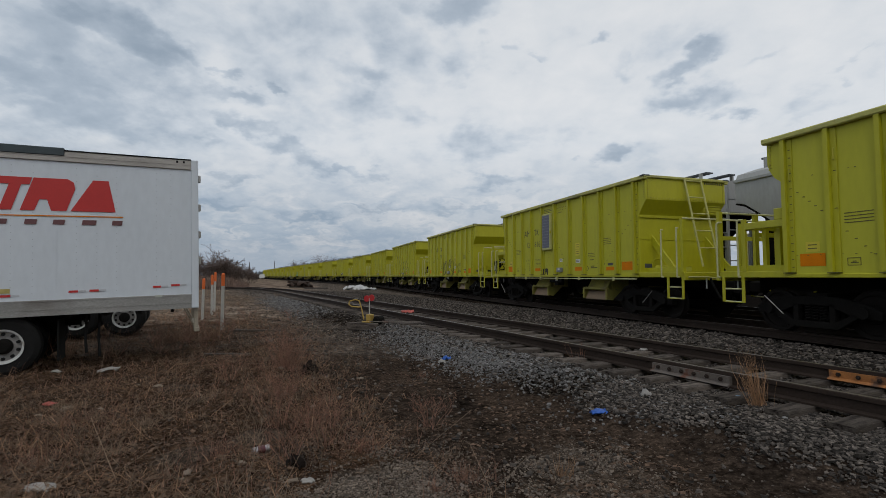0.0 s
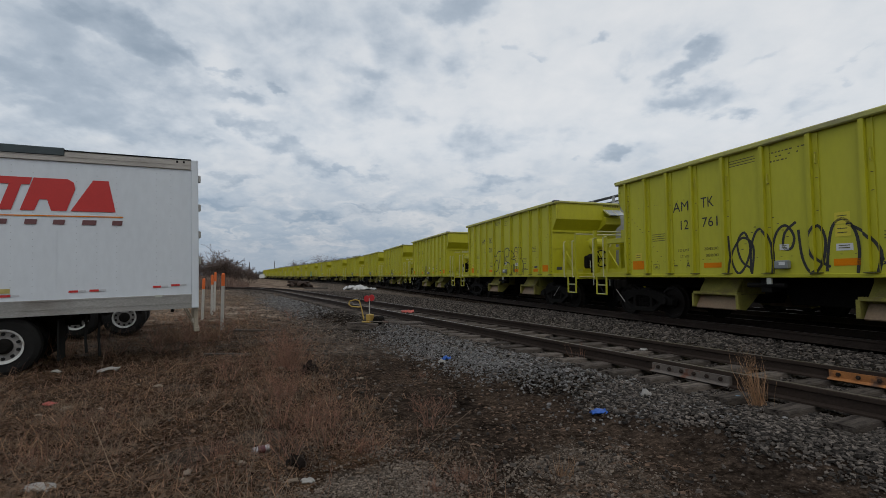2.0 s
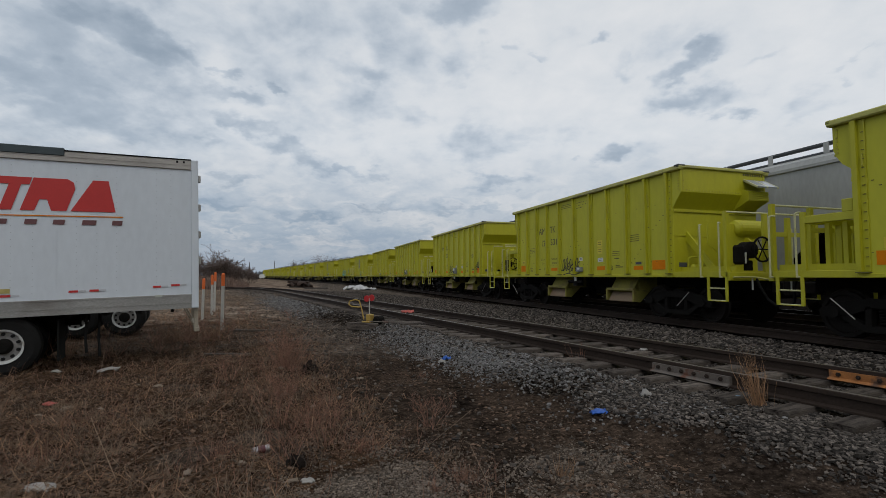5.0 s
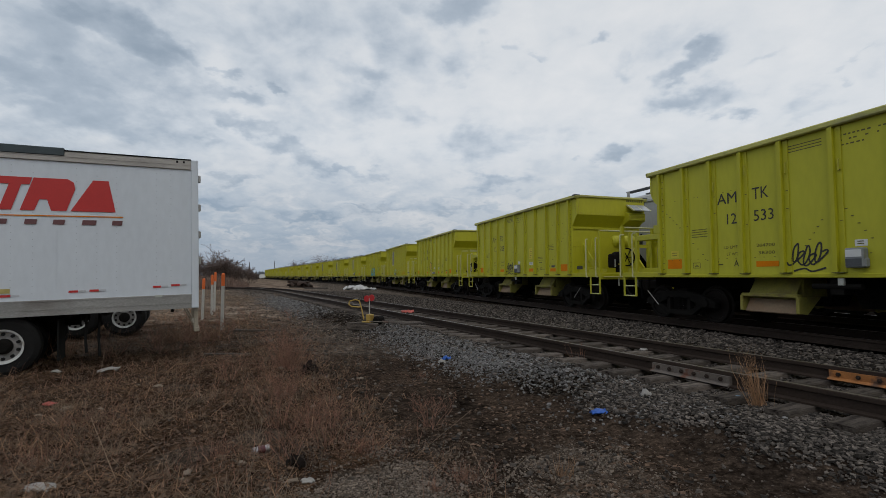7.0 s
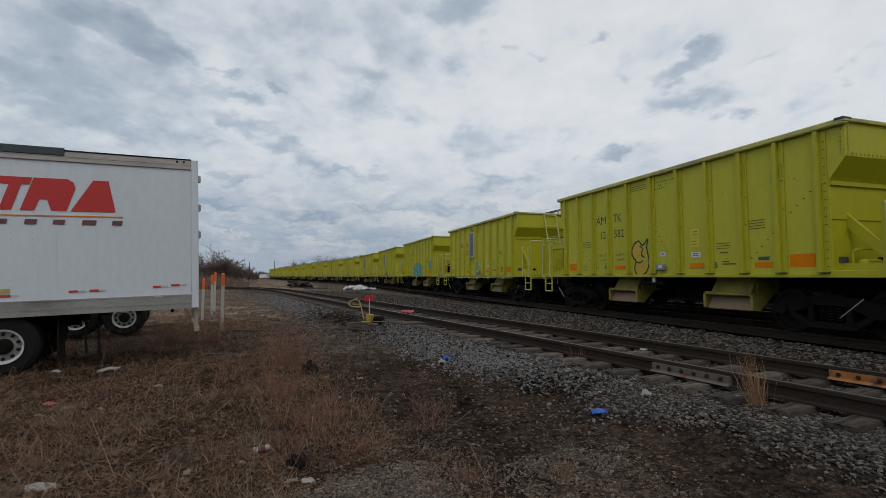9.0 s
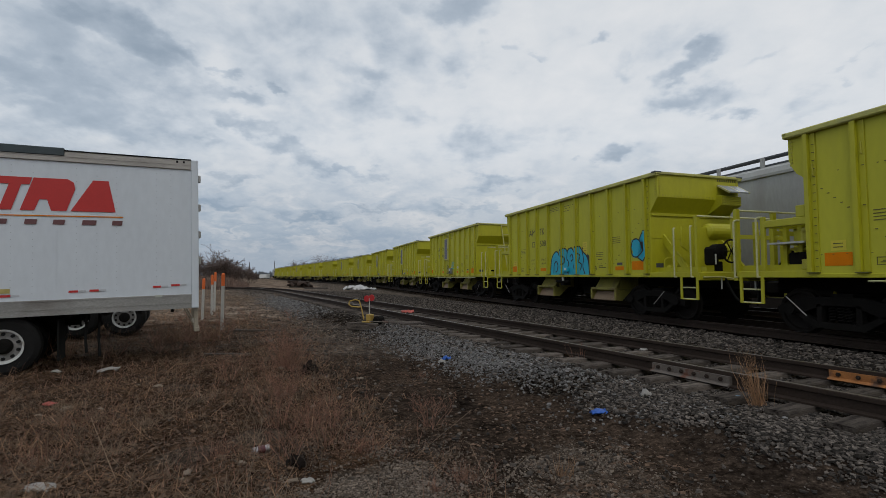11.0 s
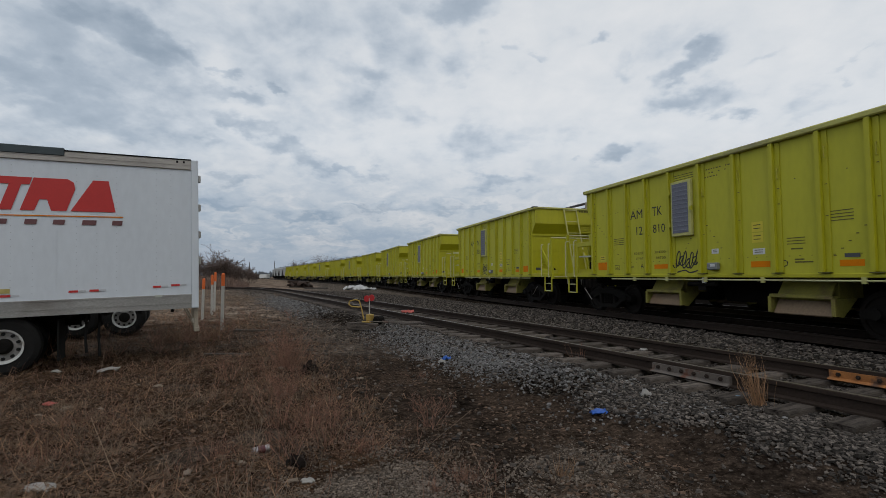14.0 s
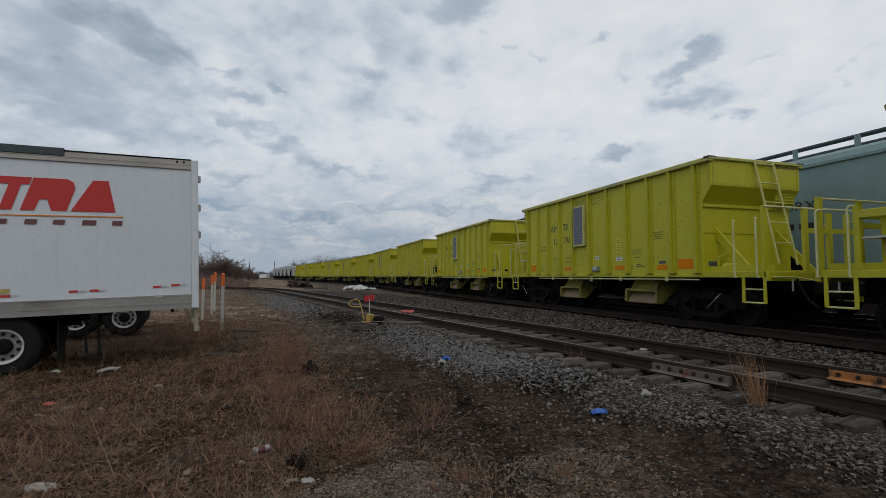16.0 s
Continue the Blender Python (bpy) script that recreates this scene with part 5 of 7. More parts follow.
def common_marks(car):
    for y0, y1, z0, z1 in ((3.88, 3.43, 1.28, 1.51), (1.46, 0.98, 1.29, 1.40), (-1.33, -1.75, 1.28, 1.40), (-3.02, -3.40, 1.27, 1.38), (-3.75, -4.22, 1.27, 1.51)):
        bm = bm_new()
        tile(bm, y0, y1, z0, z1)
        ink("reflector_patch", bm, ORANGE, car, label="orange reflective patch")
    for y0, y1, z0, z1, m in ((3.77, 3.52, 1.54, 1.72, TAGYELLOW), (-1.37, -1.62, 2.00, 2.20, TAGYELLOW), (-1.37, -1.62, 1.78, 1.98, TAGYELLOW), (-1.38, -1.65, 1.54, 1.66, TAGWHITE), (-0.36, -0.55, 1.60, 1.71, TAGWHITE)):
        bm = bm_new()
        tile(bm, y0, y1, z0, z1)
        lp = ink("label_plate", bm, m, car)
        bm = bm_new()
        for i in range(2):
            z = z0 + (z1 - z0) * (0.3 + 0.35 * i)
            tile(bm, y0 - 0.04, y1 + 0.05, z, z + 0.016)
        ink("label_bars", bm, FADED, lp, FACE - 0.003)
    bm = bm_new()
    tile(bm, -3.10, -3.34, 1.42, 1.49)
    ink("data_plate", bm, BOARD, car, label="small dark data plate")
    for y0, y1, z, n in ((3.10, 2.65, 2.00, 4), (-2.90, -3.27, 2.06, 4), (0.76, 0.10, 3.44, 3), (-2.10, -2.45, 1.70, 3)):   # louvre slots
        for i in range(n):
            bm = bm_new()
            zz = z + i * 0.055
            shape(bm, ((y0, zz), (y1, zz), (y1, zz + 0.016), (y0, zz + 0.016)))
            ink("louvre_slot", bm, FADED, car)
    bm = bm_new()                                        # rows of small stencilled bars
    rr = random.Random(31)
    for i in range(3):
        y = -0.20
        while y > (-0.86, -0.80, -0.56)[i]:
            w = rr.uniform(0.03, 0.07)
            if rr.random() < 0.8:
                tile(bm, y, y - w, 3.51 - i * 0.085, 3.535 - i * 0.085)
            y -= w + 0.03
    for y0, y1, z in ((2.56, 2.36, 1.40), (2.56, 2.25, 1.34), (-2.24, -2.42, 1.40), (-2.24, -2.58, 1.35), (-2.18, -2.40, 1.60)):
        tile(bm, y0, y1, z, z + 0.026)
    tile(bm, 3.03, 2.91, 1.32, 1.335)
    tile(bm, 3.0, 2.94, 1.345, 1.36)
    for z in (1.28, 1.40):                                # framed panel of bars
        tile(bm, 3.08, 2.87, z, z + 0.012)
    for y in (3.08, 2.882):
        tile(bm, y, y - 0.012, 1.28, 1.412)
    tagged(ink("stencil_marking", bm, FADED, car), kind="stuff")
    for i, r in enumerate(RIBS[:-1]):                     # clip loops on the flanges
        z = 2.92 + 0.07 * ((i * 3) % 5)
        bm = bm_new()
        pipe(bm, [(-W - 0.02, r - 0.10, z), (-W - 0.06, r - 0.11, z), (-W - 0.06, r - 0.11, z + 0.20), (-W - 0.02, r - 0.10, z + 0.20)], 0.010, 5)
        part("clip_loop", bm, LIME_WORN, car)
    bm = bm_new()                                        # bolt heads up the flanges, along the slopes and the foot of the panels
    for i, r in enumerate(RIBS):
        zs = [1.26 + 0.148 * k for k in range(16)] if i in (0, len(RIBS) - 1) else [2.05 + 0.11 * ((i * 2) % 5), 2.72 + 0.07 * ((i * 3) % 4)]
        for z in zs:
            plate(bm, -W - 0.021, r - 0.085, r - 0.125, z, z + 0.012, 0.012)
        for d in (0.2, 0.42, 0.62):
            if i:
                plate(bm, -W, r + d - .014, r + d + .014, 1.475, 1.485, 0.008)
    for y0, y1, z0, z1 in ((3.88, 3.46, 2.66, 2.27), (3.20, 2.66, 2.00, 1.46), (-4.18, -3.68, 2.64, 2.20), (-3.44, -2.95, 1.94, 1.46), (0.45, 0.15, 1.66, 2.10), (-0.25, -0.62, 2.25, 1.72)):
        for k in range(5):
            f = k / 4
            y, z = y0 + (y1 - y0) * f, z0 + (z1 - z0) * f
            plate(bm, -W, y - .02, y + .02, z - .007, z + .007, 0.010)
    for y in (3.60, 3.00, 2.90, 2.2, 2.0, -2.3, -3.2, -3.9):
        plate(bm, -W, y - .012, y + .012, 2.93, 2.942, 0.010)
    tagged(part("bolt_heads", bm, FADED, car), kind="stuff")
    bm = bm_new()                                        # dark drain gaps at the feet of the ribs
    for r in RIBS:
        box(bm, -W - 0.09, -W - 0.002, r - .15, r + .05, SILL + 0.050, SILL + 0.066)
    tagged(part("drain_gaps", bm, FADED, car), kind="stuff")
    bm = bm_new()
    box(bm, -W - 0.12, -W - 0.002, -0.58, -0.31, 1.24, 1.40, 0.02)
    bx = part("control_box", bm, BOXGREY, car, "small grey control box")
    bm = bm_new()
    box(bm, -W - 0.125, -W - 0.118, -0.54, -0.42, 1.31, 1.37)
    part("box_window", bm, TAGWHITE, bx)
    bm = bm_new()
    letters(bm, [("LD LMT", 2.22, 1.87, 1.69, 0.065), ("LT WT", 2.15, 1.87, 1.54, 0.065)])
    ink("weight_stencil", bm, FADED, car)
    bm = bm_new()                                        # stencil bars on the end
    for i in range(9):
        x = 0.62 + i * 0.075
        box(bm, x, x + 0.05, NEAR_Y - 0.006, NEAR_Y + 0.03, 3.66, 3.72)
    tagged(part("end_stencil", bm, FADED, car), kind="stuff")


common_marks(LADDER)
common_marks(BRAKE)
LADDER_CARS = (0, 8, 10, 11, 12, 13, 14, 16, 18, 19, 21)
cars = {}
for k in range(-1, 23):
    src = LADDER if k in LADDER_CARS else BRAKE
    used = src in cars.values()
    cars[k] = copy_thing(src, Matrix()) if used else src


def ribbon(bm, pts, width, close=False):
    """A brush line of even width through (y, z) points, smoothed."""
    p = [Vector((a, b)) for a, b in pts]
    if close:
        p.append(p[0])
    q = []
    for i in range(len(p) - 1):
        a, b, c, d = p[max(i - 1, 0)], p[i], p[i + 1], p[min(i + 2, len(p) - 1)]
        for k in range(5):
            t = k / 5
            q.append(0.5 * ((2 * b) + (c - a) * t + (2 * a - 5 * b + 4 * c - d) * t * t + (3 * b - a - 3 * c + d) * t ** 3))
    q.append(p[-1])
    prev = None
    for i, v in enumerate(q):
        d = (q[min(i + 1, len(q) - 1)] - q[max(i - 1, 0)]).normalized() * width / 2
        now = [bm.verts.new((0, v.x - d.y, v.y + d.x)), bm.verts.new((0, v.x + d.y, v.y - d.x))]
        if prev:
            bm.faces.new((prev[0], prev[1], now[1], now[0]))
        prev = now


BUBBLES = (((0, 0), (.05, .55), (.25, .92), (.55, 1), (.85, .8), (.98, .4), (.9, 0)),
           ((.1, .1), (0, .45), (.15, .85), (.5, .98), (.8, .8), (.7, .5), (.4, .55), (.5, .85), (.9, 1.05)),
           ((0, .9), (.12, .3), (.4, 0), (.75, .15), (.95, .6), (.7, .95), (.42, .7), (.55, .3), (1.05, .1)))


def scrawl(bm, y, z, w, h, seed, n=4, width=0.045):
    """Bubble outlines of spray paint with no readable letters: y is the left end."""
    r = random.Random(seed)
    first = r.randrange(3)
    for i in range(n):
        y0, s = y - w * i / n, w / n * 1.06
        pts = [(y0 - a * s + r.uniform(-.03, .03) * s, z + b * h + r.uniform(-.03, .03) * h) for a, b in BUBBLES[(first + i) % 3]]
        ribbon(bm, pts, width)


def blob(bm, y, z, w, h, seed, n=40):
    """A filled bubble shape."""
    r = random.Random(seed)
    ph = [r.uniform(0, 6.28) for i in range(4)]
    vs = []
    for i in range(n):
        a = 2 * math.pi * i / n
        k = 1 + 0.10 * math.sin(3 * a + ph[0]) + 0.06 * math.sin(5 * a + ph[1]) + 0.04 * math.sin(8 * a + ph[2])
        c, s = math.cos(a), math.sin(a)
        m = max(abs(c), abs(s)) ** 0.55
        vs.append(bm.verts.new((0, y - w / 2 - c / m * w / 2 * k, z + h / 2 + s / m * h / 2 * k)))
    bm.faces.new(vs)


def tag(bm, y, z, w, h, seed, width=0.03):
    """A quick unreadable spray-can scribble: a run of leaning loops and an underline."""
    r = random.Random(seed)
    turns = max(4.5, w / 0.115)
    pts = []
    for i in range(int(turns * 9)):
        f = i / (turns * 9)
        a = 2 * math.pi * turns * f + 2.4
        tall = 0.66 + 0.34 * math.sin(3.1 * f * turns + seed)
        lean = 0.05 * math.cos(a)
        pts.append((y - w * (0.06 + 0.88 * f) + 0.07 * math.sin(a) - lean + r.uniform(-.008, .008), z + h * (0.5 + 0.48 * tall * math.cos(a) + 0.08 * math.sin(9 * f + seed))))
    ribbon(bm, pts, width * 0.8)
    ribbon(bm, [(y - w * 0.1, z - h * 0.10), (y - w * 0.4, z), (y - w * 0.6, z - h * 0.12), (y - w * 0.95, z + h * 0.02)], width * 0.8)


TALL_STROKES = (((0.74, 1.16), (0.82, 1.53), (0.63, 1.82), (0.45, 1.79), (0.37, 1.58), (0.45, 1.37), (0.71, 1.29)),
      ((0.82, 1.91), (0.78, 2.04), (0.6, 2.01), (0.52, 2.13), (0.3, 2.23), (0.04, 2.19)),
      ((0.26, 1.18), (0.33, 1.47), (0.15, 2.04)),
      ((-0.06, 2.23), (-0.26, 2.14), (-0.29, 1.71), (-0.22, 1.56), (-0.29, 1.66), (-0.52, 1.63), (-0.57, 1.4), (-0.46, 1.15)),
      ((-0.34, 2.11), (-0.34, 2.26), (-0.57, 2.33), (-0.75, 2.28), (-0.72, 1.96), (-0.46, 1.95), (-0.46, 1.75), (-0.8, 1.66)),
      ((-0.97, 2.23), (-1.24, 2.07), (-1.46, 1.71), (-1.51, 1.25), (-1.43, 1.15)),
      ((-1.37, 1.8), (-1.08, 1.84), (-1.32, 1.95)))
MORE_STROKES = (((-1.0, 1.66), (-1.11, 1.44), (-1.05, 1.18), (-0.86, 1.15)),
      ((-1.24, 1.62), (-1.21, 1.39), (-1.29, 1.25), (-1.32, 1.53), (-1.24, 1.62)),
      ((-1.29, 2.09), (-1.37, 2.27), (-1.56, 2.31), (-1.62, 2.07), (-1.75, 2.24)),
      ((-1.87, 2.29), (-2.02, 2.22), (-2.0, 1.84), (-1.89, 1.83)),
      ((-2.0, 1.82), (-2.15, 1.59), (-2.19, 1.15)),
      ((-1.64, 1.18), (-1.67, 1.47), (-1.75, 1.65)))
BLUE_OUTLINE = ((0.89, 1.14), (0.86, 1.42), (0.78, 1.76), (0.55, 1.96), (0.36, 1.93), (0.28, 1.82), (0.20, 1.95), (0.02, 2.06), (-0.18, 2.02), (-0.25, 1.92), (-0.33, 2.02), (-0.52, 2.05), (-0.66, 1.93), (-0.78, 2.05), (-1.00, 2.07), (-1.13, 1.94), (-1.24, 1.86), (-1.40, 1.74), (-1.50, 1.50), (-1.53, 1.14))
BLUE_STROKES = (((0.66, 1.20), (0.62, 1.52), (0.48, 1.62), (0.38, 1.50), (0.42, 1.30), (0.54, 1.24)),
      ((0.28, 1.82), (0.22, 1.62), (0.27, 1.40), (0.20, 1.16)),
      ((0.10, 1.80), (-0.06, 1.72), (-0.04, 1.56), (0.10, 1.50)),
      ((-0.25, 1.92), (-0.22, 1.70), (-0.34, 1.54), (-0.24, 1.34), (-0.30, 1.15)),
      ((-0.42, 1.76), (-0.54, 1.84), (-0.60, 1.68), (-0.48, 1.60)),
      ((-0.66, 1.93), (-0.72, 1.66), (-0.64, 1.42), (-0.74, 1.18)),
      ((-0.88, 1.86), (-1.02, 1.76), (-0.94, 1.58), (-1.10, 1.48), (-1.04, 1.30)),
      ((-1.13, 1.94), (-1.22, 1.66), (-1.18, 1.40), (-1.30, 1.16)))
BLUE_SHADE = ((-1.13, 2.06), (-1.4, 1.85), (-1.64, 1.66), (-1.67, 1.13), (-1.29, 1.13))
SPRAYBLUE = material("sky_blue_spray_paint", (0.008, 0.36, 0.50), 0.5, 0, 0.15, 2)
SPRAYTEAL = material("teal_spray_paint", (0.05, 0.38, 0.36), 0.5, 0, 0.2, 2)
SPRAYYELLOW = material("ochre_spray_paint", (0.50, 0.33, 0.03), 0.5, 0, 0.15, 2)

NUMBERS = {0: "816", 1: "761", 2: "781", 3: "505", 4: "531", 5: "533", 6: "785", 7: "582", 8: "817", 9: "508", 10: "532", 11: "810", 12: "800", 13: "796", 14: "814", 15: "802"}
WEIGHTS = {5: ("204700", "38300"), 6: ("204400", "38600"), 9: ("204800", "38200"), 11: ("204300", "38700"), 12: ("204400", "38600")}
for k, num in NUMBERS.items():
    for word in [("AM", 2.36, 1.87, 2.67, 0.235), ("TK", 1.50, 1.14, 2.67, 0.235), ("12", 2.12, 1.88, 2.22, 0.225), (num, 1.48, 1.05, 2.22, 0.225), ("A" if k % 3 == 2 else "C" if k in LADDER_CARS else "A", 1.98, 1.86, 1.31, 0.125), ("D" if k in LADDER_CARS else "B", -2.0, -2.11, 1.28, 0.13)]:
        bm = bm_new()
        letters(bm, [word])
        ink("lettering", bm, BLACKPAINT, cars[k], label="black painted letters")
    for word in zip(WEIGHTS.get(k, ("204200", "38800")), (1.44, 1.40), (1.05, 1.05), (1.69, 1.54), (0.065, 0.065)):
        bm = bm_new()
        letters(bm, [word])
        ink("weight_stencil", bm, FADED, cars[k])
    if k in (5, 6, 10):                                  # two-part meter box
        bm = bm_new()
        box(bm, -W - 0.15, -W - 0.002, -0.56, -0.28, 1.24, 1.57, 0.02)
        mb = part("meter_box", bm, BOXGREY, cars[k], "grey meter box with a dark lower half")
        for z0, z1, m in ((1.27, 1.39, BOARD), (1.42, 1.54, TAGWHITE)):
            bm = bm_new()
            box(bm, -W - 0.158, -W - 0.148, -0.54, -0.30, z0, z1)
            part("meter_panel", bm, m, mb)
    bm = bm_new()
    if k == 1:
        scrawl(bm, 0.78, 1.16, 2.5, 0.9, 5, 5, 0.05)
        ribbon(bm, [(0.8, 1.16), (0.7, 1.6), (0.45, 1.9), (0.2, 1.7), (0.25, 1.14)], 0.05)
        ribbon(bm, [(-1.55, 2.0), (-1.85, 1.8), (-2.05, 1.5), (-2.0, 1.13)], 0.05)
    elif k == 2:
        for line in TALL_STROKES + MORE_STROKES:
            ribbon(bm, line, 0.045)
    elif k == 4:
        tag(bm, 0.75, 1.2, 1.2, 0.5, 12, 0.04)
    elif k in (0, 3, 5, 6, 11, 12):
        w, h = {0: (0.34, 0.2), 3: (0.76, 0.62), 5: (0.68, 0.45), 6: (0.76, 0.45), 11: (0.82, 0.46), 12: (0.82, 0.46)}[k]
        if k:
            tag(bm, 0.76, 1.24, w, h, 20 + k, 0.040)
        else:
            scrawl(bm, 0.82, 1.17, w, 0.2, 20, 4, 0.045)
        if k == 5:
            tag(bm, -3.60, 1.46, 0.66, 0.36, 91, 0.05)
    elif k == 7:
        ribbon(bm, [(0.62, 1.98), (0.72, 1.80), (0.67, 1.62), (0.56, 1.50), (0.62, 1.32), (0.54, 1.16), (0.34, 1.13), (0.15, 1.22), (0.05, 1.45), (0.09, 1.70), (0.13, 1.88), (0.08, 2.08), (0.28, 1.93), (0.44, 2.05)], 0.045, True)
        ribbon(bm, [(0.40, 1.92), (0.28, 1.82), (0.34, 1.68), (0.22, 1.60)], 0.04)
        ribbon(bm, [(0.56, 1.50), (0.42, 1.46), (0.28, 1.52)], 0.035)
    elif k == 9:
        shape(bm, [(y - 0.19, z) for y, z in BLUE_SHADE])
    elif k == 8:
        ribbon(bm, [(-0.18, 1.70), (-0.08, 1.45), (-0.16, 1.16), (-0.38, 1.22), (-0.42, 1.55)], 0.10, True)
    elif k == 10:
        tag(bm, 0.58, 1.16, 0.70, 0.60, 44, 0.042)
        ribbon(bm, [(-3.94, 1.54), (-3.84, 1.76), (-3.90, 1.86), (-3.98, 1.80), (-4.03, 1.88), (-4.08, 1.78), (-3.96, 1.56)], 0.014)
        for z in (1.64, 1.70, 1.76):
            ribbon(bm, [(-3.88, z), (-3.96, z - 0.02), (-4.03, z + 0.01)], 0.012)
        ribbon(bm, [(-4.06, 1.84), (-4.13, 1.86), (-4.11, 1.92)], 0.014)
    if k == 8:
        paint("graffiti", bm, SPRAYBLUE, cars[k], label="blue spray-paint stroke")
    elif bm.faces:
        paint("graffiti", bm, BLACKPAINT, cars[k], FACE - (0.0 if k != 9 else -0.0005), "black spray-paint strokes" if k != 9 else "black outline of bubble graffiti")
    if k == 9:
        for ob in cars[k].children:                      # sprayed over too
            if ob.name.startswith("control_box"):
                ob.material_slots[0].link = "OBJECT"
                ob.material_slots[0].material = SPRAYBLUE
        bm = bm_new()
        shape(bm, [(y - 0.19, z) for y, z in BLUE_OUTLINE])
        paint("graffiti_fill", bm, SPRAYBLUE, cars[k], FACE - 0.003, "sky-blue bubble graffiti")
        bm = bm_new()
        for line in (BLUE_OUTLINE,) + BLUE_STROKES:
            ribbon(bm, [(y - 0.19, z) for y, z in line], 0.045)
        paint("graffiti", bm, BLACKPAINT, cars[k], FACE - 0.006, "black spray-paint strokes")
        bm = bm_new()
        blob(bm, -3.75, 1.62, 0.46, 0.50, 55)
        shape(bm, ((-4.06, 2.08), (-4.18, 2.26), (-4.35, 2.32), (-4.37, 1.62), (-4.25, 1.50), (-4.00, 1.60)))
        paint("graffiti_fill", bm, SPRAYBLUE, cars[k], FACE - 0.003, "sky-blue bubble graffiti")
        bm = bm_new()
        shape(bm, ((-4.10, 2.02), (-4.30, 2.04), (-4.33, 1.77), (-4.22, 1.72), (-4.14, 1.84)))
        for line in (((-3.98, 1.62), (-3.80, 1.66), (-3.73, 1.87), (-3.82, 2.09), (-4.00, 2.11), (-4.15, 1.97), (-4.18, 1.78), (-3.98, 1.62)), ((-4.06, 2.08), (-4.18, 2.26), (-4.35, 2.32)), ((-4.00, 1.60), (-4.25, 1.49), (-4.37, 1.60))):
            ribbon(bm, line, 0.035)
        paint("graffiti", bm, BLACKPAINT, cars[k], FACE - 0.006, "black spray-paint strokes")
    if k == 7:
        bm = bm_new()
        blob(bm, 0.68, 1.58, 0.40, 0.42, 60)
        blob(bm, 0.56, 1.18, 0.42, 0.34, 61)
        paint("graffiti_fill", bm, SPRAYYELLOW, cars[k], FACE + 0.002, "ochre spray-paint fill")
    if k == 10:
        bm = bm_new()
        tag(bm, -0.38, 1.55, 0.73, 0.45, 46, 0.045)
        paint("graffiti", bm, SPRAYTEAL, cars[k], label="teal spray-paint scrawl")

# marks on the covered hoppers
for j, words in {8: [("FURX", 3.27, 2.18, 2.89, 0.25)], 7: [("CEFX", 3.24, 2.40, 2.80, 0.21)]}.items():
    bm = bm_new()
    letters(bm, words)
    for y0, y1, z in ((3.22, 3.05, 2.37), (2.96, 2.80, 2.37), (2.66, 2.50, 2.37), (2.42, 2.27, 2.37)):
        tile(bm, y0, y1, z, z + 0.17)
    part("lettering", lift_mesh(bm, -1.556), BLACKPAINT, hoppers[j], "black painted letters")
for j in (-1, 0, 1, 2, 3, 4, 6):
    bm = bm_new()
    for y0, y1, z in ((3.75, 3.60, 2.58), (3.50, 3.35, 2.58), (3.25, 3.12, 2.58), (3.7, 3.1, 2.3)):
        tile(bm, y0, y1, z, z + 0.2)
    part("lettering", lift_mesh(bm, -1.556), BLACKPAINT, hoppers[j], "black painted marks")


bm = bm_new()                                            # faded orange spray paint on the tan hopper
for y, z, w, h, seed in ((-2.20, 3.30, 0.75, 0.62, 71), (-3.05, 3.45, 0.70, 0.42, 72), (-1.30, 3.35, 0.55, 0.50, 73)):
    blob(bm, y, z, w, h, seed)
part("graffiti_fill", lift_mesh(bm, -1.557), material("faded_orange_spray_paint", (0.40, 0.13, 0.05), 0.7, 0, 0.35, 3, stain=(0.30, 0.24, 0.19), stain_at=(0.5, 0.6)), hoppers[6], "faded orange spray-paint patches")


# ---- trailer marks ----
STRIP = material("dirty_white_tape", (0.46, 0.47, 0.49), 0.5, 0, 0.15, 8)
OLDLABEL = material("faded_yellow_label", (0.42, 0.34, 0.10), 0.6, 0, 0.25, 12)


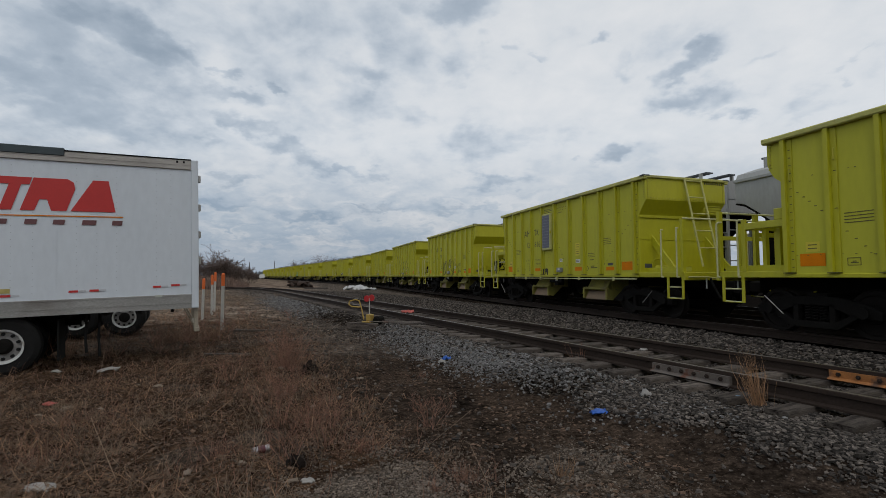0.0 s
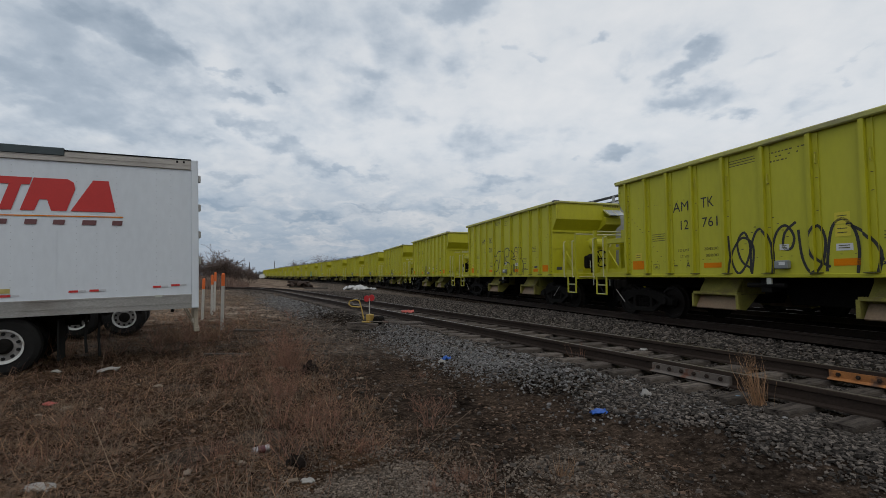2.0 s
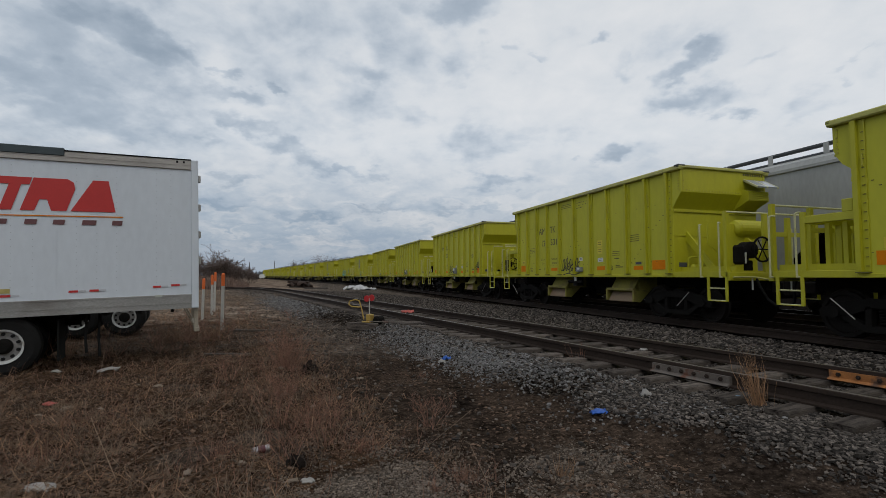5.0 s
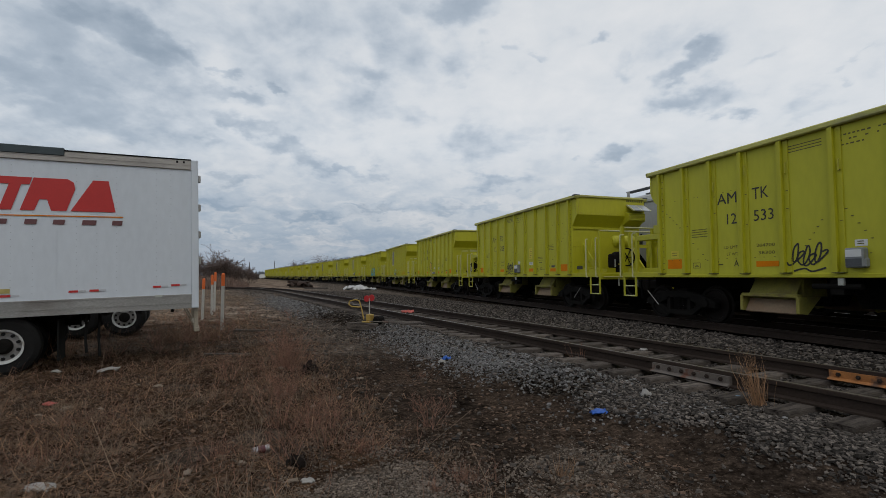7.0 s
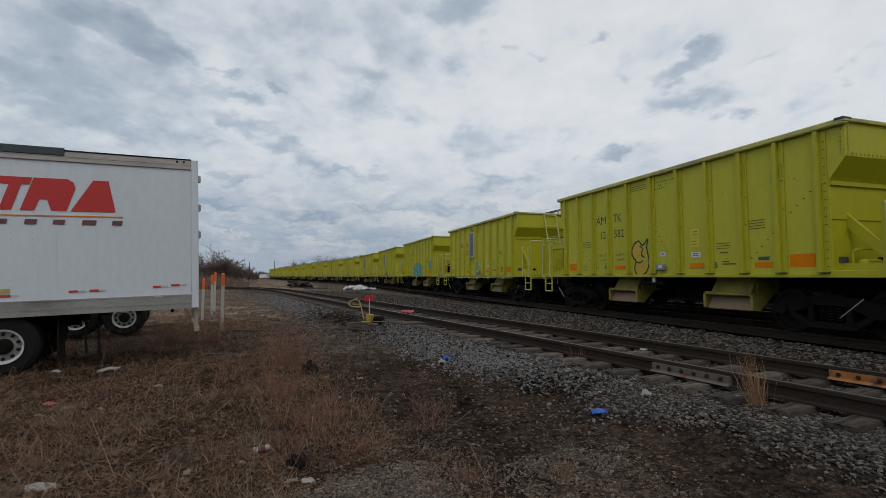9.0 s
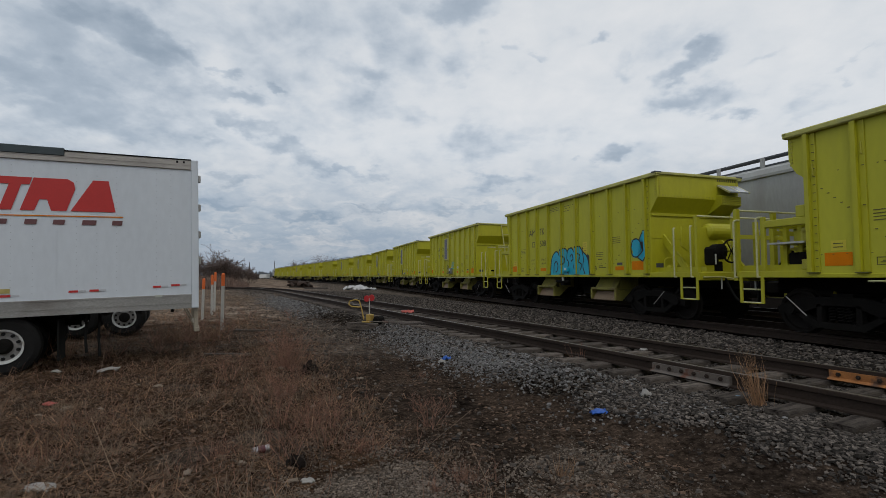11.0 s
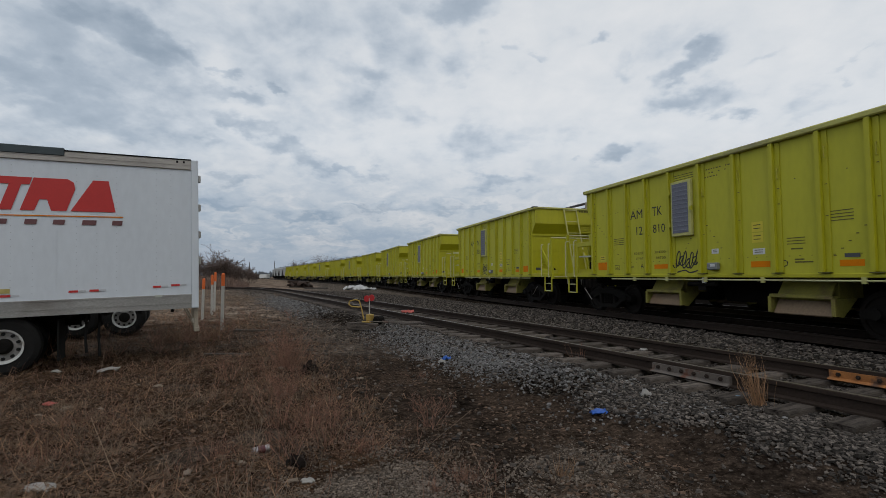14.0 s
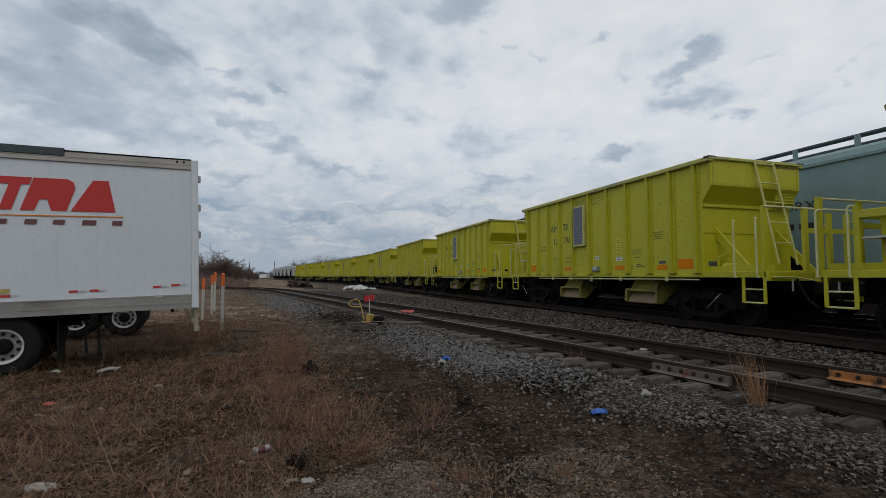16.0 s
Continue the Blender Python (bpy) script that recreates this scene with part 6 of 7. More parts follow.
def trailer_marks(tr):
    """Places are metres ahead of the rear and above the underside; the seen side looks to -y."""
    def slab(name, outline, mat, y=-0.010, label=""):
        bm = bm_new()
        extrude(bm, [(-a, y, b) for a, b in outline], (0, -0.003, 0))
        return part(name, bm, mat, tr, label)
    z0, z1 = 1.89, 2.48
    flat = -0.0085
    slab("red_shape", [(3.10, z1 - 0.13), (2.55, z1 - 0.13), (2.51, z1), (3.07, z1)], RED, flat, "plain red slanted shape")
    slab("red_shape", [(2.97, z0), (2.83, z1 - 0.13), (2.66, z1 - 0.13), (2.80, z0)], RED, flat, "plain red slanted shape")
    slab("red_shape", [(3.75, z0), (3.60, z1), (3.20, z1), (3.35, z0)], RED, flat, "plain red slanted shape")
    slab("red_shape", [(2.68, z0), (2.49, z1), (2.00, z1), (1.91, z1 - 0.06), (1.89, z1 - 0.18), (2.02, z0), (2.24, z0), (2.30, z0 + 0.20), (2.41, z0 + 0.20), (2.48, z0)], RED, flat, "plain red slanted shape")
    slab("red_shape", [(1.96, z0), (1.62, z1), (1.38, z1), (1.27, z0)], RED, flat, "plain red wedge shape")
    slab("orange_line", [(6.0, 1.775), (1.15, 1.79), (1.15, 1.81), (6.0, 1.795)], ORANGE, label="thin orange line")
    grey = material("dark_maroon_vinyl", (0.13, 0.05, 0.05), 0.5, 0, 0.1, 4)
    for a, b in ((3.02, 2.86), (2.62, 2.45), (2.22, 2.05), (1.79, 1.58), (1.33, 1.17)):
        slab("lettering_bar", [(a, 1.64), (a - 0.015, 1.73), (b - 0.015, 1.73), (b, 1.64)], grey)
    for a, b, z in ((1.98, 1.84, 0.395), (1.67, 1.53, 0.40), (0.66, 0.52, 0.43), (0.35, 0.20, 0.45), (2.94, 2.79, 0.355), (3.4, 3.25, 0.35)):
        slab("reflector", [(a, z), (a, z + 0.04), (b, z + 0.04), (b, z)], RED, label="red reflective strip")
        slab("reflector", [(b - .01, z + .004), (b - .01, z + 0.038), (b - 0.12, z + 0.038), (b - 0.12, z + .004)], STRIP, label="white reflective strip")
    slab("label_plate", [(2.98, 0.42), (2.98, 0.50), (2.80, 0.50), (2.80, 0.42)], OLDLABEL)
    slab("label_plate", [(1.90, 0.13), (1.90, 0.24), (1.58, 0.24), (1.58, 0.13)], ALU, -0.038)
    slab("label_plate", [(0.62, 0.24), (0.62, 0.29), (0.50, 0.29), (0.50, 0.24)], GALV, -0.038)
    for a in (2.18, 0.94, 3.40, 0.16, 4.62):
        bm = bm_new()
        rbox(bm, a - 0.03, a + 0.03, -0.004, 0.002, 0.28, 2.80)
        for i in range(40):
            z = 0.34 + i * 0.062
            for d in (-0.02, 0.02):
                rbox(bm, a + d - .006, a + d + .006, -0.009, 0, z, z + .012)
        part("panel_seam", bm, WHITEPAINT, tr)
    bm = bm_new()
    rnd = random.Random(8)
    for a in (0.35, 0.60, 1.25, 1.56, 1.87, 2.5, 2.8):
        for i in range(20):
            z = 0.40 + i * 0.12
            rbox(bm, a - .006, a + .006, -0.006, 0, z, z + .012)
    tagged(part("rivets", bm, RIVETGREY, tr), kind="stuff")
    for a in (3.75, 1.0):
        bm = bm_new()
        rbox(bm, 2.15, 2.17, 0.15, 0.75, -0.85, -0.1) if a < 2 else rbox(bm, 5.2, 5.22, 0.15, 0.75, -0.85, -0.1)
        part("mud_flap", bm, RUBBER, tr)
    for a, b, c in ((1.75, 0.3, -0.75), (1.55, 0.35, -0.85)):
        bm = bm_new()
        pipe(bm, [(-a, b, 0.0), (-a - .02, b, -0.5), (-a, b, c)], 0.025, 6)
        part("air_line", bm, RUBBER, tr)


trailer_marks(trailer)


# ---- small trackside things ----
def drop(x, y, up=0.0, rz=0.0, rx=0.0, ry=0.0):
    return pose(x, y, float(ground_z(x, y)) + up, rx, ry, rz)


YELLOWP = material("chipped_yellow_paint", (0.38, 0.25, 0.05), 0.6, 0, 0.2, 8, stain=(0.2, 0.1, 0.04), stain_at=(0.58, 0.7))
REDP = material("red_target_paint", (0.42, 0.02, 0.02), 0.5, 0, 0.15, 6)
STAKEW = material("white_marker_plastic", (0.40, 0.385, 0.35), 0.6, 0, 0.12, 4, stain=(0.3, 0.26, 0.22), stain_at=(0.55, 0.8))
STAKEO = material("orange_marker_cap", (0.62, 0.12, 0.02), 0.6, 0, 0.12, 4)
OLDWOOD = material("old_grey_timber", (0.075, 0.062, 0.052), 0.9, 0, 0.35, 4, 0.5, 30, stretch=(1, 8, 8))
RUSTDARK = material("dark_rusty_scrap", (0.035, 0.020, 0.013), 0.9, 0, 0.35, 3, 0.3, 20)
RUSTPLATE = material("bright_rust_steel", (0.33, 0.13, 0.035), 0.8, 0.1, 0.35, 5, 0.3, 40, stain=(0.10, 0.05, 0.03), stain_at=(0.5, 0.65))
JOINTGREY = material("weathered_joint_steel", (0.135, 0.113, 0.096), 0.7, 0.2, 0.3, 5, 0.3, 40, stain=(0.12, 0.05, 0.03), stain_at=(0.55, 0.65))


def marker_post(x, y, top, lean=0.0):
    z = float(ground_z(x, y))
    post = holder("marker_post", "white plastic utility marker post with an orange cap", "marker post", pose(x, y, z, 0, lean, random.uniform(0, 90)), "marker posts")
    h = top - z
    bm = bm_new()
    lathe(bm, [(-0.3, 0.05), (h - 0.42, 0.05)], 14, "z")
    part("post", bm, STAKEW, post, smooth=False)
    bm = bm_new()
    lathe(bm, [(h - 0.42, 0.057), (h - 0.06, 0.057), (h - 0.02, 0.045), (h, 0.02)], 14, "z")
    part("cap", bm, STAKEO, post, "orange plastic cap")


marker_post(-7.17, 15.8, 1.70)
marker_post(-9.75, 20.5, 1.66, -0.5)
marker_post(-10.35, 22.0, 1.78, 0.4)
marker_post(-9.2, 18.6, 1.52, 0.6)


def switch_stand(x, y):
    st = holder("switch_stand", "hand-thrown switch stand with yellow lever and red targets", "switch stand", pose(x, y, float(ground_z(x, y)) + 0.10, 0, 0, -25))
    st.scale = (0.82, 0.82, 0.82)
    for dy in (-0.28, 0.28):
        bm = bm_new()
        box(bm, -0.46, 0.7, dy - 0.11, dy + 0.11, -0.14, 0.10, 0.02)
        part("timber", bm, TIE, st)
    bm = bm_new()
    box(bm, 0.02, 0.36, -0.2, 0.2, 0.10, 0.14, 0.01)
    box(bm, 0.12, 0.32, -0.12, 0.12, 0.14, 0.38, 0.03)
    part("base", bm, YELLOWP, st)
    bm = bm_new()
    rod(bm, (0.2, 0, 0.3), (0.2, 0, 0.92), 0.018, 8)
    part("mast", bm, STAKEW, st)
    for dx in (-0.11, 0.09):
        bm = bm_new()
        lathe(bm, [(-0.012, 0.115), (0.012, 0.115)], 8, "y")
        for v in bm.verts:
            v.co += Vector((0.2 + dx, 0.02 * dx, 0.92 + dx * 0.15))
        part("target", bm, REDP, st, "red target disc")
    bm = bm_new()
    pipe(bm, [(-0.02, 0, 0.18), (-0.12, 0, 0.55), (-0.22, 0, 0.82), (-0.38, 0, 0.86), (-0.62, 0, 0.80), (-0.66, 0, 0.70), (-0.55, 0, 0.62), (-0.25, 0, 0.60), (-0.17, 0, 0.62)], 0.024, 8)
    part("lever", bm, YELLOWP, st, "yellow looped throw lever")
    bm = bm_new()
    lathe(bm, [(-0.2, 0.09), (-0.15, 0.14), (0.15, 0.14), (0.2, 0.09)], 12, "y")
    for v in bm.verts:
        v.co += Vector((0.52, 0.1, 0.18))
    part("spring_drum", bm, BLACKSTEEL, st)
    bm = bm_new()
    rod(bm, (0.3, 0.05, 0.14), (2.4, 0.35, 0.16), 0.02, 6)
    rod(bm, (0.3, -0.15, 0.14), (2.3, 0.1, 0.14), 0.02, 6)
    part("throw_rod", bm, JOINTGREY, st)


switch_stand(-2.22, 13.75)


def joint_bar(cx, cy, side, length, mat, label):
    """A bolted bar against a rail's web; side: metres from the siding's centre line."""
    h = HEAD_NEAR
    ob = holder("joint_bar", label, "joint bar", pose(cx, cy, RAIL_Z, 0, 0, math.degrees(h)))
    d = -1
    bm = bm_new()
    extrude(bm, [(d * 0.085, -length / 2, -0.165), (d * 0.12, -length / 2, -0.150), (d * 0.065, -length / 2, -0.125), (d * 0.065, -length / 2, -0.045), (d * 0.012, -length / 2, -0.048), (d * 0.012, -length / 2, -0.15)], (0, length, 0))
    part("bar", bm, mat, ob)
    n = int(length / 0.17)
    for i in range(n):
        y = -length / 2 + 0.1 + i * (length - 0.2) / max(1, n - 1)
        bm = bm_new()
        lathe(bm, [(-0.05, 0.026), (-0.082, 0.026)], 6, "x")
        rod(bm, (-0.08, 0, 0), (-0.10, 0, 0), 0.014, 6)
        for v in bm.verts:
            v.co += Vector((0, y, -0.088))
        part("bolt", bm, RAILSIDE, ob)


def on_siding(y, side):
    return 7.02 - 0.509 * y + side * math.cos(HEAD_NEAR), y + side * math.sin(HEAD_NEAR)


a = on_siding(6.42, -0.7525)
joint_bar(a[0], a[1], -0.7525, 1.05, JOINTGREY, "bolted grey steel joint bar on the siding rail")
a = on_siding(5.25, 0.7525)
joint_bar(a[0], a[1], 0.7525, 1.0, RUSTPLATE, "orange-rusted joint bar on the siding rail")


def crumple(name, label, x, y, size, mat, seed, flat=0.35, up=0.0, category="litter", turn=0.0):
    """A crumpled scrap: a small torn sheet, folded and lumpy."""
    r = random.Random(seed)
    bm = bm_new()
    n = 7
    g = [[None] * n for i in range(n)]
    for i in range(n):
        for j in range(n):
            u, v = i / (n - 1) - 0.5, j / (n - 1) - 0.5
            k = 1 - 0.35 * (u * u + v * v) * 2 + r.uniform(-.12, .12)
            z = flat * size * (0.55 * (1 - (abs(u) + abs(v))) + r.uniform(-0.22, 0.3))
            g[i][j] = bm.verts.new((u * size * k, v * size * 0.55 * k, max(0.0, z)))
    for i in range(n - 1):
        for j in range(n - 1):
            bm.faces.new((g[i][j], g[i + 1][j], g[i + 1][j + 1], g[i][j + 1]))
    ex = bmesh.ops.extrude_face_region(bm, geom=bm.faces[:])
    for e in ex["geom"]:
        if isinstance(e, bmesh.types.BMVert):
            e.co.z += 0.006 + size * 0.02
    return thing(name, bm, mat, label, category, drop(x, y, up, turn), smooth=True)


CLOD = material("dark_clod_earth", (0.016, 0.012, 0.010), 0.95, 0, 0.5, 12, 1.0, 40, gloss=0.1)
BLUEPL = material("blue_plastic", (0.02, 0.10, 0.42), 0.4, 0, 0.15, 8)
WHITEPL = material("white_paper", (0.31, 0.295, 0.27), 0.7, 0, 0.25, 8, stain=(0.16, 0.13, 0.10), stain_at=(0.55, 0.75))
WHITESHEET = material("white_plastic_sheeting", (0.52, 0.51, 0.50), 0.5, 0, 0.2, 3, stain=(0.30, 0.28, 0.26), stain_at=(0.55, 0.75))
REDPL = material("faded_red_plastic", (0.40, 0.08, 0.06), 0.6, 0, 0.15, 8)
crumple("blue_wrapper", "crumpled blue plastic wrapper on the gravel edge", 1.73, 5.44, 0.24, BLUEPL, 1, 0.3, turn=10)
crumple("blue_bag", "small blue plastic bag on gravel", 0.06, 8.85, 0.22, BLUEPL, 2, 0.5)
crumple("white_cup", "crushed white paper cup on gravel", -0.02, 8.72, 0.16, WHITEPL, 3, 0.6)
crumple("red_tarp_scrap", "red plastic scrap beside the siding rail", -1.22, 16.9, 0.55, REDPL, 4, 0.3, 0.04)
crumple("red_wrapper", "small red wrapper among dry weeds", -5.2, 6.5, 0.20, REDPL, 5, 0.3)
crumple("paper_scrap", "dirty white paper scrap in the weeds", -3.05, 3.75, 0.28, WHITEPL, 6, 0.2)
crumple("paper_scrap", "torn white paper strip among dry weeds", -6.05, 8.85, 0.42, WHITEPL, 7, 0.25, turn=35)
crumple("paper_scrap", "white paper scrap beside the trailer wheel", -6.95, 8.8, 0.22, WHITEPL, 8, 0.3)
crumple("paper_scrap", "small white scrap on dark earth", -1.05, 3.85, 0.13, WHITEPL, 9, 0.3)
crumple("paper_scrap", "white scrap lying on a railway tie", 3.48, 8.43, 0.20, WHITEPL, 10, 0.25, 0.05)
crumple("white_stone", "pale flat stone in the gravel", 2.29, 5.55, 0.15, material("pale_grey_stone", (0.27, 0.255, 0.235), 0.9, 0, 0.3, 10), 11, 0.7)
crumple("blue_scrap", "pale blue plastic scrap beside a tie", 3.14, 5.25, 0.2, material("pale_blue_plastic", (0.10, 0.17, 0.24), 0.5, 0, 0.2, 8), 12, 0.3, 0.02)
crumple("white_sheeting", "heap of torn white plastic sheeting between the tracks", -8.3, 46.5, 2.3, WHITESHEET, 13, 0.30, turn=-10)
crumple("white_sheeting", "torn white plastic sheeting between the tracks", -7.3, 45.8, 1.5, WHITESHEET, 14, 0.3, turn=30)
for i, (dx, dy, size) in enumerate(((-1.1, 0.3, 1.1), (-0.2, -0.5, 0.9), (0.6, 0.2, 1.2), (1.5, -0.2, 0.8))):
    crumple("white_sheeting", "crumpled heap of torn white plastic sheeting", -8.0 + dx, 46.2 + dy, size, WHITESHEET, 130 + i, 0.45, turn=40 * i)
for i, (dx, dy, size) in enumerate(((-1.1, -0.5, 1.2), (0.1, -0.7, 1.5), (1.1, -0.4, 1.0), (0.4, -0.2, 1.3))):
    crumple("rusty_scrap", "crumpled rusty scrap on a dumped heap of ties", -16.5 + dx, 56.6 + dy, size, RUSTDARK, 140 + i, 0.55, 0.1 + 0.12 * (i % 2), "scrap", 55 * i)
crumple("earth_clod", "dark clod of earth in the weeds", -2.14, 7.95, 0.30, CLOD, 15, 0.9, category="clod")
crumple("earth_clod", "dark charred lump among dry weeds", -1.22, 4.1, 0.20, CLOD, 16, 0.9, category="clod")


def drink_can(x, y):
    ob = holder("drink_can", "dented silver and red drink can lying in weeds", "can", drop(x, y, 0.035, 38, 0, 0))
    bm = bm_new()
    lathe(bm, [(-0.075, 0.026), (-0.07, 0.033), (0.062, 0.033), (0.075, 0.027)], 20, "x")
    part("shell", bm, material("bare_aluminium", (0.35, 0.33, 0.33), 0.35, 0.7, 0.2, 20), ob)
    bm = bm_new()
    lathe(bm, [(-0.035, 0.0338), (0.03, 0.0338)], 20, "x")
    part("printed_band", bm, material("maroon_can_print", (0.10, 0.03, 0.035), 0.4, 0.2, 0.3, 20), ob, "maroon printed band")


drink_can(-1.62, 4.4)



def timber(x, y, length, w, h, turn, label, name="timber_baulk", roll=0.0, up=0.0, mat=None):
    bm = bm_new()
    box(bm, -length / 2, length / 2, -w / 2, w / 2, 0, h, min(w, h) * 0.12)
    for v in bm.verts:
        v.co += Vector((random.uniform(-.02, .02), random.uniform(-.01, .01), random.uniform(-.008, .008)))
    return thing(name, bm, mat or OLDWOOD, label, "timber", drop(x, y, up, turn, roll))


heap = random.Random(12)                                  # dumped ties, one across the other
for i, (dx, z, turn, roll) in enumerate(((-1.0, 0.0, 8, 0), (0.1, 0.0, -12, 0), (1.0, 0.0, 24, 0), (-0.9, 0.25, -16, 3), (0.2, 0.25, 14, -4), (-0.7, 0.5, 6, 5), (0.6, 0.48, -30, 8), (-1.1, 0.52, 38, -6), (0.9, 0.22, -48, 10))):
    timber(-16.55 + dx * 0.75, 56.8 + heap.uniform(-.3, .3), heap.uniform(1.0, 1.6), 0.26, 0.26, turn, "dark rotten railway tie dumped on a heap", roll=roll, up=z, mat=RUSTDARK if i % 4 else OLDWOOD)
timber(-13.2, 50.5, 2.4, 0.2, 0.16, 5, "loose dark tie lying between the tracks")
timber(-4.57, 10.45, 1.1, 0.07, 0.03, 2, "thin weathered board in the weeds", "board")
timber(-5.6, 15.0, 1.7, 0.1, 0.05, -3, "thin weathered board in the weeds", "board")


# ---- dry plants ----
STRAW = material("dry_straw", (0.225, 0.138, 0.085), 0.9, 0, 0.25, 8, random_hue=0.58, gloss=0.12)
RUSSET = material("russet_dead_weed", (0.212, 0.108, 0.071), 0.9, 0, 0.25, 8, random_hue=0.5)
TANGRASS = material("tan_tall_grass", (0.33, 0.185, 0.095), 0.85, 0, 0.2, 8, random_hue=0.35)
PALETWIG = material("pale_dry_twig", (0.170, 0.118, 0.078), 0.9, 0, 0.25, 8, random_hue=0.45)
TWIG = material("grey_brown_twig", (0.075, 0.054, 0.042), 0.9, 0, 0.3, 8, random_hue=0.3)
LEAF = material("dead_leaf", (0.098, 0.064, 0.044), 0.9, 0, 0.3, 8, random_hue=0.62, gloss=0.12)


def blades_mesh(name, base, tip, width, mat, bend=0.25, seed=1):
    """Thin tapered stems from base to tip, each bent once, three-sided at the foot."""
    rnd = np.random.RandomState(seed)
    n = len(base)
    mid = (base + tip) / 2 + rnd.normal(0, 1, (n, 3)) * (np.linalg.norm(tip - base, axis=1) * bend * 0.3)[:, None]
    mid[:, 2] = np.maximum(mid[:, 2], base[:, 2])
    a = rnd.uniform(0, 6.28, n)
    s1 = np.stack([np.cos(a), np.sin(a), 0 * a], -1) * width[:, None]
    s2 = np.stack([np.cos(a + 2.1), np.sin(a + 2.1), 0 * a], -1) * width[:, None]
    V = np.stack([base, base + s1, base + s2, mid, mid + s1 * .7, mid + s2 * .7, tip], 1).reshape(-1, 3)
    pat = np.array([(0, 1, 4), (0, 4, 3), (1, 2, 5), (1, 5, 4), (2, 0, 3), (2, 3, 5), (3, 4, 6), (4, 5, 6), (5, 3, 6)])
    F = (pat[None] + 7 * np.arange(n)[:, None, None]).reshape(-1, 3)
    me = bpy.data.meshes.new(name)
    me.vertices.add(len(V))
    me.vertices.foreach_set("co", V.reshape(-1))
    me.loops.add(F.size)
    me.loops.foreach_set("vertex_index", F.reshape(-1))
    me.polygons.add(len(F))
    me.polygons.foreach_set("loop_start", np.arange(0, F.size, 3))
    me.polygons.foreach_set("loop_total", np.full(len(F), 3))
    me.update(calc_edges=True)
    me.shade_flat()
    me.materials.append(mat)
    return me


def weed_field():
    rnd = np.random.RandomState(5)

    def place(n, far, power):
        y = 2.2 + far * rnd.uniform(0, 1, n) ** power
        x = rnd.uniform(-1.02, 0.12, n) * y
        m = n // 4
        x = np.concatenate([x, rnd.uniform(-13, 1.2, m)])
        y = np.concatenate([y, rnd.uniform(-5, 12, m)])
        edge = -0.20 - 0.36 * (y - 4) + 0.45 * ripple(x * 0.8, y * 0.8)
        keep = x < edge + rnd.normal(0, 0.28, len(x))
        bald = np.exp(-((x + 0.5 + 0.25 * (y - 3.7)) / 0.65) ** 2 - ((y - 3.7) / 0.75) ** 2)
        bald = np.maximum(bald, np.exp(-((x + 2.3) / 0.45) ** 2 - ((y - 4.4) / 0.33) ** 2))
        bald = np.maximum(bald, np.exp(-((x + 1.85) / 0.33) ** 2 - ((y - 4.95) / 0.33) ** 2))
        keep &= rnd.uniform(0, 1, len(x)) > 1.1 * smooth(0.25, 0.6, bald)
        return x[keep], y[keep]
    # matted straw and twigs lying about
    x, y = place(66000, 17, 1.45)
    mat_of = 0.45 + 0.5 * ripple(x * 1.3 + 3, y * 1.3) + 0.45 * np.sin(7 * x + 5 * y) * np.sin(6 * y - 4 * x)
    k = rnd.uniform(0, 1, len(x)) < 0.02 + 0.98 * np.clip(1.25 * mat_of - 0.12, 0, 1)
    x, y = x[k], y[k]
    n = len(x)
    b = np.stack([x, y, ground_z(x, y) + 0.005], -1)
    a, L = rnd.uniform(0, 6.28, n), 0.03 + 0.24 * rnd.uniform(0, 1, n) ** 2.2
    t = b + np.stack([np.cos(a) * L, np.sin(a) * L, rnd.uniform(0.0, 0.4, n) * L], -1)
    tagged(new("matted_straw", blades_mesh("matted_straw", b, t, rnd.uniform(0.0016, 0.0056, n), STRAW, 1.0, 2)), "matted dry straw and twigs over the earth", "dry grass", kind="stuff")
    # sparse straw and bark bits over the bare strip
    n = 26000
    y = 2.4 + 14 * rnd.uniform(0, 1, n) ** 1.6
    x = rnd.uniform(-0.62, 0.62, n) * y
    k = (near_q(x, y) < -2.1) & (x > -0.6 - 0.36 * (y - 4)) & (rnd.uniform(0, 1, n) > 0.8 * np.exp(-((x - 0.13 - 0.155 * (7.16 - y)) / 0.4) ** 2)) & (rnd.uniform(0, 1, n) < np.clip(0.40 + 0.6 * ripple(x * 1.1 + 2, y * 1.1), 0.05, 1))
    x, y = x[k], y[k]
    n = len(x)
    b = np.stack([x, y, ground_z(x, y) + 0.004], -1)
    a, L = rnd.uniform(0, 6.28, n), 0.02 + 0.10 * rnd.uniform(0, 1, n) ** 2.0
    t = b + np.stack([np.cos(a) * L, np.sin(a) * L, rnd.uniform(0.0, 0.2, n) * L], -1)
    tagged(new("strewn_straw", blades_mesh("strewn_straw", b, t, rnd.uniform(0.002, 0.007, n), LEAF, 0.6, 31)), "sparse straw and bark bits trodden into dark earth", "leaf litter", kind="stuff")
    # trodden leaf flakes over the bare strip and the weeds
    n = 30000
    y = 2.6 + 13 * rnd.uniform(0, 1, n) ** 1.5
    x = rnd.uniform(-0.95, 0.5, n) * y
    k = (near_q(x, y) < -2.2) & (rnd.uniform(0, 1, n) < np.clip(0.30 + 0.55 * ripple(x * 0.9 + 5, y * 0.9), 0.04, 1))
    x, y = x[k], y[k]
    n = len(x)
    a, s = rnd.uniform(0, 6.28, n), 0.010 + 0.030 * rnd.uniform(0, 1, n) ** 2.5
    c = np.stack([x, y, ground_z(x, y) + 0.004], -1)
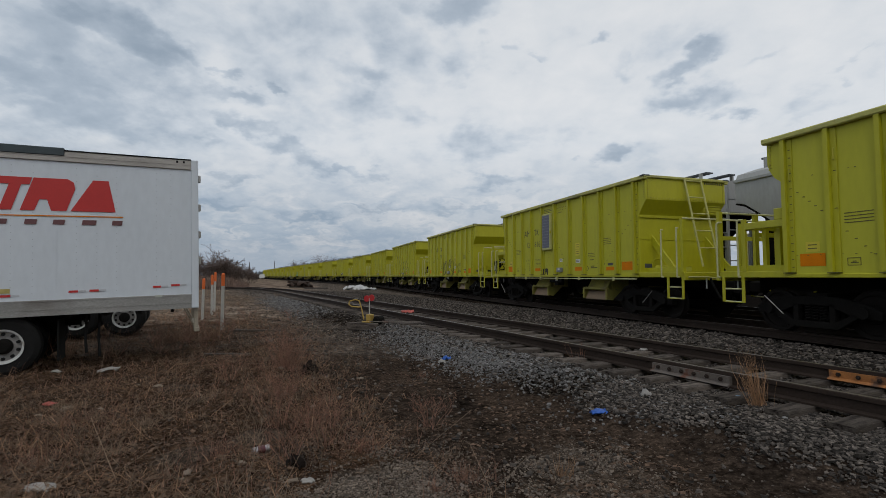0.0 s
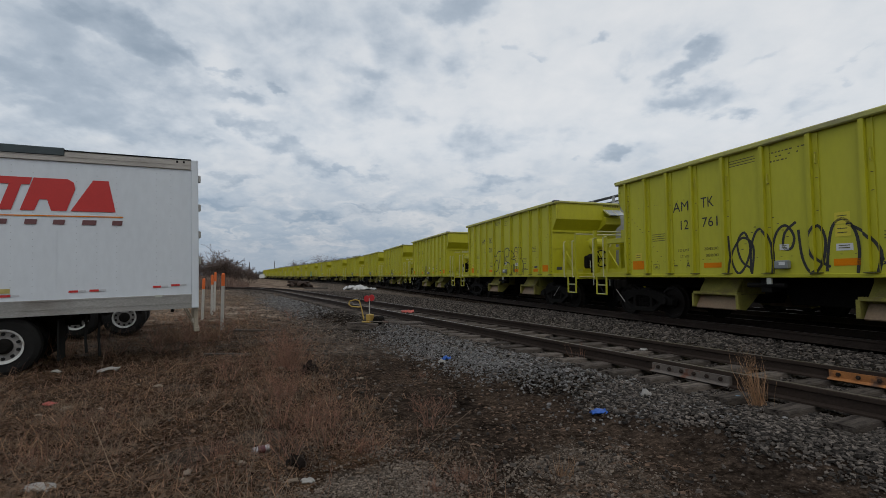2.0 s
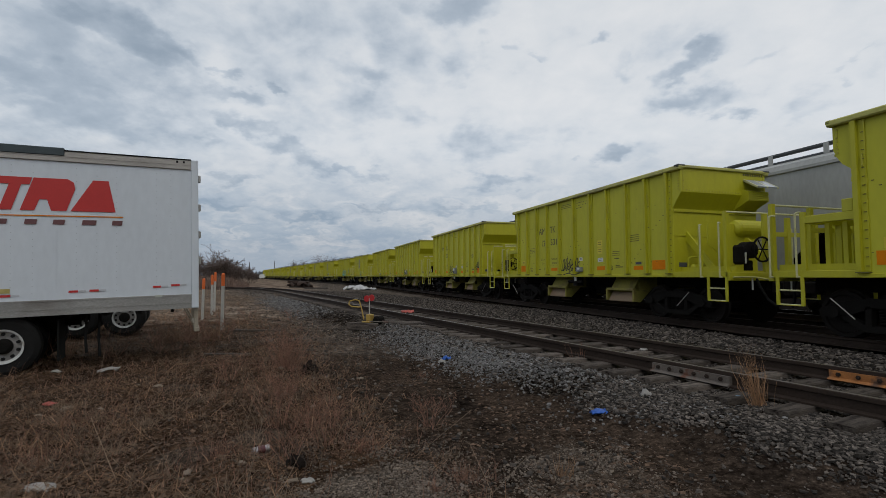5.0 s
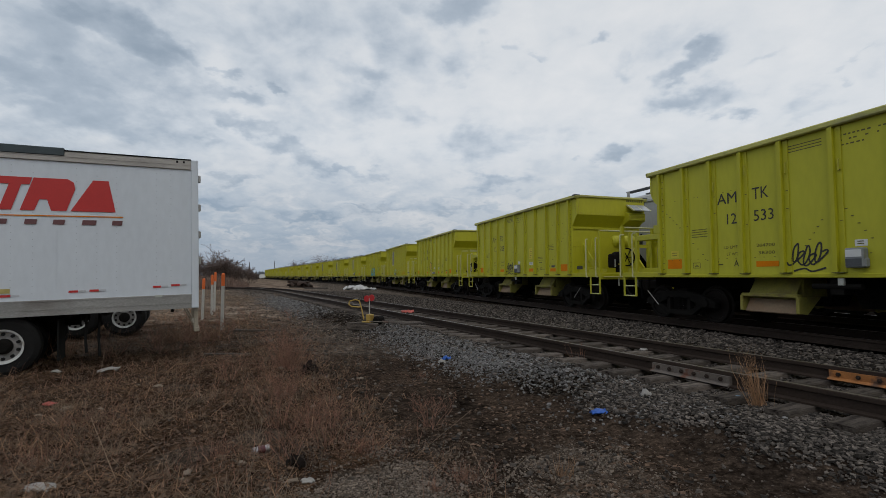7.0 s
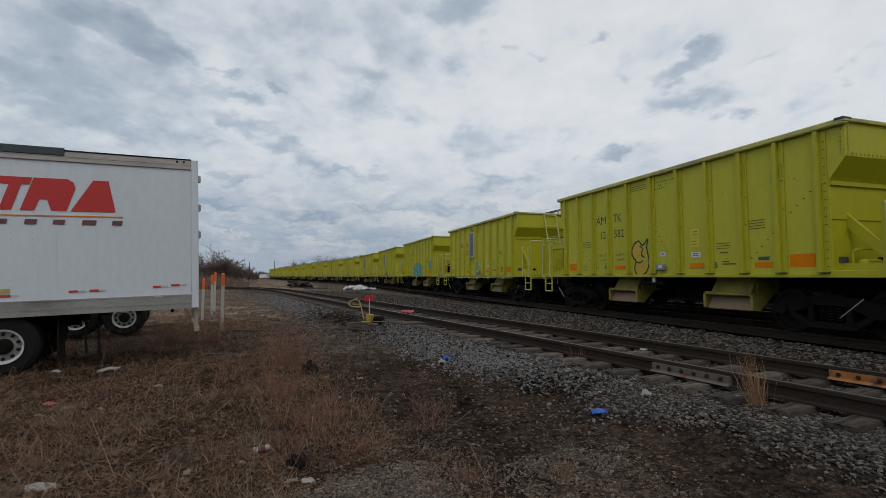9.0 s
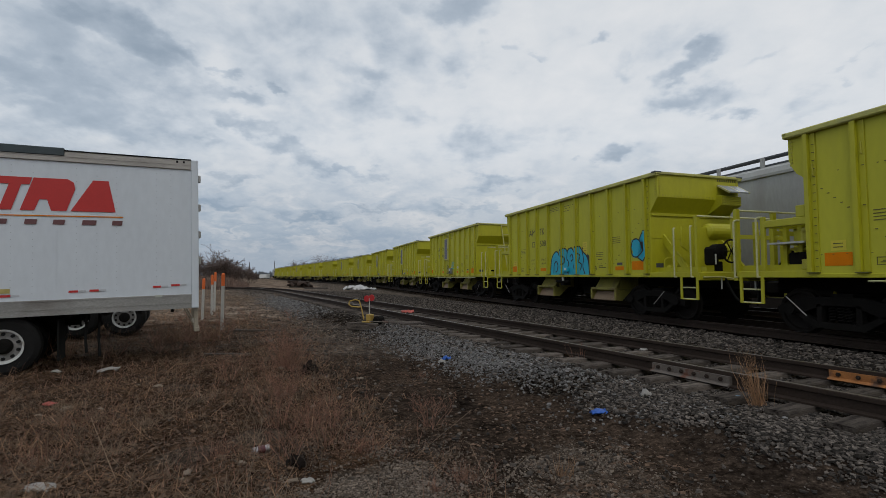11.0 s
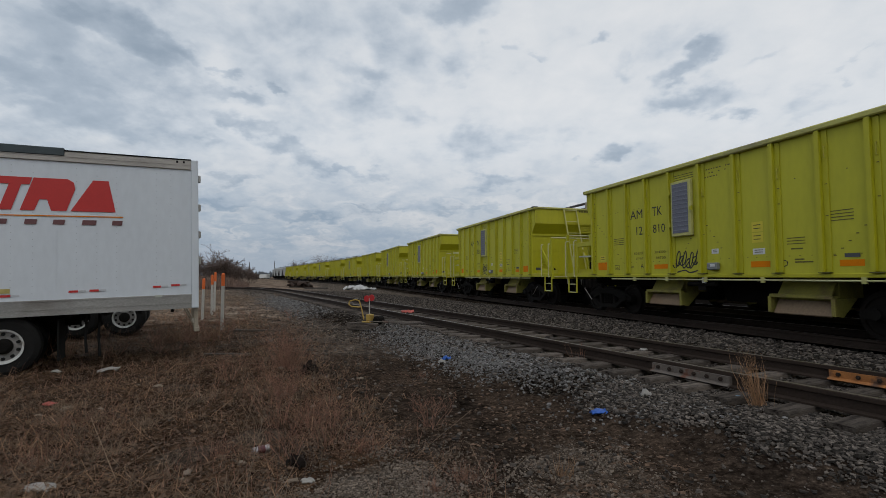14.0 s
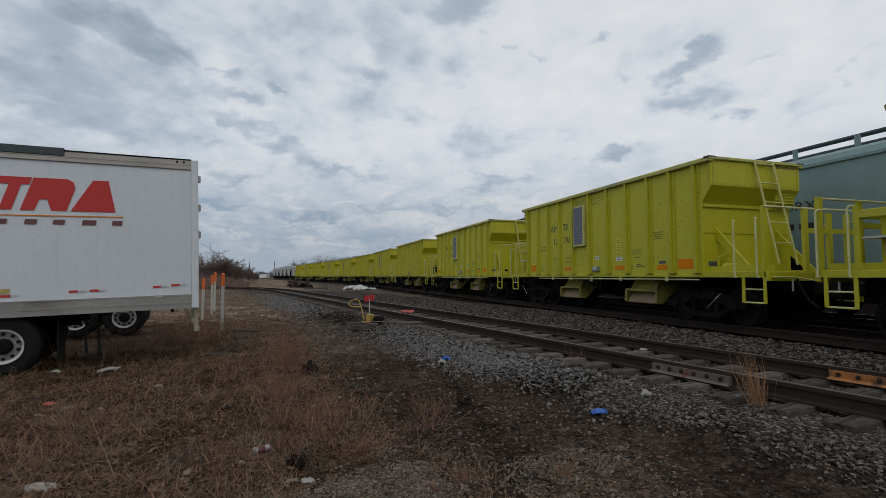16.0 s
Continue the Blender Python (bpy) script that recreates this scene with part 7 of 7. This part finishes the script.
    e1 = np.stack([np.cos(a) * s, np.sin(a) * s, rnd.normal(0, .15, n) * s], -1)
    e2 = np.stack([-np.sin(a) * s * .6, np.cos(a) * s * .6, rnd.normal(0, .15, n) * s], -1)
    V = np.stack([c - e1, c - e2, c + e1, c + e2, c + np.array([0, 0, 1.0]) * (s * 0.35)[:, None]], 1).reshape(-1, 3)
    F = (np.array([(0, 1, 4), (1, 2, 4), (2, 3, 4), (3, 0, 4)])[None] + 5 * np.arange(n)[:, None, None]).reshape(-1, 3)
    tagged(new("leaf_flakes", raw_mesh("leaf_flakes", V.tolist(), F.tolist(), LEAF)), "trodden brown leaf flakes over dark earth", "leaf litter", kind="stuff")
    # longer pale twigs, arching out of the mat
    x, y = place(2600, 13, 1.4)
    n = len(x)
    b = np.stack([x, y, ground_z(x, y) + 0.004], -1)
    a, L = rnd.uniform(0, 6.28, n), rnd.uniform(0.2, 0.75, n)
    t = b + np.stack([np.cos(a) * L, np.sin(a) * L, rnd.uniform(0.0, 0.5, n) ** 1.5 * L], -1)
    t[:, 2] = np.maximum(t[:, 2], ground_z(t[:, 0], t[:, 1]) + 0.004)
    tagged(new("fallen_twigs", blades_mesh("fallen_twigs", b, t, rnd.uniform(0.002, 0.0045, n), PALETWIG, 0.7, 7)), "pale dry twigs tangled over the ground", "twigs", kind="stuff")
    # long pale stems blown over, most of them the same way
    x, y = place(60, 7, 1.0)
    k = (y > 3.0) & (x > -0.95 * y)
    x, y = x[k], y[k]
    n = len(x)
    b = np.stack([x, y, ground_z(x, y) + 0.01], -1)
    a, L = rnd.normal(0.95, 0.5, n), rnd.uniform(0.5, 1.5, n)
    t = b + np.stack([np.cos(a) * L, np.sin(a) * L, rnd.uniform(0.03, 0.3, n) * L], -1)
    tagged(new("fallen_stalks", blades_mesh("fallen_stalks", b, t, rnd.uniform(0.003, 0.006, n), PALETWIG, 0.35, 17)), "long pale weed stalks blown over", "twigs", kind="stuff")
    # tufts of last year's grass
    x, y = place(260, 13, 1.2)
    m = 34
    x, y = np.repeat(x, m), np.repeat(y, m)
    n = len(x)
    r, a = np.abs(rnd.normal(0, 0.05, n)), rnd.uniform(0, 6.28, n)
    x, y = x + r * np.cos(a), y + r * np.sin(a)
    b = np.stack([x, y, ground_z(x, y)], -1)
    L = np.repeat(rnd.uniform(0.10, 0.30, n // m), m) * rnd.uniform(0.4, 1.1, n)
    t = b + np.stack([np.cos(a) * L * rnd.uniform(0.1, 1.0, n), np.sin(a) * L * rnd.uniform(0.1, 1.0, n), L * rnd.uniform(0.3, 1.0, n)], -1)
    tagged(new("grass_tufts", blades_mesh("grass_tufts", b, t, rnd.uniform(0.002, 0.004, n), PALETWIG, 0.5, 8)), "small tufts of last year's dry grass", "dry grass", kind="stuff")
    # standing dead stems
    x, y = place(5200, 15, 1.3)
    n = len(x)
    clump = 0.5 + 0.5 * np.sin(2.1 * x + 1.3 * y) * np.sin(1.7 * y - 0.9 * x)
    k = rnd.uniform(0, 1, n) < clump ** 1.5 + 0.1
    x, y = x[k], y[k]
    n = len(x)
    b = np.stack([x, y, ground_z(x, y)], -1)
    L = 0.08 + 0.42 * rnd.uniform(0, 1, n) ** 1.6
    t = b + np.stack([rnd.normal(0, .3, n) * L, rnd.normal(0, .3, n) * L, L], -1)
    tagged(new("dead_weed_stems", blades_mesh("dead_weed_stems", b, t, rnd.uniform(0.0015, 0.003, n), RUSSET, 0.35, 3)), "thin upright dead weed stems", "dry weeds", kind="stuff")
    # coarse dead grass farther off
    n = 16000
    y = 13 + 40 * rnd.uniform(0, 1, n) ** 1.6
    x = rnd.uniform(-0.60, -0.05, n) * y
    k = (near_q(x, y) < -4.0) & (rnd.uniform(0, 1, n) < 0.15 + 0.85 * (np.sin(0.9 * x + 0.4 * y) * np.sin(0.5 * y - 0.7 * x) > 0.05))
    x, y = x[k], y[k]
    n = len(x)
    b = np.stack([x, y, ground_z(x, y)], -1)
    L = rnd.uniform(0.08, 0.4, n)
    t = b + np.stack([rnd.normal(0, .8, n) * L, rnd.normal(0, .8, n) * L, L * rnd.uniform(0.2, 1, n)], -1)
    tagged(new("coarse_dead_grass", blades_mesh("coarse_dead_grass", b, t, rnd.uniform(0.004, 0.010, n), STRAW, 0.4, 6)), "coarse dead grass between the posts and the siding", "dry grass", kind="stuff")
    # pale grass patch beyond the posts
    n = 1600
    x, y = rnd.normal(-12.2, 1.3, n), rnd.normal(30, 2.6, n)
    b = np.stack([x, y, ground_z(x, y)], -1)
    L = rnd.uniform(0.1, 0.42, n)
    t = b + np.stack([rnd.normal(0, .8, n) * L, rnd.normal(0, .8, n) * L, L * rnd.uniform(0.2, 1, n)], -1)
    tagged(new("pale_dead_grass", blades_mesh("pale_dead_grass", b, t, rnd.uniform(0.004, 0.010, n), PALETWIG, 0.4, 21)), "patch of pale dead grass beyond the marker posts", "dry grass", kind="stuff")
    # dead leaves
    x, y = place(26000, 15, 1.5)
    n = len(x)
    a = rnd.uniform(0, 6.28, n)
    s = 0.007 + 0.032 * rnd.uniform(0, 1, n) ** 3
    c = np.stack([x, y, ground_z(x, y) + rnd.uniform(0.004, 0.03, n)], -1)
    e1 = np.stack([np.cos(a) * s, np.sin(a) * s, rnd.normal(0, .35, n) * s], -1)
    e2 = np.stack([-np.sin(a) * s * .55, np.cos(a) * s * .55, rnd.normal(0, .35, n) * s], -1)
    V = np.stack([c - e1, c - e2, c + e1, c + e2, c + np.array([0, 0, 1.0]) * (s * 0.3)[:, None]], 1).reshape(-1, 3)
    F = (np.array([(0, 1, 4), (1, 2, 4), (2, 3, 4), (3, 0, 4)])[None] + 5 * np.arange(n)[:, None, None]).reshape(-1, 3)
    tagged(new("dead_leaves", raw_mesh("dead_leaves", V.tolist(), F.tolist(), LEAF)), "brown dead leaves scattered in the weeds", "leaf litter", kind="stuff")


weed_field()


def grass_tuft(name, label, x, y, n, height, spread, mat, seed, up=0.0, width=0.004, lean=(0, 0), flare=0.14):
    rnd = np.random.RandomState(seed)
    r, a = np.abs(rnd.normal(0, spread, n)), rnd.uniform(0, 6.28, n)
    bx, by = r * np.cos(a), r * np.sin(a)
    L = height * rnd.uniform(0.35, 1.0, n)
    b = np.stack([bx, by, 0 * bx], -1)
    t = b + np.stack([bx * 0.6 + (rnd.normal(0, flare, n) + lean[0]) * L, by * 0.6 + (rnd.normal(0, flare, n) + lean[1]) * L, L], -1)
    ob = new(name, blades_mesh(name, b, t, width * rnd.uniform(0.5, 1.2, n), mat, 0.3, seed))
    ob.matrix_basis = drop(x, y, up)
    return tagged(ob, label, "dry grass")


grass_tuft("grass_tuft", "tall tan dry grass tuft beside the siding rail", 3.23, 5.03, 110, 0.70, 0.05, TANGRASS, 11, 0.0, 0.0032, (-0.15, 0), 0.09)
grass_tuft("grass_tuft", "short dry grass at the edge of the gravel", 0.95, 4.0, 40, 0.22, 0.06, STRAW, 12)
for i, (x, y, n, spread, h) in enumerate(((-0.74, 4.45, 260, 0.20, 0.20), (0.18, 3.95, 170, 0.13, 0.18), (-0.05, 3.72, 90, 0.08, 0.14), (-1.45, 5.3, 260, 0.2, 0.3), (-2.15, 6.6, 300, 0.25, 0.35), (-1.95, 4.35, 200, 0.2, 0.2), (-2.75, 8.5, 420, 0.28, 0.5), (-4.1, 5.4, 260, 0.3, 0.16), (-3.5, 4.3, 260, 0.3, 0.15), (-0.35, 7.9, 120, 0.2, 0.12))):
    grass_tuft("grass_tuft", "fine russet fluff of dead weeds on dark earth", x, y, n, h, spread, RUSSET, 500 + i, 0.0, 0.0016, flare=0.5)
grass_tuft("grass_tuft", "thin dry weed in the siding gravel", 2.2, 7.75, 40, 0.38, 0.10, RUSSET, 13)


def branchy(seed, height, spread, levels, count, radius):
    """Segments of a bare woody plant, from the ground up: start, end, start radius, end radius."""
    r = random.Random(seed)
    segs = []

    def grow(p, d, length, rad, level):
        steps = 3
        for i in range(steps):
            d = (d + Vector((r.gauss(0, .16), r.gauss(0, .16), r.gauss(0.03, .1)))).normalized()
            q = p + d * length / steps
            segs.append((p, q, rad * (1 - i * .22), rad * (1 - (i + 1) * .22)))
            p = q
            if level > 0 and (i > 0 or level < levels):
                for k in range(r.choice((1, 2, 2))):
                    s = (d + Vector((r.gauss(0, .6), r.gauss(0, .6), r.gauss(0.1, .35)))).normalized()
                    grow(p, s, length * r.uniform(0.45, 0.75), rad * 0.45, level - 1)
    for i in range(count):
        a = r.uniform(0, 6.28)
        o = Vector((math.cos(a), math.sin(a), 0)) * r.uniform(0, spread) * 0.3
        d = Vector((math.cos(a) * spread, math.sin(a) * spread, 1)).normalized()
        grow(o, d, height * r.uniform(0.45, 0.62), radius, levels)
    return segs


def twig_mesh(name, segs, mat):
    vs, fs = [], []
    for p, q, r0, r1 in segs:
        d = (q - p).normalized()
        u = d.orthogonal().normalized()
        w = d.cross(u)
        n = len(vs)
        for c, r in ((p, r0), (q, r1)):
            for k in range(3):
                a = 2.0944 * k
                vs.append(tuple(c + (u * math.cos(a) + w * math.sin(a)) * r))
        for k in range(3):
            m = (k + 1) % 3
            fs.append((n + k, n + m, n + 3 + m, n + 3 + k))
    return raw_mesh(name, vs, fs, mat)


def shrub(x, y, height, label, seed, mat, count=7, spread=0.6, levels=2, radius=0.008, name="dead_shrub"):
    ob = new(name, twig_mesh(name, branchy(seed, height, spread, levels, count, radius), mat))
    ob.matrix_basis = drop(x, y)
    return tagged(ob, label, "shrub", kind="stuff" if name == "weed_stalk" else "")


for i, (x, y, h) in enumerate(((-2.75, 8.6, 0.85), (-2.55, 8.2, 0.65), (-2.95, 8.9, 0.8), (-1.35, 4.25, 0.42), (-1.75, 5.3, 0.55), (-1.1, 4.6, 0.5), (-2.1, 6.6, 0.5), (-3.3, 7.6, 0.5), (-0.15, 5.2, 0.4))):
    shrub(x, y, h, "reddish-brown dead weed bush on dark earth", 50 + i, RUSSET, 15, 0.45, 2, 0.0042)
for i, (x, y, h) in enumerate(((-0.24, 4.75, 0.42), (-1.05, 4.2, 0.55), (-1.2, 4.9, 0.7), (-1.55, 5.6, 0.75), (-0.85, 4.5, 0.5), (-2.45, 6.9, 0.8), (-2.9, 6.2, 0.55), (-1.6, 4.4, 0.5), (0.42, 3.9, 0.3), (-3.4, 8.3, 0.8))):
    shrub(x, y, h, "thin upright dead weed stalk", 200 + i, PALETWIG if i % 2 else RUSSET, 2, 0.12, 1, 0.0032, "weed_stalk")
for i in range(6):                                        # brush under and beside the trailer
    f = i / 5
    shrub(-8.4 + 2.6 * f + random.uniform(-.2, .2), 9.9 + 1.7 * f + random.uniform(-.3, .5), random.uniform(0.45, 0.8), "tangled brown brush beside the trailer", 70 + i, RUSSET, 9, 0.7, 2, 0.006)
for i in range(10):
    shrub(-5.6 - random.uniform(0, 3), 12.5 + random.uniform(0, 7), random.uniform(0.5, 0.9), "tangled brown brush near the marker posts", 90 + i, RUSSET, 7, 0.7, 2, 0.007)


more = random.Random(77)
SCRAP = material("pale_brown_bark_scrap", (0.20, 0.155, 0.115), 0.9, 0, 0.3, 10)
for i in range(16):                                       # bark and card scraps in the weeds
    y = more.uniform(3.4, 8.5)
    crumple("bark_scrap", "pale brown bark scrap lying in dry weeds", y * more.uniform(-0.85, -0.15), y, more.uniform(0.07, 0.17), SCRAP, 400 + i, 0.25, turn=more.uniform(0, 180))
shrub(-1.22, 4.12, 0.28, "dark tangled dead weed clump", 299, TWIG, 16, 0.8, 2, 0.003)
for i in range(8):
    f = i / 7
    shrub(-7.4 + 1.6 * f + more.uniform(-.15, .15), 10.5 + 0.9 * f + more.uniform(-.2, .9), more.uniform(0.45, 0.85), "tangled brown brush under the trailer", 300 + i, (TWIG, RUSSET, PALETWIG)[i % 3], 11, 0.6, 2, 0.0045)
for i in range(16):
    x = more.uniform(-5.2, -1.2)
    shrub(x, more.uniform(4.2, 9.5) , more.uniform(0.3, 0.75), "thin pale dead weed stalk", 340 + i, PALETWIG, 3, 0.25, 1, 0.003, "weed_stalk")


# distant bark and brush: haze is painted in as a lighter brown
FARTWIG = material("hazed_brown_bark", (0.150, 0.112, 0.096), 0.95, 0, 0.3, 2, random_hue=0.3)
BRUSH = material("brown_winter_brush", (0.165, 0.108, 0.082), 0.95, 0, 0.3, 2, random_hue=0.4)


def bare_tree(x, y, height, seed, levels=4, count=1, spread=0.15, label="bare grey-brown winter tree"):
    segs = branchy(seed, height, spread, levels, count, height * 0.016)
    tree = holder("bare_tree", label, "tree", drop(x, y))
    cut = [s for s in segs if s[2] > height * 0.006]
    fine = [s for s in segs if s[2] <= height * 0.006]
    fine = [(p, q, max(a, 0.013), max(b, 0.010)) for p, q, a, b in fine]
    for nm, sg in (("trunk", cut), ("crown", fine)):
        ob = new(nm, twig_mesh(nm, sg, FARTWIG))
        ob.parent = tree
    return tree


for i in range(16):                                       # thicket beyond the bend
    f = i / 15
    y = 78 + random.uniform(-10, 14)
    bare_tree((-0.505 + 0.115 * f) * y, y, (3.9 - 2.0 * f * f) * random.uniform(0.8, 1.15), 120 + i, 4, 5, 0.55, "bare brown shrub in a thicket beyond the siding")
for i in range(7):                                        # trees far beyond the train
    bare_tree(-78 + i * 3.0 + random.uniform(-1, 1) , 255 + random.uniform(-8, 8), random.uniform(8.5, 11.5), 160 + i, 4, 2, 0.3)


def brush_bank():
    """Low dense russet brush along the foot of the thicket."""
    rnd = np.random.RandomState(9)
    n = 9000
    y = rnd.uniform(48, 92, n)
    x = y * rnd.uniform(-0.62, -0.40, n)
    b = np.stack([x, y, ground_z(x, y)], -1)
    L = rnd.uniform(0.5, 1.7, n) * np.clip((-0.39 - x / y) * 18, 0.15, 1)
    t = b + np.stack([rnd.normal(0, .35, n) * L, rnd.normal(0, .35, n) * L, L], -1)
    tagged(new("brush", blades_mesh("brush", b, t, rnd.uniform(0.012, 0.03, n), BRUSH, 0.4, 4)), "dense russet winter brush beyond the siding", "brush", kind="stuff")


brush_bank()


def far_woods():
    """A low uneven line of woods along the horizon."""
    rnd = random.Random(4)
    vs, fs = [], []
    for i in range(700):
        a = radians(-75 + 150 * i / 699 + rnd.uniform(-.1, .1))
        d = rnd.uniform(900, 1200)
        x, y = math.sin(a) * d, math.cos(a) * d
        for k in range(5):
            px, py = x + rnd.uniform(-9, 9), y + rnd.uniform(-9, 9)
            h, w = rnd.uniform(5, 12), rnd.uniform(2, 5)
            n = len(vs)
            vs += [(px - w, py, -2), (px + w, py, -2), (px + w * .8, py + w, h * .7), (px, py + w * .3, h), (px - w * .8, py + w, h * .6), (px, py - w, h * .5)]
            fs += [(n, n + 1, n + 5), (n + 1, n + 2, n + 5), (n + 2, n + 3, n + 5), (n + 3, n + 4, n + 5), (n + 4, n, n + 5)]
    me = raw_mesh("far_woods", vs, fs, material("far_wood_grey", (0.09, 0.10, 0.11), 1.0, 0, 0.2, 0.02))
    tagged(new("far_woods", me), "grey-brown line of distant winter woods", "woods", kind="stuff")


far_woods()


def utility_pole(x, y, h, arm=True):
    p = holder("utility_pole", "tall wooden utility pole in the distance", "utility pole", drop(x, y), "utility poles")
    bm = bm_new()
    lathe(bm, [(-0.5, 0.22), (h, 0.15)], 10, "z")
    part("pole", bm, OLDWOOD, p)
    if arm:
        bm = bm_new()
        box(bm, -1.1, 1.1, -0.06, 0.06, h - 0.8, h - 0.66)
        part("crossarm", bm, OLDWOOD, p)


utility_pole(-87, 250, 9.2, False)
utility_pole(-92, 230, 8.0, False)
utility_pole(-130, 300, 9.5)
utility_pole(-112, 270, 8.5)


def far_van(x, y):
    v = holder("white_van", "small white van far down the line", "van", drop(x, y, 0, 70))
    bm = bm_new()
    extrude(bm, [(-1, -2.4, 0.45), (-1, -2.4, 2.2), (-1, 1.2, 2.2), (-1, 1.9, 1.3), (-1, 2.6, 1.1), (-1, 2.6, 0.45)], (2, 0, 0))
    part("body", bm, TAGWHITE, v)
    for yy in (-1.6, 1.7):
        for xx in (-1.02, 1.02):
            bm = bm_new()
            lathe(bm, [(-0.1, 0.36), (0.1, 0.36)], 14, "x")
            for q in bm.verts:
                q.co += Vector((xx, yy, 0.36))
            part("wheel", bm, RUBBER, v)


far_van(-80, 216)

# ---- what moves ----
def motions():
    times = [i * 0.5 for i in range(33)]
    for k, car in cars.items():
        rows = []
        for t in times:
            x, y, h = on_main(S_TRAIN + PITCH * k - V_TRAIN * t - GAIN * t * t)
            rows.append((t, pose(x, y, RAIL_Z, 0, 0, math.degrees(h))))
        walk(car, rows)
        if k > 14:
            continue
        # the wheels roll: one row for each thirtieth of a second
        spin = V_TRAIN / 0.42 / 30
        sets = sorted((o for o in car.children if o.name.startswith("wheelset")), key=lambda o: o.matrix_basis.translation.y)
        for o, y in zip(sets, AXLES):
            walk(o, [(i / 30, pose(0, y, 0.42, math.degrees(spin * i) % 360)) for i in range(481)])
    for j, car in hoppers.items():
        rows = []
        for t in times:
            x, y, h = on_main(S_HOP - H_PITCH * (j + 0.5) + V_HOP * t, 4.5)
            rows.append((t, pose(x, y, RAIL_Z, 0, 0, math.degrees(h))))
        walk(car, rows)


motions()
